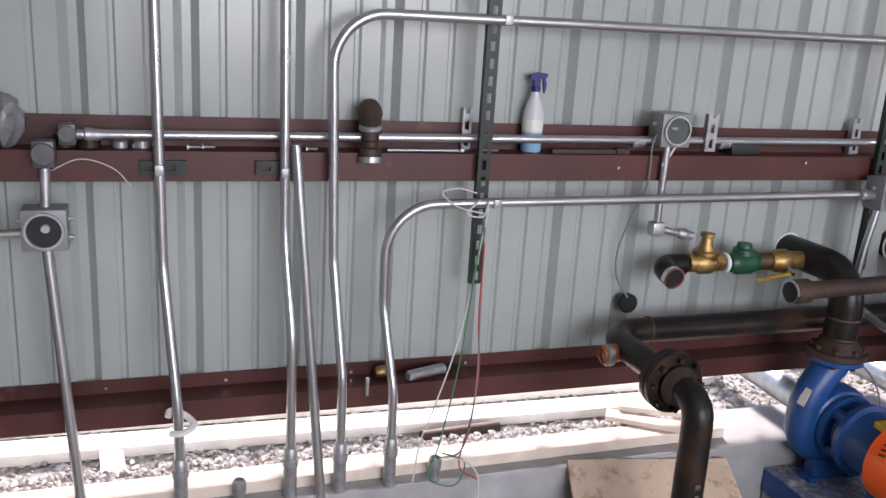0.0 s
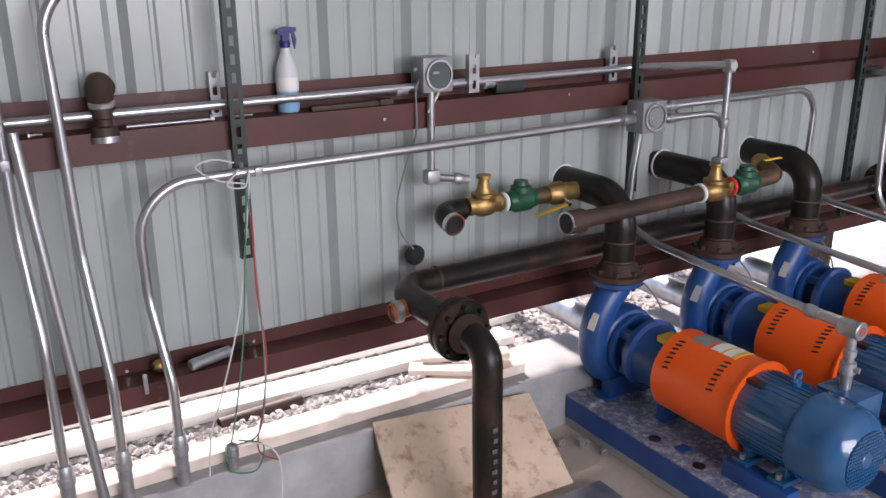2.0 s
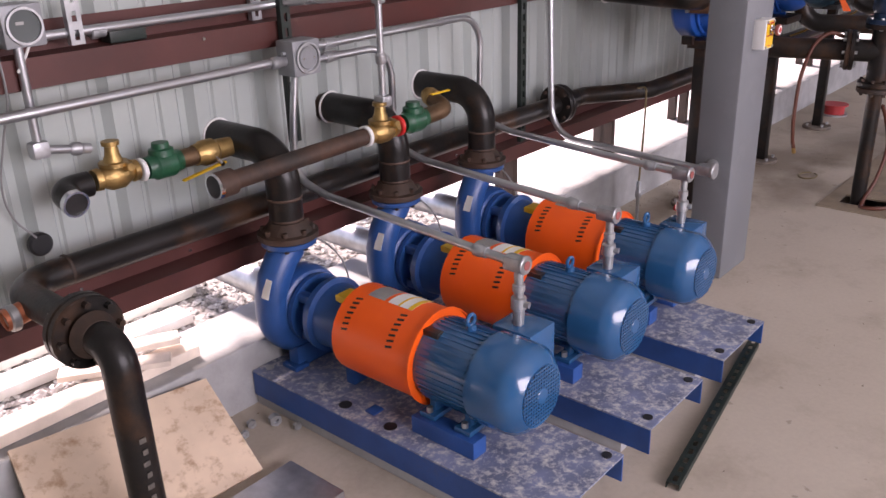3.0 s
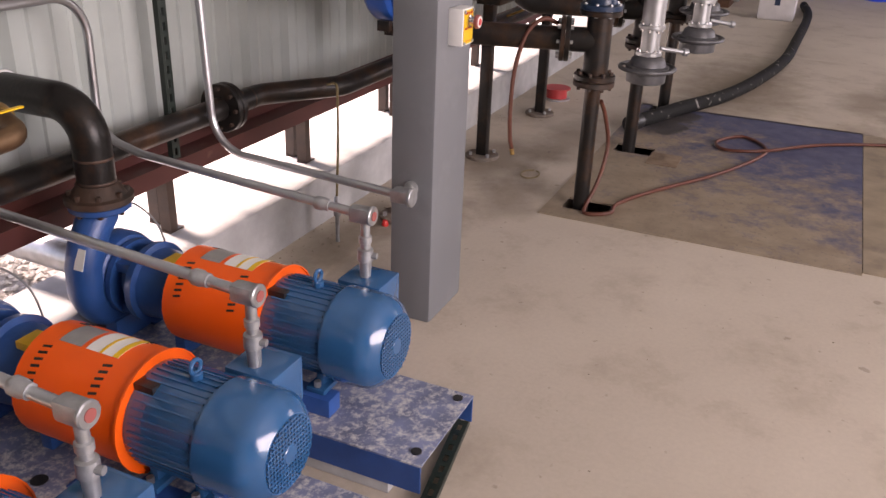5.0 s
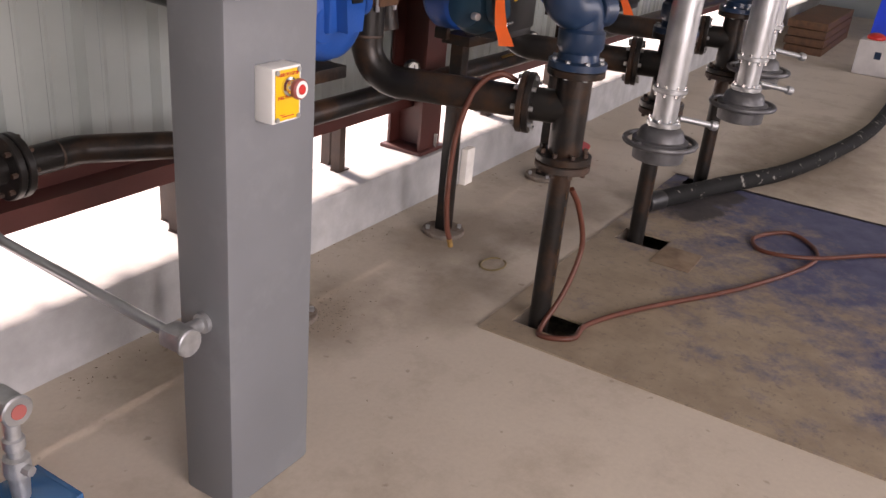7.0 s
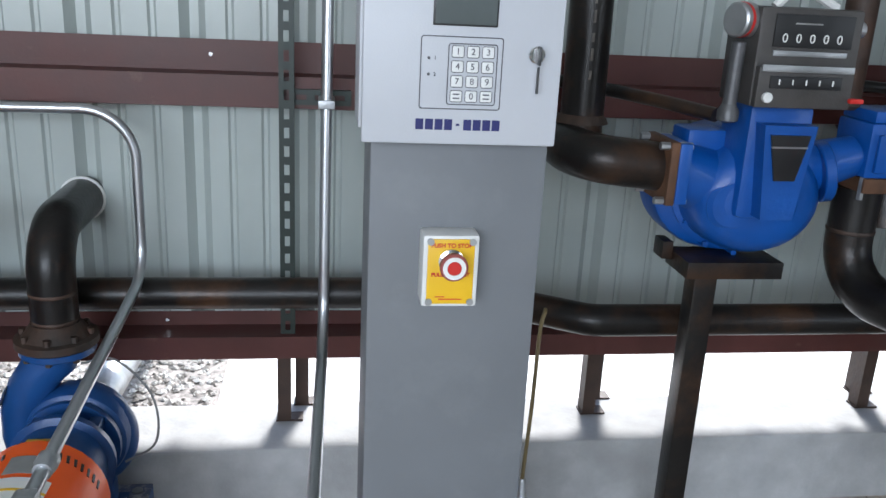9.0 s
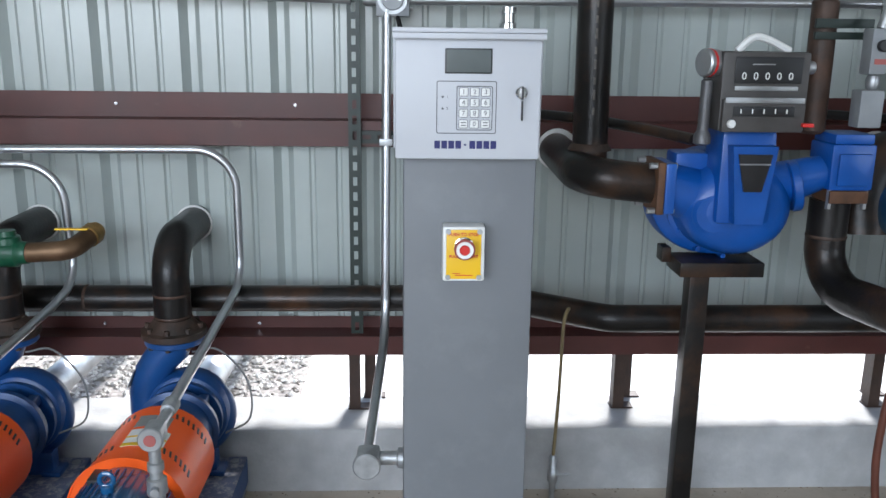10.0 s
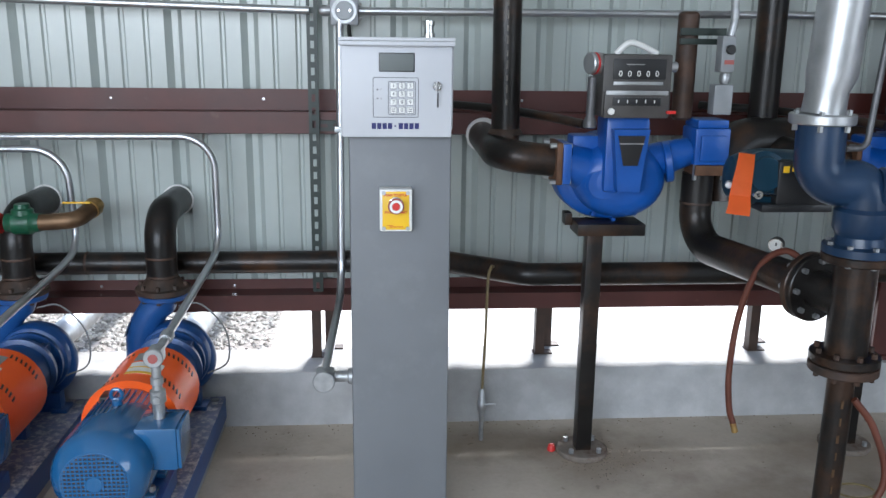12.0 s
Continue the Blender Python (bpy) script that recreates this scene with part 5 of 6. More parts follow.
# ---------------------------------------------------------------- header pipe along the wall
HZ, HR = 0.668, 0.0445
t = thing("header_pipe", (-1.0, -0.25, 0.513), "long black steel header pipe along the bottom girt", "pipe")
part("tube", sweep(fillet([(-2.455, -0.655, HZ), (-2.455, -0.262, HZ), (0.50, -0.262, HZ + 0.004), (0.83, -0.47, HZ), (7.5, -0.47, HZ)], 0.115), HR, 24), BLACKPIPE, t)
for px in (-2.30, -0.9, 0.42):
    part("weld", lathe((px, -0.262, HZ + 0.003), (1, 0, 0), [(0, HR), (0.003, HR + 0.0018), (0.007, HR + 0.0018), (0.010, HR)], 24), RUSTPIPE, t)
for fx in (0.245, 0.275):
    part("flange", cyl((fx, -0.262, HZ + 0.004), (fx + 0.024, -0.262, HZ + 0.004), 0.096, 28, ch=0.003), BLACKPIPE, t)
part("flange_bolt", bolts((0.272, -0.262, HZ + 0.004), (1, 0, 0), 0.079, 8, 0.008, 0.085), RUSTPIPE, t)
for fy in (-0.655, -0.682):
    part("flange", cyl((-2.455, fy, HZ), (-2.455, fy + 0.025, HZ), 0.095, 28, ch=0.004), BLACKPIPE, t)
part("flange_bolt", bolts((-2.455, -0.657, HZ), (0, 1, 0), 0.078, 8, 0.009, 0.09), BLACKPIPE, t)
part("down_pipe", sweep(fillet([(-2.455, -0.68, HZ), (-2.455, -0.805, HZ), (-2.45, -0.81, 0.0)], 0.115), HR, 24), BLACKPIPE, t)
part("weld", lathe((-2.455, -0.70, HZ), (0, -1, 0), [(0, 0.062), (0.01, 0.056), (0.03, 0.046)], 24), RUSTPIPE, t)
part("side_outlet", sweep([(-2.545, -0.40, HZ - 0.02), (-2.47, -0.40, HZ - 0.01)], 0.030, 18, bore=0.024), COPPER, t, "copper-coloured open side outlet")
part("outlet_ring", lathe((-2.535, -0.40, HZ - 0.02), (1, 0, 0), [(0, 0.031), (0.004, 0.036), (0.022, 0.036), (0.026, 0.031)], 18), GALV, t)
for k in range(9):
    part("printed_mark", box((-2.468 + 0.004 * (k % 2), -0.8558, 0.42 - 0.034 * k), (-2.450, -0.8535, 0.434 - 0.034 * k)), FADED, t, smooth=False)

# leaning sheet of plywood, and litter on the floor
t = thing("plywood_sheet", (-2.3, -0.5, 0), "stained offcut of plywood leaning on the curb", "board")
b = bmesh.new()
q = [(-2.60, -0.345, 0.245), (-1.985, -0.385, 0.200), (-2.02, -0.690, 0.004), (-2.66, -0.66, 0.004)]
n_ = (V(*q[1]) - V(*q[0])).cross(V(*q[3]) - V(*q[0])).normalized() * 0.012
lo = [b.verts.new(V(*p)) for p in q]
hi = [b.verts.new(V(*p) - n_) for p in q]
for i in range(4):
    b.faces.new((lo[i], lo[(i + 1) % 4], hi[(i + 1) % 4], hi[i]))
b.faces.new(lo)
b.faces.new(list(reversed(hi)))
bmesh.ops.recalc_face_normals(b, faces=b.faces)
part("sheet", b, PLY, t, smooth=False)
for lx, ly, r in ((-1.83, -0.52, 0.022), (-1.89, -0.47, 0.016), (-1.94, -0.50, 0.014), (-1.80, -0.60, 0.014), (-1.97, -0.44, 0.012), (-2.62, -0.76, 0.016)):
    t = thing("steel_nut", (lx, ly, 0), "loose steel nut lying on the floor", "nut", "loose nuts")
    part("body", sweep([(lx, ly - r * 0.5, r * 0.9), (lx + r * 0.3, ly + r * 0.5, r * 0.9)], r, 6, bore=r * 0.5), RED if lx < -2.5 else GALV, t)
b = bmesh.new()
box((-2.30, -0.99, 0.0), (-1.95, -0.75, 0.03), 0.002, b)
single("steel_scrap", b, GALV, "flat grey metal scrap on the floor", "scrap")

# ---------------------------------------------------------------- dispenser post
PXa, PXb, PYa, PYb = 0.176, 0.468, -1.211, -1.046
post = thing("dispenser_post", (0.335, -1.13, 0), "grey painted steel post carrying a keypad cabinet", "post")
part("column", box((PXa, PYa, 0), (PXb, PYb, 1.545), 0.012), POST, post)
EX0, EX1, EZ0, EZ1, EYf = 0.160, 0.463, 1.288, 1.545, -1.262
cab = thing("keypad_cabinet", (0.31, -1.2115, EZ0), "light grey cabinet with keypad and small screen", "cabinet")
part("body", box((EX0 + 0.006, -1.250, EZ0 + 0.004), (EX1 - 0.006, -1.2125, EZ1 - 0.004), 0.003), ENCL, cab)
part("side_shell", box((EX0 - 0.004, -1.245, EZ0 + 0.02), (EX0 + 0.005, -1.10, EZ1 + 0.005), 0.002), ENCL, cab)
part("side_shell", box((EX1 - 0.005, -1.245, EZ0 + 0.02), (EX1 + 0.004, -1.10, EZ1 + 0.005), 0.002), ENCL, cab)
door = part("door", box((EX0, EYf, EZ0), (EX1, -1.2505, EZ1), 0.005), ENCL, cab)
part("hood", box((EX0 - 0.006, -1.282, EZ1 + 0.002), (EX1 + 0.006, -1.035, EZ1 + 0.012), 0.003), ENCL, cab)
part("hood_lip", box((EX0 - 0.005, -1.284, EZ1 - 0.010), (EX1 + 0.005, -1.279, EZ1 + 0.0015), 0.002), ENCL, cab)
part("top_fitting", lathe((0.405, -1.12, EZ1 + 0.0125), (0, 0, 1), [(0, 0.019), (0.012, 0.019), (0.014, 0.015), (0.032, 0.015), (0.034, 0.018), (0.046, 0.018)], 16), CHROME, cab, "small bright fitting on the hood")
F = EYf


def facing(name, x0, z0, x1, z1, material, parent, lift=0.0015, bevel=0.0, lab=""):
    return part(name, box((x0, F - lift, z0), (x1, F + 0.002, z1), bevel), material, parent, lab, smooth=False)


part("screen_bezel", box((0.2625, F - 0.003, 1.4655), (0.3600, F + 0.002, 1.5165), 0.002), BLACK, door)
facing("screen", 0.2655, 1.4685, 0.3570, 1.5135, SCREEN, door, 0.0042, lab="blank grey display")


def outline(name, x0, z0, x1, z1, w, parent):
    pts = fillet([(x0 + 0.02, F - 0.0005, z0), (x1, F - 0.0005, z0), (x1, F - 0.0005, z1), (x0, F - 0.0005, z1), (x0, F - 0.0005, z0), (x0 + 0.02, F - 0.0005, z0)], 0.004)
    return part(name, sweep(pts, w, 6), LINE, parent)


outline("keypad_frame", 0.2465, 1.343, 0.3700, 1.450, 0.0008, door)
outline("keypad_border", 0.2880, 1.350, 0.3620, 1.440, 0.0008, door)
keys = ["1", "2", "3", "4", "5", "6", "7", "8", "9", "", "0", ""]
for i, kx in enumerate(keys):
    cx, cz = 0.302 + 0.0230 * (i % 3), 1.4285 - 0.0220 * (i // 3)
    key = part("key", box((cx - 0.0088, F - 0.0016, cz - 0.0082), (cx + 0.0088, F + 0.001, cz + 0.0082), 0.0015), WHITE, door)
    part("key_rim", sweep(fillet([(cx, F - 0.0012, cz - 0.0086), (cx + 0.0092, F - 0.0012, cz - 0.0086), (cx + 0.0092, F - 0.0012, cz + 0.0086), (cx - 0.0092, F - 0.0012, cz + 0.0086), (cx - 0.0092, F - 0.0012, cz - 0.0086), (cx, F - 0.0012, cz - 0.0086)], 0.003), 0.0006, 5), LINE, key)
    if kx:
        lettering("digit", kx, 0.0135, (cx, F - 0.002, cz), FACE, LINE, key)
    else:
        for dz in (0.003, -0.003):
            part("printed_bar", box((cx - 0.005, F - 0.0022, cz + dz - 0.0010), (cx + 0.005, F - 0.001, cz + dz + 0.0010)), LINE, key, smooth=False)
for cz, s in ((1.418, "1"), (1.394, "2")):
    part("indicator", cyl((0.2585, F, cz), (0.2585, F - 0.0015, cz), 0.0024, 10), LINE, door)
    lettering("indicator_digit", s, 0.008, (0.268, F - 0.0006, cz), FACE, LINE, door)
for i in range(9):
    bx, bw, bh = 0.2420 + 0.01478 * i, 0.0120, 0.0082
    if i == 4:
        bx, bw, bh = bx + 0.003, 0.0055, 0.0016
    part("printed_bar", box((bx, F - 0.0012, 1.3190 - bh), (bx + bw, F + 0.001, 1.3190 + bh)), INK, door, "navy printed maker's mark", smooth=False)
lock = part("lock", cyl((0.4215, F, 1.428), (0.4215, F - 0.010, 1.428), 0.0125, 18, ch=0.002), CHROME, door)
part("key_head", box((0.420, F - 0.030, 1.414), (0.4235, F - 0.010, 1.442), 0.002), BLACK, lock)
part("key_ring", cyl((0.4225, F - 0.018, 1.372), (0.4225, F - 0.018, 1.412), 0.0022, 8), BLACK, lock)

es = thing("stop_button_box", (0.308, -1.2115, 1.02), "yellow and white emergency stop box on the post", "button box")
part("body", box((0.262, -1.262, 1.020), (0.354, -1.2095, 1.142), 0.006), WHITE, es)
plate = part("face_plate", box((0.270, -1.2645, 1.026), (0.346, -1.2610, 1.136), 0.002), YELLOW, es, "yellow face plate")
for sx in (0.274, 0.342):
    for sz in (1.030, 1.132):
        part("screw", cyl((sx, -1.2640, sz), (sx, -1.2675, sz), 0.0058, 12), GALV, es)
lettering("printed_word", "PUSH TO STOP", 0.0098, (0.308, -1.2652, 1.1255), FACE, RED, plate, 0.0004, 0.0003)
lettering("printed_word", "PULL TO START", 0.0088, (0.308, -1.2652, 1.0765), FACE, RED, plate, 0.0004, 0.0003)
part("printed_line", box((0.29, -1.2652, 1.0335), (0.328, -1.2644, 1.0355)), RED, plate, smooth=False)
part("printed_line", box((0.284, -1.2652, 1.038), (0.300, -1.2644, 1.0395)), RED, plate, smooth=False)
part("collar", lathe((0.308, -1.2645, 1.100), (0, -1, 0), [(0, 0.021), (0.006, 0.021), (0.008, 0.016), (0.024, 0.015)], 20), CHROME, es, "chrome button collar")
part("button", lathe((0.308, -1.288, 1.100), (0, -1, 0), [(0, 0.020), (0.004, 0.0225), (0.012, 0.0225), (0.015, 0.020)], 22), DISC, es, "dull red push button")
part("button_ring", lathe((0.308, -1.3028, 1.100), (0, -1, 0), [(0, 0.0185), (0.0012, 0.0185), (0.0012, 0.0115), (0, 0.0115)], 22), PAPER, es, "white ring on the button")
part("button_cap", cyl((0.308, -1.302, 1.100), (0.308, -1.3065, 1.100), 0.0112, 20, ch=0.002), RED, es, "red centre of the button")

# conduit from the wall to the post
t = thing("post_conduit", (0.10, -1.15, 0.50), "galvanised conduit dropping from the wall box to the post", "conduit")
part("tube", sweep(fillet([(0.117, -0.29, 1.62), (0.108, -0.335, 0.562), (0.088, -1.12, 0.530)], 0.15), 0.0148, 14), EMT, t)
part("elbow_body", box((0.062, -1.165, 0.505), (0.12, -1.10, 0.553), 0.012), CASTZINC, t)
part("cover", cyl((0.088, -1.165, 0.529), (0.088, -1.180, 0.529), 0.034, 24, ch=0.003), CASTZINC, t)
part("hub", lathe((0.12, -1.13, 0.529), (1, 0, 0), [(0, 0.017), (0.04, 0.017), (0.044, 0.026), (0.0797, 0.026)], 12), CASTZINC, t)
part("strap", box((0.092, -0.330, 1.20), (0.135, -0.222, 1.222), 0.003), CASTZINC, t)
round_box((0.135, -0.262, 1.652), 0.105, "grey junction box on the conduit line")
t = thing("wall_conduit", (1.0, -0.25, 1.63), "galvanised conduit running along the wall", "conduit")
part("tube", sweep([(0.18, -0.25, 1.652), (6.5, -0.25, 1.68)], 0.0148, 14), EMT, t)
part("coupling", lathe((0.10, -0.25, 1.652), (-1, 0, 0), [(0, 0.018), (0.035, 0.021), (0.05, 0.021), (0.06, 0.016)], 10), CASTZINC, t)
t = thing("cabinet_cable", (0.16, -1.1, 1.5), "black cable looping behind the cabinet", "cable")
part("cord", sweep(smooth_path([(0.150, -0.27, 1.60), (0.165, -0.6, 1.55), (0.185, -0.90, 1.46), (0.215, -1.06, 1.42)], 8), 0.007, 8), RUBBER, t)

# drain hose with its valve
t = thing("drain_hose", (0.665, -0.53, 0.0), "thin yellow drain hose with a small brass tap", "hose")
part("hose", sweep(smooth_path([(0.70, -0.47, 0.70), (0.685, -0.52, 0.71), (0.672, -0.535, 0.66), (0.668, -0.535, 0.45), (0.66, -0.53, 0.22)], 8), 0.0055, 10), HOSEYEL, t)
part("tap", lathe((0.66, -0.53, 0.22), (0, 0, -1), [(0, 0.008), (0.01, 0.013), (0.05, 0.013), (0.055, 0.017), (0.09, 0.017), (0.10, 0.010), (0.16, 0.009), (0.22, 0.009)], 12), CASTZINC, t)
part("tap_lever", box((0.665, -0.545, 0.150), (0.715, -0.537, 0.160), 0.003), GALV, t)

t = thing("red_cap", (0.925, -0.63, 0), "small red plastic cap on the floor", "cap")
part("body", lathe((0.925, -0.63, 0), (0, 0, 1), [(0, 0.016), (0.012, 0.016), (0.018, 0.012), (0.026, 0.011)], 14), RED, t)

# ---------------------------------------------------------------- metering bays
BAY = 1.06
MX, MY, MZ = 1.095, -0.64, 1.068


def in_bays(ob, count=3):
    for k in range(1, count):
        copy_thing(ob, Matrix.Translation(ob.location + V(BAY * k, 0, 0)))


def ellipsoid(c, rx, ry, rz, seg=28, rings=16):
    b = bmesh.new()
    bmesh.ops.create_uvsphere(b, u_segments=seg, v_segments=rings, radius=1)
    for v in b.verts:
        v.co = Vector(c) + V(v.co.x * rx, v.co.y * ry, v.co.z * rz)
    return b


# stand
t = thing("meter_stand", (1.04, -0.65, 0), "black steel stand with a round foot under the meter", "stand", "meter stands")
part("shaft", box((1.010, -0.68, 0.012), (1.070, -0.62, 0.880), 0.006), BLACKPIPE, t)
part("foot", cyl((1.04, -0.65, 0), (1.04, -0.65, 0.022), 0.098, 30, ch=0.004), DUSTY, t, "round dusty foot flange")
part("foot_bolt", bolts((1.04, -0.65, 0.024), (0, 0, 1), 0.075, 4, 0.010, 0.03, phase=0.5), GALV, t)
part("saddle", box((0.962, -0.735, 0.880), (1.205, -0.60, 0.922), 0.003), BLACKPIPE, t)
part("bracket", box((0.935, -0.64, 0.900), (0.9615, -0.58, 0.945), 0.003), BLACKPIPE, t)
in_bays(t)

# meter
t = thing("flow_meter", (MX, MY, 0.922), "bright blue flow meter with a dark mechanical counter", "meter", "flow meters")


def oval_drum(cx, y0, prof, wide, high, seg=44):
    """A turned drum along y, drawn out to an oval."""
    b = lathe((cx, y0, MZ + 0.012), (0, -1, 0), prof, seg)
    for v in b.verts:
        v.co.x = cx + (v.co.x - cx) * wide
        v.co.z = MZ + 0.012 + (v.co.z - MZ - 0.012) * high
    return b


part("case", oval_drum(MX - 0.008, -0.515, [(0, 0.12), (0.008, 0.155), (0.03, 0.172), (0.10, 0.172), (0.118, 0.168), (0.126, 0.158), (0.128, 0.12)], 1.14, 0.92), BLUEMETER, t)
part("front_cover", oval_drum(MX + 0.012, -0.640, [(0, 0.150), (0.004, 0.158), (0.018, 0.160), (0.022, 0.148), (0.085, 0.143), (0.118, 0.128), (0.134, 0.104), (0.140, 0.070)], 1.10, 0.93), BLUEMETER, t)
part("cover_boss", cyl((MX - 0.060, -0.745, MZ + 0.005), (MX - 0.062, -0.778, MZ + 0.005), 0.062, 28, ch=0.010), BLUEMETER, t)
part("top_plate", box((MX - 0.160, -0.700, MZ + 0.095), (MX - 0.060, -0.600, MZ + 0.165), 0.012), BLUEMETER, t)
part("neck", box((MX - 0.070, -0.80, MZ - 0.02), (MX + 0.082, -0.66, 1.309), 0.018), BLUEMETER, t)
part("neck_rib", extrude_profile([(MX - 0.032, MZ - 0.010), (MX + 0.044, MZ - 0.010), (MX + 0.068, MZ + 0.20), (MX - 0.054, MZ + 0.20)], -0.842, -0.72, 'y'), BLUEMETER, t, smooth=False)
part("badge", extrude_profile([(MX - 0.018, MZ + 0.08), (MX + 0.03, MZ + 0.08), (MX + 0.052, MZ + 0.180), (MX - 0.04, MZ + 0.180)], -0.848, -0.843, 'y'), BLACK, t, "black name badge", smooth=False)
part("badge_rim", extrude_profile([(MX - 0.036, MZ + 0.152), (MX + 0.047, MZ + 0.152), (MX + 0.048, MZ + 0.156), (MX - 0.037, MZ + 0.156)], -0.8495, -0.8485, 'y'), GALV, t, smooth=False)
part("inlet_neck", sweep([(0.905, -0.70, 1.145), (1.02, -0.68, 1.10)], [0.062, 0.085], 22), BLUEMETER, t)
part("inlet_flange", box((0.888, -0.775, 1.072), (0.918, -0.628, 1.212), 0.006), BLUEMETER, t)
part("outlet_neck", sweep([(1.16, -0.68, 1.12), (1.36, -0.69, 1.18)], [0.075, 0.048], 22), BLUEMETER, t)
part("outlet_flange", cyl((1.262, -0.705, 1.14), (1.287, -0.71, 1.145), 0.072, 24, ch=0.003), BLUEMETER, t)
part("case_bolt", bolts((MX + 0.010, -0.650, MZ + 0.012), (0, 1, 0), 0.152, 12, 0.008, 0.042), BLUEMETER, t)
cx0, cx1, cyf, cz0, cz1 = 0.992, 1.222, -0.846, 1.308, 1.512
UP = 0.087
counter = part("counter", box((cx0, cyf, cz0), (cx1, -0.70, cz1), 0.008), COUNTER, t, "dark grey mechanical counter")
part("counter_ledge", box((cx0 + 0.004, cyf - 0.018, cz0), (cx1 - 0.012, cyf, cz0 + 0.085), 0.004), COUNTER, counter)
part("window", box((cx0 + 0.032, cyf - 0.004, 1.4320), (cx1 - 0.022, cyf + 0.002, 1.4990), 0.002), BLACK, counter)
for i in range(5):
    lettering("digit", "0", 0.026, (cx0 + 0.056 + 0.0305 * i, cyf - 0.0046, 1.4500), FACE, PAPER, counter)
part("printed_bar", box((cx0 + 0.075, cyf - 0.0046, 1.4790), (cx0 + 0.135, cyf - 0.0036, 1.4820)), SILVERLABEL, counter, smooth=False)
part("trim", box((cx0 + 0.035, cyf - 0.005, 1.4140), (cx1 - 0.030, cyf, 1.4250), 0.001), GALV, counter)
part("trim", box((cx0 + 0.008, cyf - 0.022, 1.3830), (cx1 - 0.016, cyf - 0.0175, 1.3970), 0.001), GALV, counter)
part("totaliser", box((cx0 + 0.030, cyf - 0.0215, 1.3490), (cx1 - 0.040, cyf - 0.017, 1.3750), 0.001), BLACK, counter)
for i in range(5):
    part("printed_bar", box((cx0 + 0.048 + 0.030 * i, cyf - 0.0225, 1.3570), (cx0 + 0.051 + 0.030 * i, cyf - 0.0214, 1.3680)), PAPER, counter, smooth=False)
part("knob", cyl((cx0 + 0.026, cyf - 0.018, 1.3300), (cx0 + 0.026, cyf - 0.030, 1.3300), 0.011, 16, ch=0.002), WHITE, counter)
part("reset_tab", box((cx1 - 0.018, cyf - 0.03, 1.3230), (cx1 + 0.012, cyf - 0.012, 1.3330), 0.002), RED, counter)
part("handle", sweep(smooth_path([(cx0 + 0.05, -0.80, cz1), (cx0 + 0.09, -0.80, cz1 + 0.035), (cx0 + 0.13, -0.80, cz1 + 0.03), (cx0 + 0.19, -0.80, cz1 + 0.002)], 5), 0.010, 8), WHITE, counter, "folded white paper ticket")
part("side_dial", cyl((cx0 - 0.002, -0.80, 1.4820), (cx0 - 0.042, -0.815, 1.4820), 0.036, 24, ch=0.004), ALU, counter)
part("dial_band", cyl((cx0 - 0.022, -0.8070, 1.4820), (cx0 - 0.029, -0.8098, 1.4820), 0.0366, 24), RED, counter, "red printed band")
part("side_lever", cyl((cx0 - 0.030, -0.825, 1.4390), (cx0 - 0.030, -0.82, 1.3020), 0.015, 12, ch=0.002), DARKCAST, counter)
part("lever_foot", lathe((cx0 - 0.030, -0.82, 1.3090), (0, 0, -1), [(0, 0.015), (0.015, 0.023), (0.035, 0.023), (0.04, 0.012)], 12), DARKCAST, counter)
part("side_knob", cyl((cx1, -0.80, 1.4720), (cx1 + 0.03, -0.80, 1.4720), 0.017, 12, ch=0.003), ALU, counter)
in_bays(t)

# strainer block after the meter
t = thing("strainer", (1.43, -0.68, 1.10), "blue square strainer housing with a rusty bottom flange", "strainer", "strainers")
part("body", box((1.355, -0.75, 1.135), (1.480, -0.61, 1.265), 0.010), BLUEMETER, t)
part("lid", box((1.362, -0.745, 1.265), (1.472, -0.615, 1.292), 0.004), BLUEMETER, t)
part("cover", box((1.372, -0.762, 1.150), (1.464, -0.750, 1.240), 0.006), BLUEMETER, t)
part("bottom_flange", box((1.364, -0.745, 1.098), (1.474, -0.615, 1.134), 0.004), RUST, t, "rust-brown bottom flange")
part("bolt", bolts((1.419, -0.68, 1.116), (0, 0, 1), 0.072, 4, 0.008, 0.07, phase=0.5), GALV, t)
in_bays(t)

# inlet piping: from the wall, out and across to the meter, with a riser
t = thing("inlet_pipe", (0.71, -0.5, 1.1), "black steel inlet pipe with a riser at the meter", "pipe", "inlet pipes")
part("tube", sweep(fillet([(0.665, WY + 0.05, 1.195), (0.675, -0.70, 1.165), (0.870, -0.70, 1.145)], 0.14), 0.056, 24), BLACKPIPE, t)
part("flange", box((0.866, -0.778, 1.070), (0.887, -0.625, 1.215), 0.005), RUST, t, "rust-brown square flange")
part("bolt", bolts((0.882, -0.70, 1.142), (1, 0, 0), 0.088, 4, 0.009, 0.075, phase=0.5), GALV, t)
part("wall_ring", lathe((0.672, -0.28, 1.187), (0, 1, 0), [(0, 0.057), (0.0, 0.067), (0.006, 0.068), (0.0068, 0.057)], 26), WHITE, t, "white sealing ring round the pipe")
in_bays(t)
t = thing("riser_pipe", (0.715, -0.58, 1.2), "black steel riser pipe with a printed stripe of marks", "pipe")
part("riser", cyl((0.715, -0.58, 1.20), (0.690, -0.58, 4.28), 0.051, 22), BLACKPIPE, t)
part("weld", lathe((0.7145, -0.58, 1.225), (0, 0, 1), [(0, 0.064), (0.012, 0.058), (0.02, 0.051)], 22), RUSTPIPE, t)
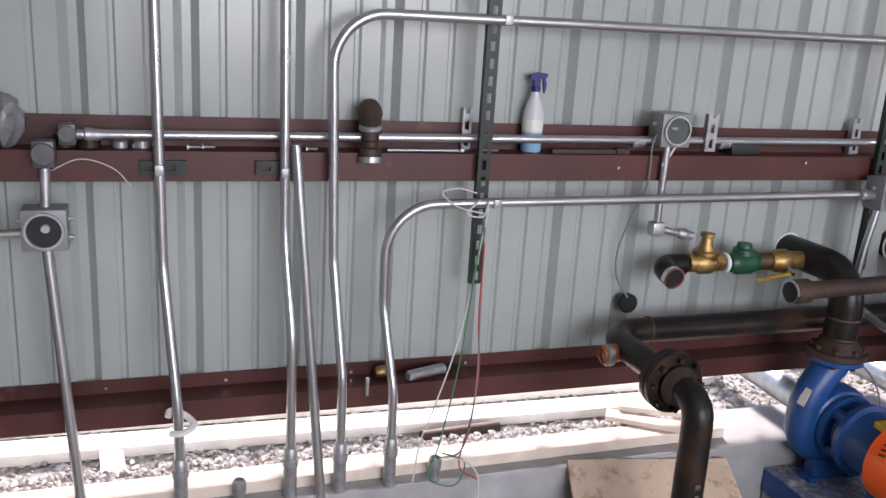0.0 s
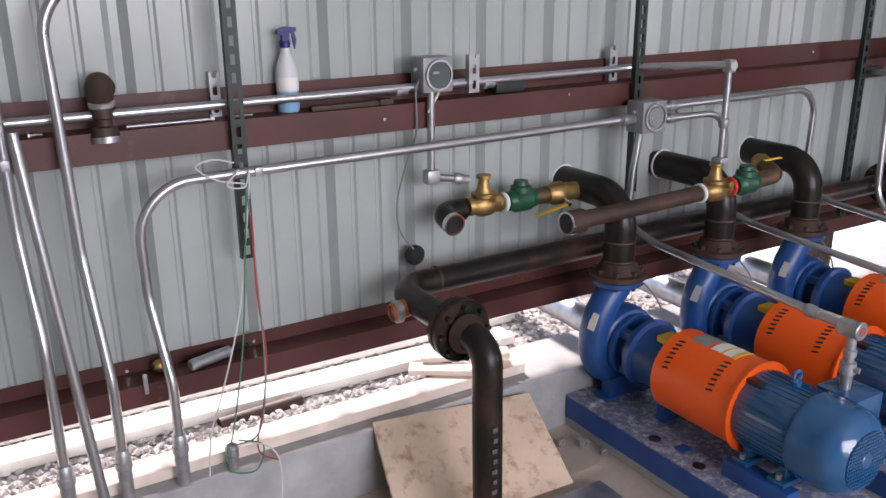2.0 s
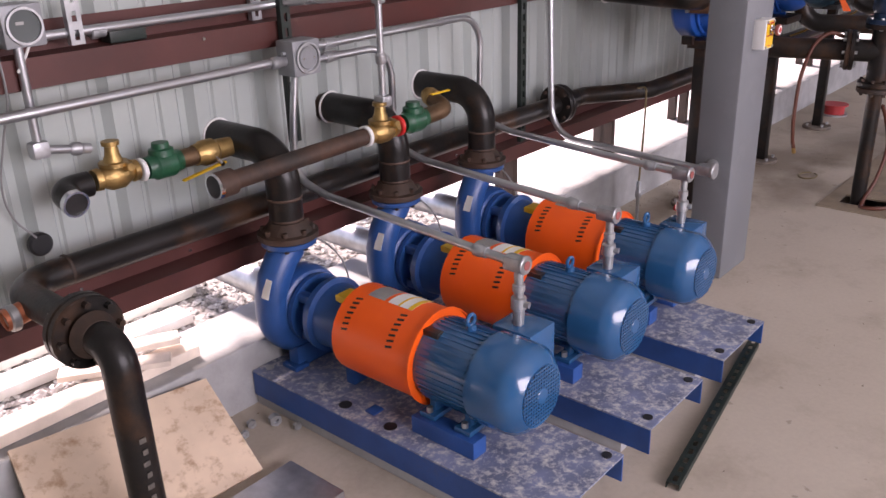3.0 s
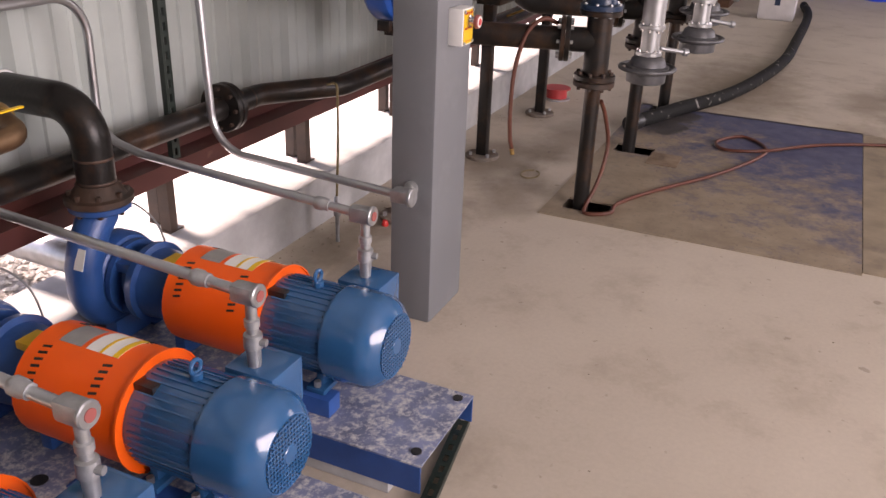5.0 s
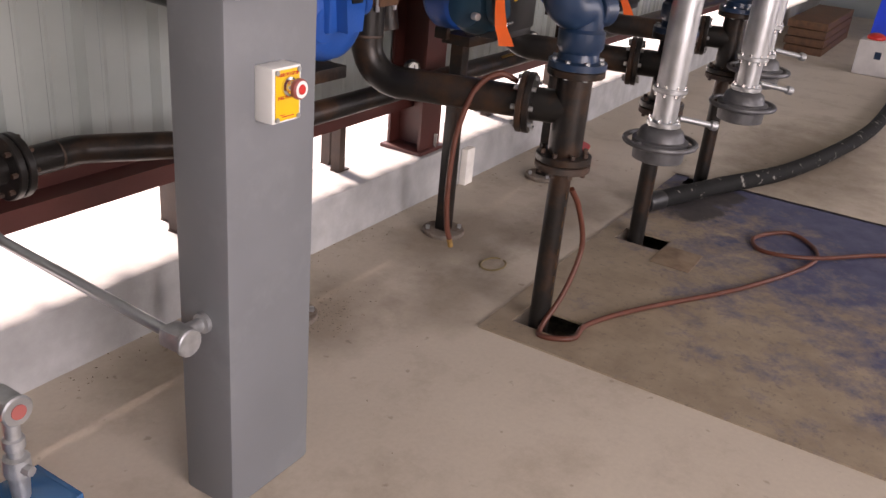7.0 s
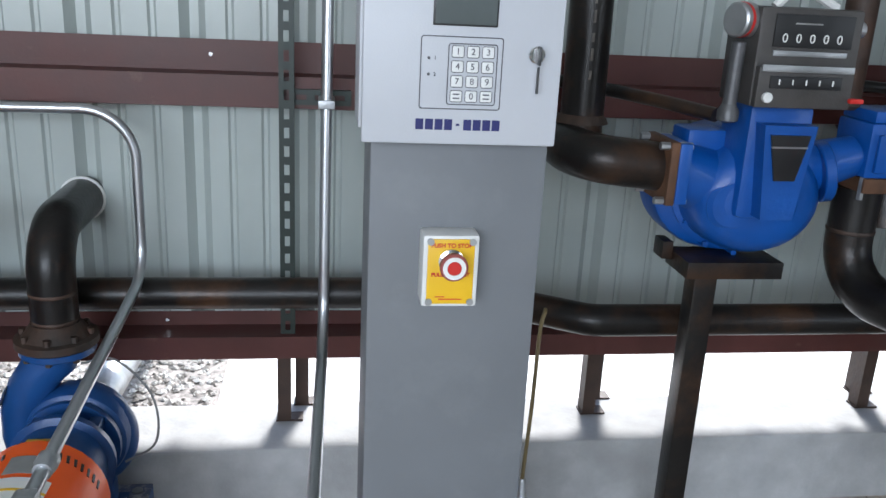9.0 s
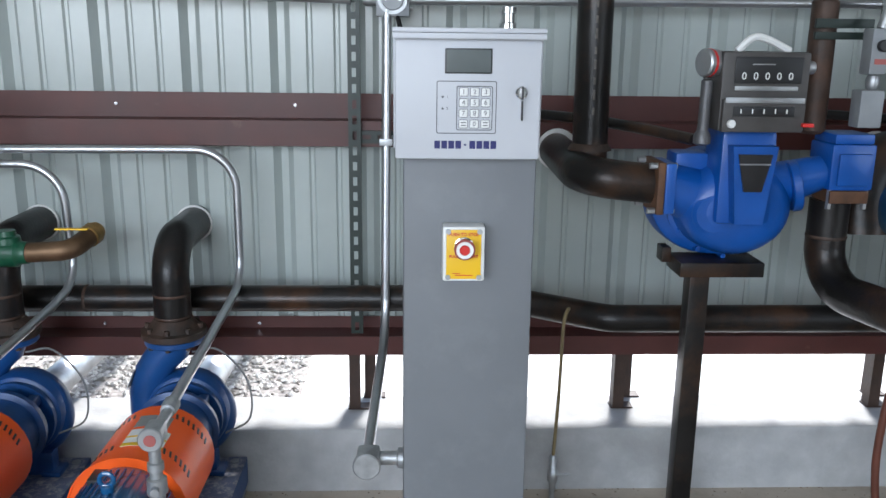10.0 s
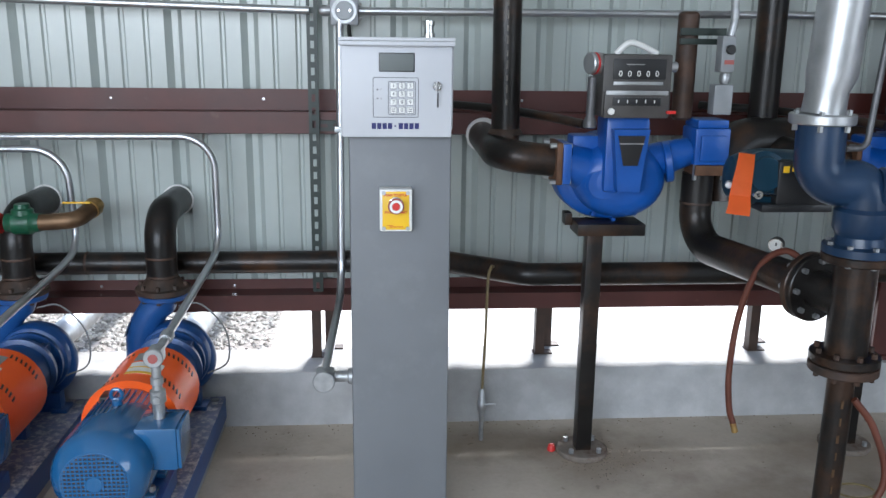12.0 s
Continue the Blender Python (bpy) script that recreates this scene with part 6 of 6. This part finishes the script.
for k in range(16):
    part("printed_mark", box((0.706 - 0.0004 * k, -0.6325, 1.33 + 0.042 * k), (0.712 - 0.0004 * k, -0.6295, 1.35 + 0.042 * k + 0.008 * (k % 2))), FADED, t, smooth=False)
t = thing("sense_line", (0.8, -0.3, 1.2), "thin black line from wall to meter", "pipe", "sense lines")
part("line", sweep(smooth_path([(0.50, -0.22, 1.305), (0.72, -0.42, 1.300), (0.86, -0.62, 1.290), (0.950, -0.79, 1.280)], 6), 0.016, 10), BLACKPIPE, t)
in_bays(t)

# outlet piping down to the tee on the bottom loader
RXX, RYY = 1.612, -1.385
t = thing("outlet_pipe", (1.428, -0.68, 0.7), "black steel elbow pipe from strainer to tee", "pipe", "outlet pipes")
OX, OY = 1.405, -0.668
d = (V(RXX, RYY, 0) - V(OX, OY, 0)).normalized()
e = V(RXX, RYY, 0.838) - d * 0.155
part("tube", sweep(fillet([(OX, OY, 1.098), (OX, OY, 0.838), e], 0.15), 0.056, 24), BLACKPIPE, t)
part("weld", lathe((OX, OY, 0.985), (0, 0, 1), [(0, 0.056), (0.003, 0.0575), (0.007, 0.0575), (0.010, 0.056)], 24), RUSTPIPE, t)
part("flange", cyl(e - d * 0.022, e, 0.105, 28, ch=0.003), BLACKPIPE, t)
in_bays(t)
t = thing("pressure_gauge", (1.731, -0.5, 0.70), "small round pressure gauge on the header pipe", "gauge", "pressure gauges")
gp = V(1.731, -0.650, 0.826)
part("stem", sweep(fillet([(1.731, -0.50, 0.70), (1.731, -0.60, 0.745), (1.731, -0.648, 0.80)], 0.03), 0.007, 10), BRASS, t, "brass stem")
part("gauge", cyl(gp + V(0.012, 0.012, 0), gp - V(0.008, 0.016, 0), 0.028, 24, ch=0.003), BLACK, t)
part("bezel", cyl(gp - V(0.0075, 0.0150, 0), gp - V(0.0085, 0.0165, 0), 0.026, 24), CHROME, t)
part("gauge_face", cyl(gp - V(0.0085, 0.0165, 0), gp - V(0.0095, 0.0185, 0), 0.022, 24), PAPER, t, "white gauge face")
part("needle", box(gp - V(0.0108, 0.0205, 0.001), gp - V(-0.004, 0.0190, -0.011)), BLACK, t, smooth=False)
in_bays(t)

t = thing("loading_riser", (RXX, RYY, -0.3), "black flanged riser with a tee standing in the floor opening", "riser", "loading risers")
part("lower_pipe", cyl((RXX, RYY, -1.0), (RXX, RYY, 0.64), 0.0385, 22), BLACKPIPE, t)
for z0 in (0.625, 0.655):
    part("flange", cyl((RXX, RYY, z0), (RXX, RYY, z0 + 0.026), 0.098, 28, ch=0.003), BLACKPIPE if z0 > 0.63 else RUSTPIPE, t)
part("flange_bolt", bolts((RXX, RYY, 0.653), (0, 0, 1), 0.080, 8, 0.009, 0.085), RUSTPIPE, t)
part("tee", cyl((RXX, RYY, 0.68), (RXX, RYY, 0.955), 0.060, 24), BLACKPIPE, t)
part("branch", sweep([(RXX, RYY, 0.838), e + d * 0.022], 0.058, 22), BLACKPIPE, t)
part("branch_flange", cyl(e + d * 0.001, e + d * 0.024, 0.105, 28, ch=0.003), BLACKPIPE, t)
part("branch_bolt", bolts(e, d, 0.086, 8, 0.009, 0.075), GALV, t)
part("top_flange", cyl((RXX, RYY, 0.955), (RXX, RYY, 0.980), 0.098, 28, ch=0.003), BLACKPIPE, t)
for k in range(8):
    part("printed_mark", box((RXX - 0.014 + 0.003 * (k % 2), RYY - 0.0392, 0.52 - 0.055 * k), (RXX - 0.006, RYY - 0.0372, 0.545 - 0.055 * k)), BRONZE, t, smooth=False)
in_bays(t)

# loading arm: blue swivel elbows and an aluminium boom
t = thing("fuel_loader", (RXX, RYY, 0.9815), "dark blue swivel elbow carrying an aluminium loading arm", "fuel loader", "fuel loaders")
part("swivel", lathe((RXX, RYY, 0.9815), (0, 0, 1), [(0, 0.098), (0.022, 0.098), (0.026, 0.07), (0.05, 0.066), (0.07, 0.078), (0.12, 0.078), (0.135, 0.062)], 26), DARKBLUE, t)
part("swivel_bolt", bolts((RXX, RYY, 0.982), (0, 0, 1), 0.084, 8, 0.009, 0.062), GALV, t)
part("upper_elbow", sweep(fillet([(RXX, RYY, 1.10), (RXX - 0.005, RYY, 1.178), (RXX - 0.13, RYY + 0.03, 1.178), (RXX - 0.135, RYY + 0.03, 1.340)], 0.085), 0.066, 22), DARKBLUE, t)
part("side_boss", cyl((RXX + 0.02, RYY - 0.02, 1.17), (RXX + 0.085, RYY - 0.035, 1.17), 0.058, 22, ch=0.006), DARKBLUE, t)
fx, fy = RXX - 0.135, RYY + 0.03
part("tie_rod", sweep(fillet([(fx + 0.06, fy - 0.03, 1.275), (fx + 0.125, fy - 0.02, 1.275), (fx + 0.165, fy, 1.70), (fx + 0.20, fy + 0.03, 2.35)], 0.03), 0.009, 10), DARKCAST, t, "thin dark tie rod")
part("boom_flange", cyl((fx, fy, 1.340), (fx, fy, 1.368), 0.088, 26, ch=0.003), ALU, t)
part("boom_bolt", bolts((fx, fy, 1.350), (0, 0, 1), 0.076, 6, 0.008, 0.055), GALV, t)
part("boom", sweep([(fx, fy, 1.368), (fx + 0.004, fy, 1.43), (fx + 0.012, fy, 1.47), (fx + 0.10, fy + 0.06, 2.5)], [0.058, 0.056, 0.067, 0.069], 26), ALU, t, "bright aluminium boom")
in_bays(t)

# valve actuator with an orange tag, on the black bypass
t = thing("bypass_valve", (1.60, -0.87, 1.0), "dark teal valve with black cover and orange tag", "valve", "bypass valves")
part("body", lathe((1.425, -0.885, 1.118), (1, -0.06, -0.05), [(0, 0.03), (0.008, 0.062), (0.05, 0.082), (0.10, 0.092), (0.20, 0.092), (0.27, 0.085), (0.30, 0.05)], 28), TEAL, t)
part("bonnet", lathe((1.50, -0.96, 1.135), (0.05, -1, 0.1), [(0, 0.070), (0.02, 0.070), (0.024, 0.055), (0.035, 0.050)], 24), TEAL, t)
part("cover", box((1.535, -1.000, 1.045), (1.72, -0.955, 1.180), 0.012), BLACK, t)
part("cover_foot", box((1.50, -0.99, 1.022), (1.72, -0.86, 1.046), 0.004), BLACK, t)
part("badge", box((1.548, -1.004, 1.145), (1.566, -1.0005, 1.165), 0.001), YELLOW, t)
part("badge", box((1.575, -1.004, 1.148), (1.588, -1.0005, 1.162), 0.001), YELLOW, t)
part("chain", cyl((1.455, -1.018, 1.082), (1.530, -1.010, 1.080), 0.005, 8), CHROME, t)
part("ring", lathe((1.470, -1.020, 1.082), (0, -1, 0), [(0, 0.013), (0.004, 0.013), (0.004, 0.007), (0, 0.007)], 14), CHROME, t)
part("cap_screw", cyl((1.415, -0.93, 1.10), (1.405, -0.955, 1.10), 0.012, 10, ch=0.003), GALV, t)
leaf = []
for k, (lz, ly) in enumerate(((1.205, -1.000), (1.165, -1.012), (1.125, -1.020), (1.085, -1.030), (1.055, -1.050), (1.035, -1.060))):
    sh = 0.022 * (k / 5) * 1.6
    leaf.append((1.432 - sh - 0.024 - 0.003 * k, ly, lz, 1.432 - sh + 0.026, ly - 0.004 * k))
b = bmesh.new()
rows = [(b.verts.new((p[0], p[1], p[2])), b.verts.new((p[3], p[4], p[2] - 0.006))) for p in leaf]
for p, q in zip(rows, rows[1:]):
    b.faces.new((p[0], p[1], q[1], q[0]))
bmesh.ops.solidify(b, geom=list(b.faces), thickness=0.0015)
part("tag", b, ORTAG, t, "bright orange paper tag", smooth=False)
t.location += V(-0.09, -0.20, 0.035)
in_bays(t)
t = thing("bypass_pipe", (1.75, -0.4, 1.1), "large black bypass pipe and riser behind the strainer", "pipe", "bypass pipes")
part("tube", sweep(fillet([(1.545, -0.60, 0.98), (1.545, -0.56, 1.20), (2.10, -0.50, 1.19)], 0.14), 0.088, 24), BLACKPIPE, t)
part("riser", cyl((1.70, -0.50, 1.24), (1.69, -0.50, 4.28), 0.054, 22), BLACKPIPE, t)
in_bays(t, 2)
t = thing("switch_mast", (1.33, -0.68, 1.28), "rusty stub post with a grey switch box", "switch box", "switch boxes")
part("mast", cyl((1.33, -0.66, 1.285), (1.33, -0.66, 1.655), 0.036, 18, ch=0.01), RUSTPIPE, t)
part("arm", box((1.29, -0.705, 1.575), (1.45, -0.690, 1.60), 0.002), STRUT, t)
part("arm", box((1.29, -0.705, 1.545), (1.45, -0.690, 1.565), 0.002), STRUT, t)
sb = part("switch_box", box((1.405, -0.79, 1.455), (1.452, -0.735, 1.575), 0.006), GREYBOX, t)
part("knob", cyl((1.432, -0.79, 1.53), (1.432, -0.806, 1.53), 0.016, 18, ch=0.003), BLACK, sb)
part("red_plate", box((1.416, -0.7925, 1.482), (1.448, -0.7895, 1.496)), DISC, sb)
part("lower_box", box((1.388, -0.80, 1.315), (1.452, -0.745, 1.415), 0.005), GREYBOX, t)
part("nipple", lathe((1.435, -0.76, 1.455), (0, 0, -1), [(0, 0.013), (0.01, 0.018), (0.03, 0.018), (0.04, 0.013)], 10), CASTZINC, t)
part("flex", sweep([(1.44, -0.765, 1.575), (1.45, -0.765, 1.62), (1.46, -0.72, 1.75), (1.46, -0.65, 2.4)], 0.014, 10), CASTZINC, t)
in_bays(t)

# ---------------------------------------------------------------- couplers hanging by the risers


def dry_coupler(x, y, z, label, up):
    t = thing("coupler", (x, y, z), label, "coupler", "hanging couplers")
    part("head", lathe((x, y, z), (0, 0, 1), [(0, 0.085), (0.008, 0.108), (0.06, 0.110), (0.065, 0.120), (0.095, 0.120), (0.10, 0.102), (0.135, 0.092), (0.152, 0.070)], 28), DARKCAST, t)
    part("hand_ring", sweep([V(x + math.cos(a) * 0.160, y + math.sin(a) * 0.150, z + 0.085) for a in [2 * math.pi * k / 28 for k in range(29)]], 0.012, 8), DARKCAST, t)
    for q in (0.6, 2.7, 4.8):
        part("spoke", cyl((x + math.cos(q) * 0.11, y + math.sin(q) * 0.11, z + 0.085), (x + math.cos(q) * 0.158, y + math.sin(q) * 0.148, z + 0.085), 0.010, 8), DARKCAST, t)
    for zz in (0.155, 0.30):
        part("flange", cyl((x, y, z + zz), (x, y, z + zz + 0.022), 0.072, 24, ch=0.003), ALU, t)
        part("flange_bolt", bolts((x, y, z + zz + 0.01), (0, 0, 1), 0.062, 8, 0.006, 0.05), CHROME, t)
    part("spool", cyl((x, y, z + 0.17), (x, y, z + 0.305), 0.052, 24), ALU, t)
    part("lever", cyl((x + 0.04, y - 0.05, z + 0.19), (x + 0.14, y - 0.17, z + 0.165), 0.013, 10, ch=0.003), ALU, t)
    part("lever_knob", cyl((x + 0.132, y - 0.160, z + 0.167), (x + 0.155, y - 0.188, z + 0.161), 0.021, 14, ch=0.006), CASTZINC, t)
    part("drop_pipe", sweep(smooth_path([(x, y, z + 0.32), (x + 0.002, y, z + 0.60), (x + 0.02 + (up[0] - x) * 0.1, y + 0.01, z + 1.0), (up[0], up[1], 2.5)], 6), 0.062, 22), ALU, t)
    return t


dry_coupler(2.46, -1.47, 0.475, "grey loading coupler hanging on a silver pipe", (2.62, -1.32))
dry_coupler(3.22, -1.62, 0.535, "grey loading coupler hanging on a silver pipe", (3.62, -1.33))
dry_coupler(3.62, -1.58, 0.64, "grey loading coupler hanging on a silver pipe", (3.69, -1.31))

# ---------------------------------------------------------------- floor plates over the pit
plates = thing("floor_plates", (2.6, -2.0, 0.0), "worn steel floor plates covering the pit", "floor plate", kind="structure")
HOLES = [(RXX + BAY * k - 0.06, -1.53, RXX + BAY * k + 0.10, -1.30) for k in range(3)]


def plate_mesh(x0, y0, x1, y1, holes, z0=-0.004, z1=0.006):
    xs = sorted({x0, x1, *[h[0] for h in holes], *[h[2] for h in holes]})
    ys = sorted({y0, y1, *[h[1] for h in holes], *[h[3] for h in holes]})
    b = bmesh.new()
    for xa, xb in zip(xs, xs[1:]):
        for ya, yb in zip(ys, ys[1:]):
            mx, my = (xa + xb) / 2, (ya + yb) / 2
            if any(h[0] < mx < h[2] and h[1] < my < h[3] for h in holes):
                continue
            box((xa, ya, z0), (xb, yb, z1), 0, b)
    bmesh.ops.remove_doubles(b, verts=b.verts, dist=1e-5)
    return b


part("plate", plate_mesh(1.43, -2.70, 3.80, -1.22, HOLES[:3]), FLOORPLATE, plates, "tan steel plate with worn blue paint", smooth=False)
part("plate", plate_mesh(1.46, -4.34, 3.80, -2.7035, []), FLOORPLATE2, plates, "tan steel plate", smooth=False)
part("plate", plate_mesh(3.8035, -4.34, 6.24, -1.20, []), FLOOR, plates, "tan dusty plate with a dark spill", smooth=False)
# a rust stain on the plate, added as a thin raised square
single("steel_cover", box((2.46, -1.71, 0.0065), (2.69, -1.53, 0.011), 0.002), RUSTSTAIN, "rust stain on the floor plate, added as a thin square", "cover")

# ---------------------------------------------------------------- hoses
t = thing("air_hose", (1.6, -1.4, 0), "red rubber air hose lying looped on the floor", "hose")
part("hose", sweep(smooth_path([(1.635, -1.425, 0.55), (1.70, -1.44, 0.46), (1.74, -1.46, 0.30), (1.66, -1.45, 0.14), (1.56, -1.42, 0.02), (1.51, -1.45, 0.012), (1.56, -1.55, 0.02), (1.70, -1.55, 0.018), (1.965, -1.667, 0.018), (2.436, -1.94, 0.018), (2.898, -2.13, 0.018), (3.129, -2.135, 0.018), (3.285, -1.981, 0.018), (3.089, -1.85, 0.018), (2.942, -1.923, 0.018), (2.999, -2.144, 0.030), (3.352, -2.448, 0.018), (3.596, -2.90, 0.018), (3.75, -3.6, 0.018), (4.4, -4.6, 0.014), (5.5, -5.6, 0.012)], 8), 0.0105, 10), HOSERED, t)
t = thing("drain_whip", (1.45, -1.05, 0.28), "short red-brown hose hanging from the flange", "hose", "hanging hoses")
part("hose", sweep(smooth_path([(1.56, -1.20, 0.905), (1.52, -1.14, 0.925), (1.475, -1.08, 0.86), (1.440, -1.045, 0.70), (1.425, -1.04, 0.50), (1.435, -1.045, 0.36), (1.452, -1.052, 0.30)], 7), 0.0105, 10), HOSERED, t)
part("end_fitting", cyl((1.450, -1.0515, 0.305), (1.460, -1.055, 0.270), 0.011, 10, ch=0.002), BRASS, t)
t = thing("transfer_hose", (5.5, -1.9, 0.0), "thick black rubber hose curving over the floor", "hose")
part("hose", sweep(smooth_path([(3.16, -1.33, 0.055), (3.6, -1.50, 0.055), (4.22, -1.75, 0.05), (5.0, -1.93, 0.05), (5.9, -2.05, 0.05), (7.0, -2.08, 0.05), (8.2, -2.10, 0.05), (8.95, -2.08, 0.05), (9.6, -2.0, 0.05)], 8), 0.048, 16), RUBBER, t)
part("end_fitting", cyl((3.05, -1.29, 0.055), (3.17, -1.335, 0.055), 0.052, 16, ch=0.004), BLACK, t)
t = thing("rope_ring", (1.75, -0.98, 0), "thin tan ring of cord on the floor", "cord")
part("loop", sweep([V(1.95 + 0.07 * math.cos(a), -1.0 + 0.05 * math.sin(a), 0.004) for a in [2 * math.pi * k / 20 for k in range(20)]], 0.004, 6), HOSEYEL, t)

# ---------------------------------------------------------------- far end
t = thing("wire_spool", (3.64, -0.62, 0), "spool of red wire standing on the floor", "spool")
part("flange", cyl((3.64, -0.62, 0), (3.64, -0.62, 0.012), 0.10, 24), CASTZINC, t)
part("winding", cyl((3.64, -0.62, 0.012), (3.64, -0.62, 0.075), 0.075, 24), WIRER, t, "red wound wire")
part("flange", cyl((3.64, -0.62, 0.075), (3.64, -0.62, 0.085), 0.10, 24), WIRER, t)
t = thing("storage_tote", (8.6, -1.75, 0), "pale storage tote with red things on top", "box")
part("body", box((8.45, -1.95, 0), (8.80, -1.55, 0.34), 0.02), CARD, t)
part("label", box((8.447, -1.78, 0.17), (8.4495, -1.72, 0.24)), DARKBLUE, t, smooth=False)
part("contents", ellipsoid((8.62, -1.68, 0.355), 0.12, 0.09, 0.045), RED, t)
t = thing("lumber_stack", (9.6, -0.9, 0), "stack of brown lumber on the floor", "lumber")
for k in range(4):
    part("plank", box((9.1, -1.15, 0.09 * k), (11.0, -0.75 + 0.02 * (k % 2), 0.09 * k + 0.08), 0.005), RUST, t)
t = thing("tarp", (11.3, -2.6, 0), "bright blue tarp heaped on the floor", "tarp")
b = bmesh.new()
bmesh.ops.create_grid(b, x_segments=24, y_segments=40, size=1)
for v in b.verts:
    u, w = v.co.x, v.co.y
    h = max(0.0, 1 - u * u) ** 0.5 * 0.7 + 0.06 * noise.noise(V(u * 3, w * 6, 0.3))
    v.co = V(11.9 + u * 0.9, -3.4 + w * 2.0, max(0.004, h))
part("sheet", b, TARP, t)
t = thing("parts_bin", (2.75, -0.35, 0), "pale plastic sheet standing by the curb", "sheet")
part("panel", box((2.72, -0.40, 0.0), (2.80, -0.362, 0.20), 0.004), WHITEWOOD, t)

# ---------------------------------------------------------------- litter


def litter(count, cx, cy, sx, sy, seed, lab):
    rng = random.Random(seed)
    verts, faces = [], []
    for _ in range(count):
        x, y = rng.gauss(cx, sx), min(-0.365, rng.gauss(cy, sy))
        s = rng.uniform(0.001, 0.0045)
        base, rz = len(verts), rng.uniform(0, 6.3)
        for px, py, pz in ((1.4, 0, 0), (0.1, 0.7, 0), (-1.2, 0.2, 0), (-0.1, -0.7, 0), (0, 0, 0.7)):
            verts.append((x + s * (px * math.cos(rz) - py * math.sin(rz)), y + s * (px * math.sin(rz) + py * math.cos(rz)), 0.0004 + s * pz))
        faces += [(base, base + 1, base + 4), (base + 1, base + 2, base + 4), (base + 2, base + 3, base + 4), (base + 3, base, base + 4), (base + 3, base + 2, base + 1, base)]
    me = bpy.data.meshes.new("litter")
    me.from_pydata(verts, [], faces)
    me.materials.append(CRUMB)
    return tagged(new("litter", me), lab, "litter", kind="stuff")


litter(260, 1.12, -0.72, 0.10, 0.07, 11, "fine crumbs of concrete round the stand foot")
litter(260, 0.6, -0.42, 1.6, 0.05, 12, "fine dark dirt along the foot of the curb")
litter(70, 1.2, -1.9, 1.4, 0.7, 13, "scattered specks on the floor")
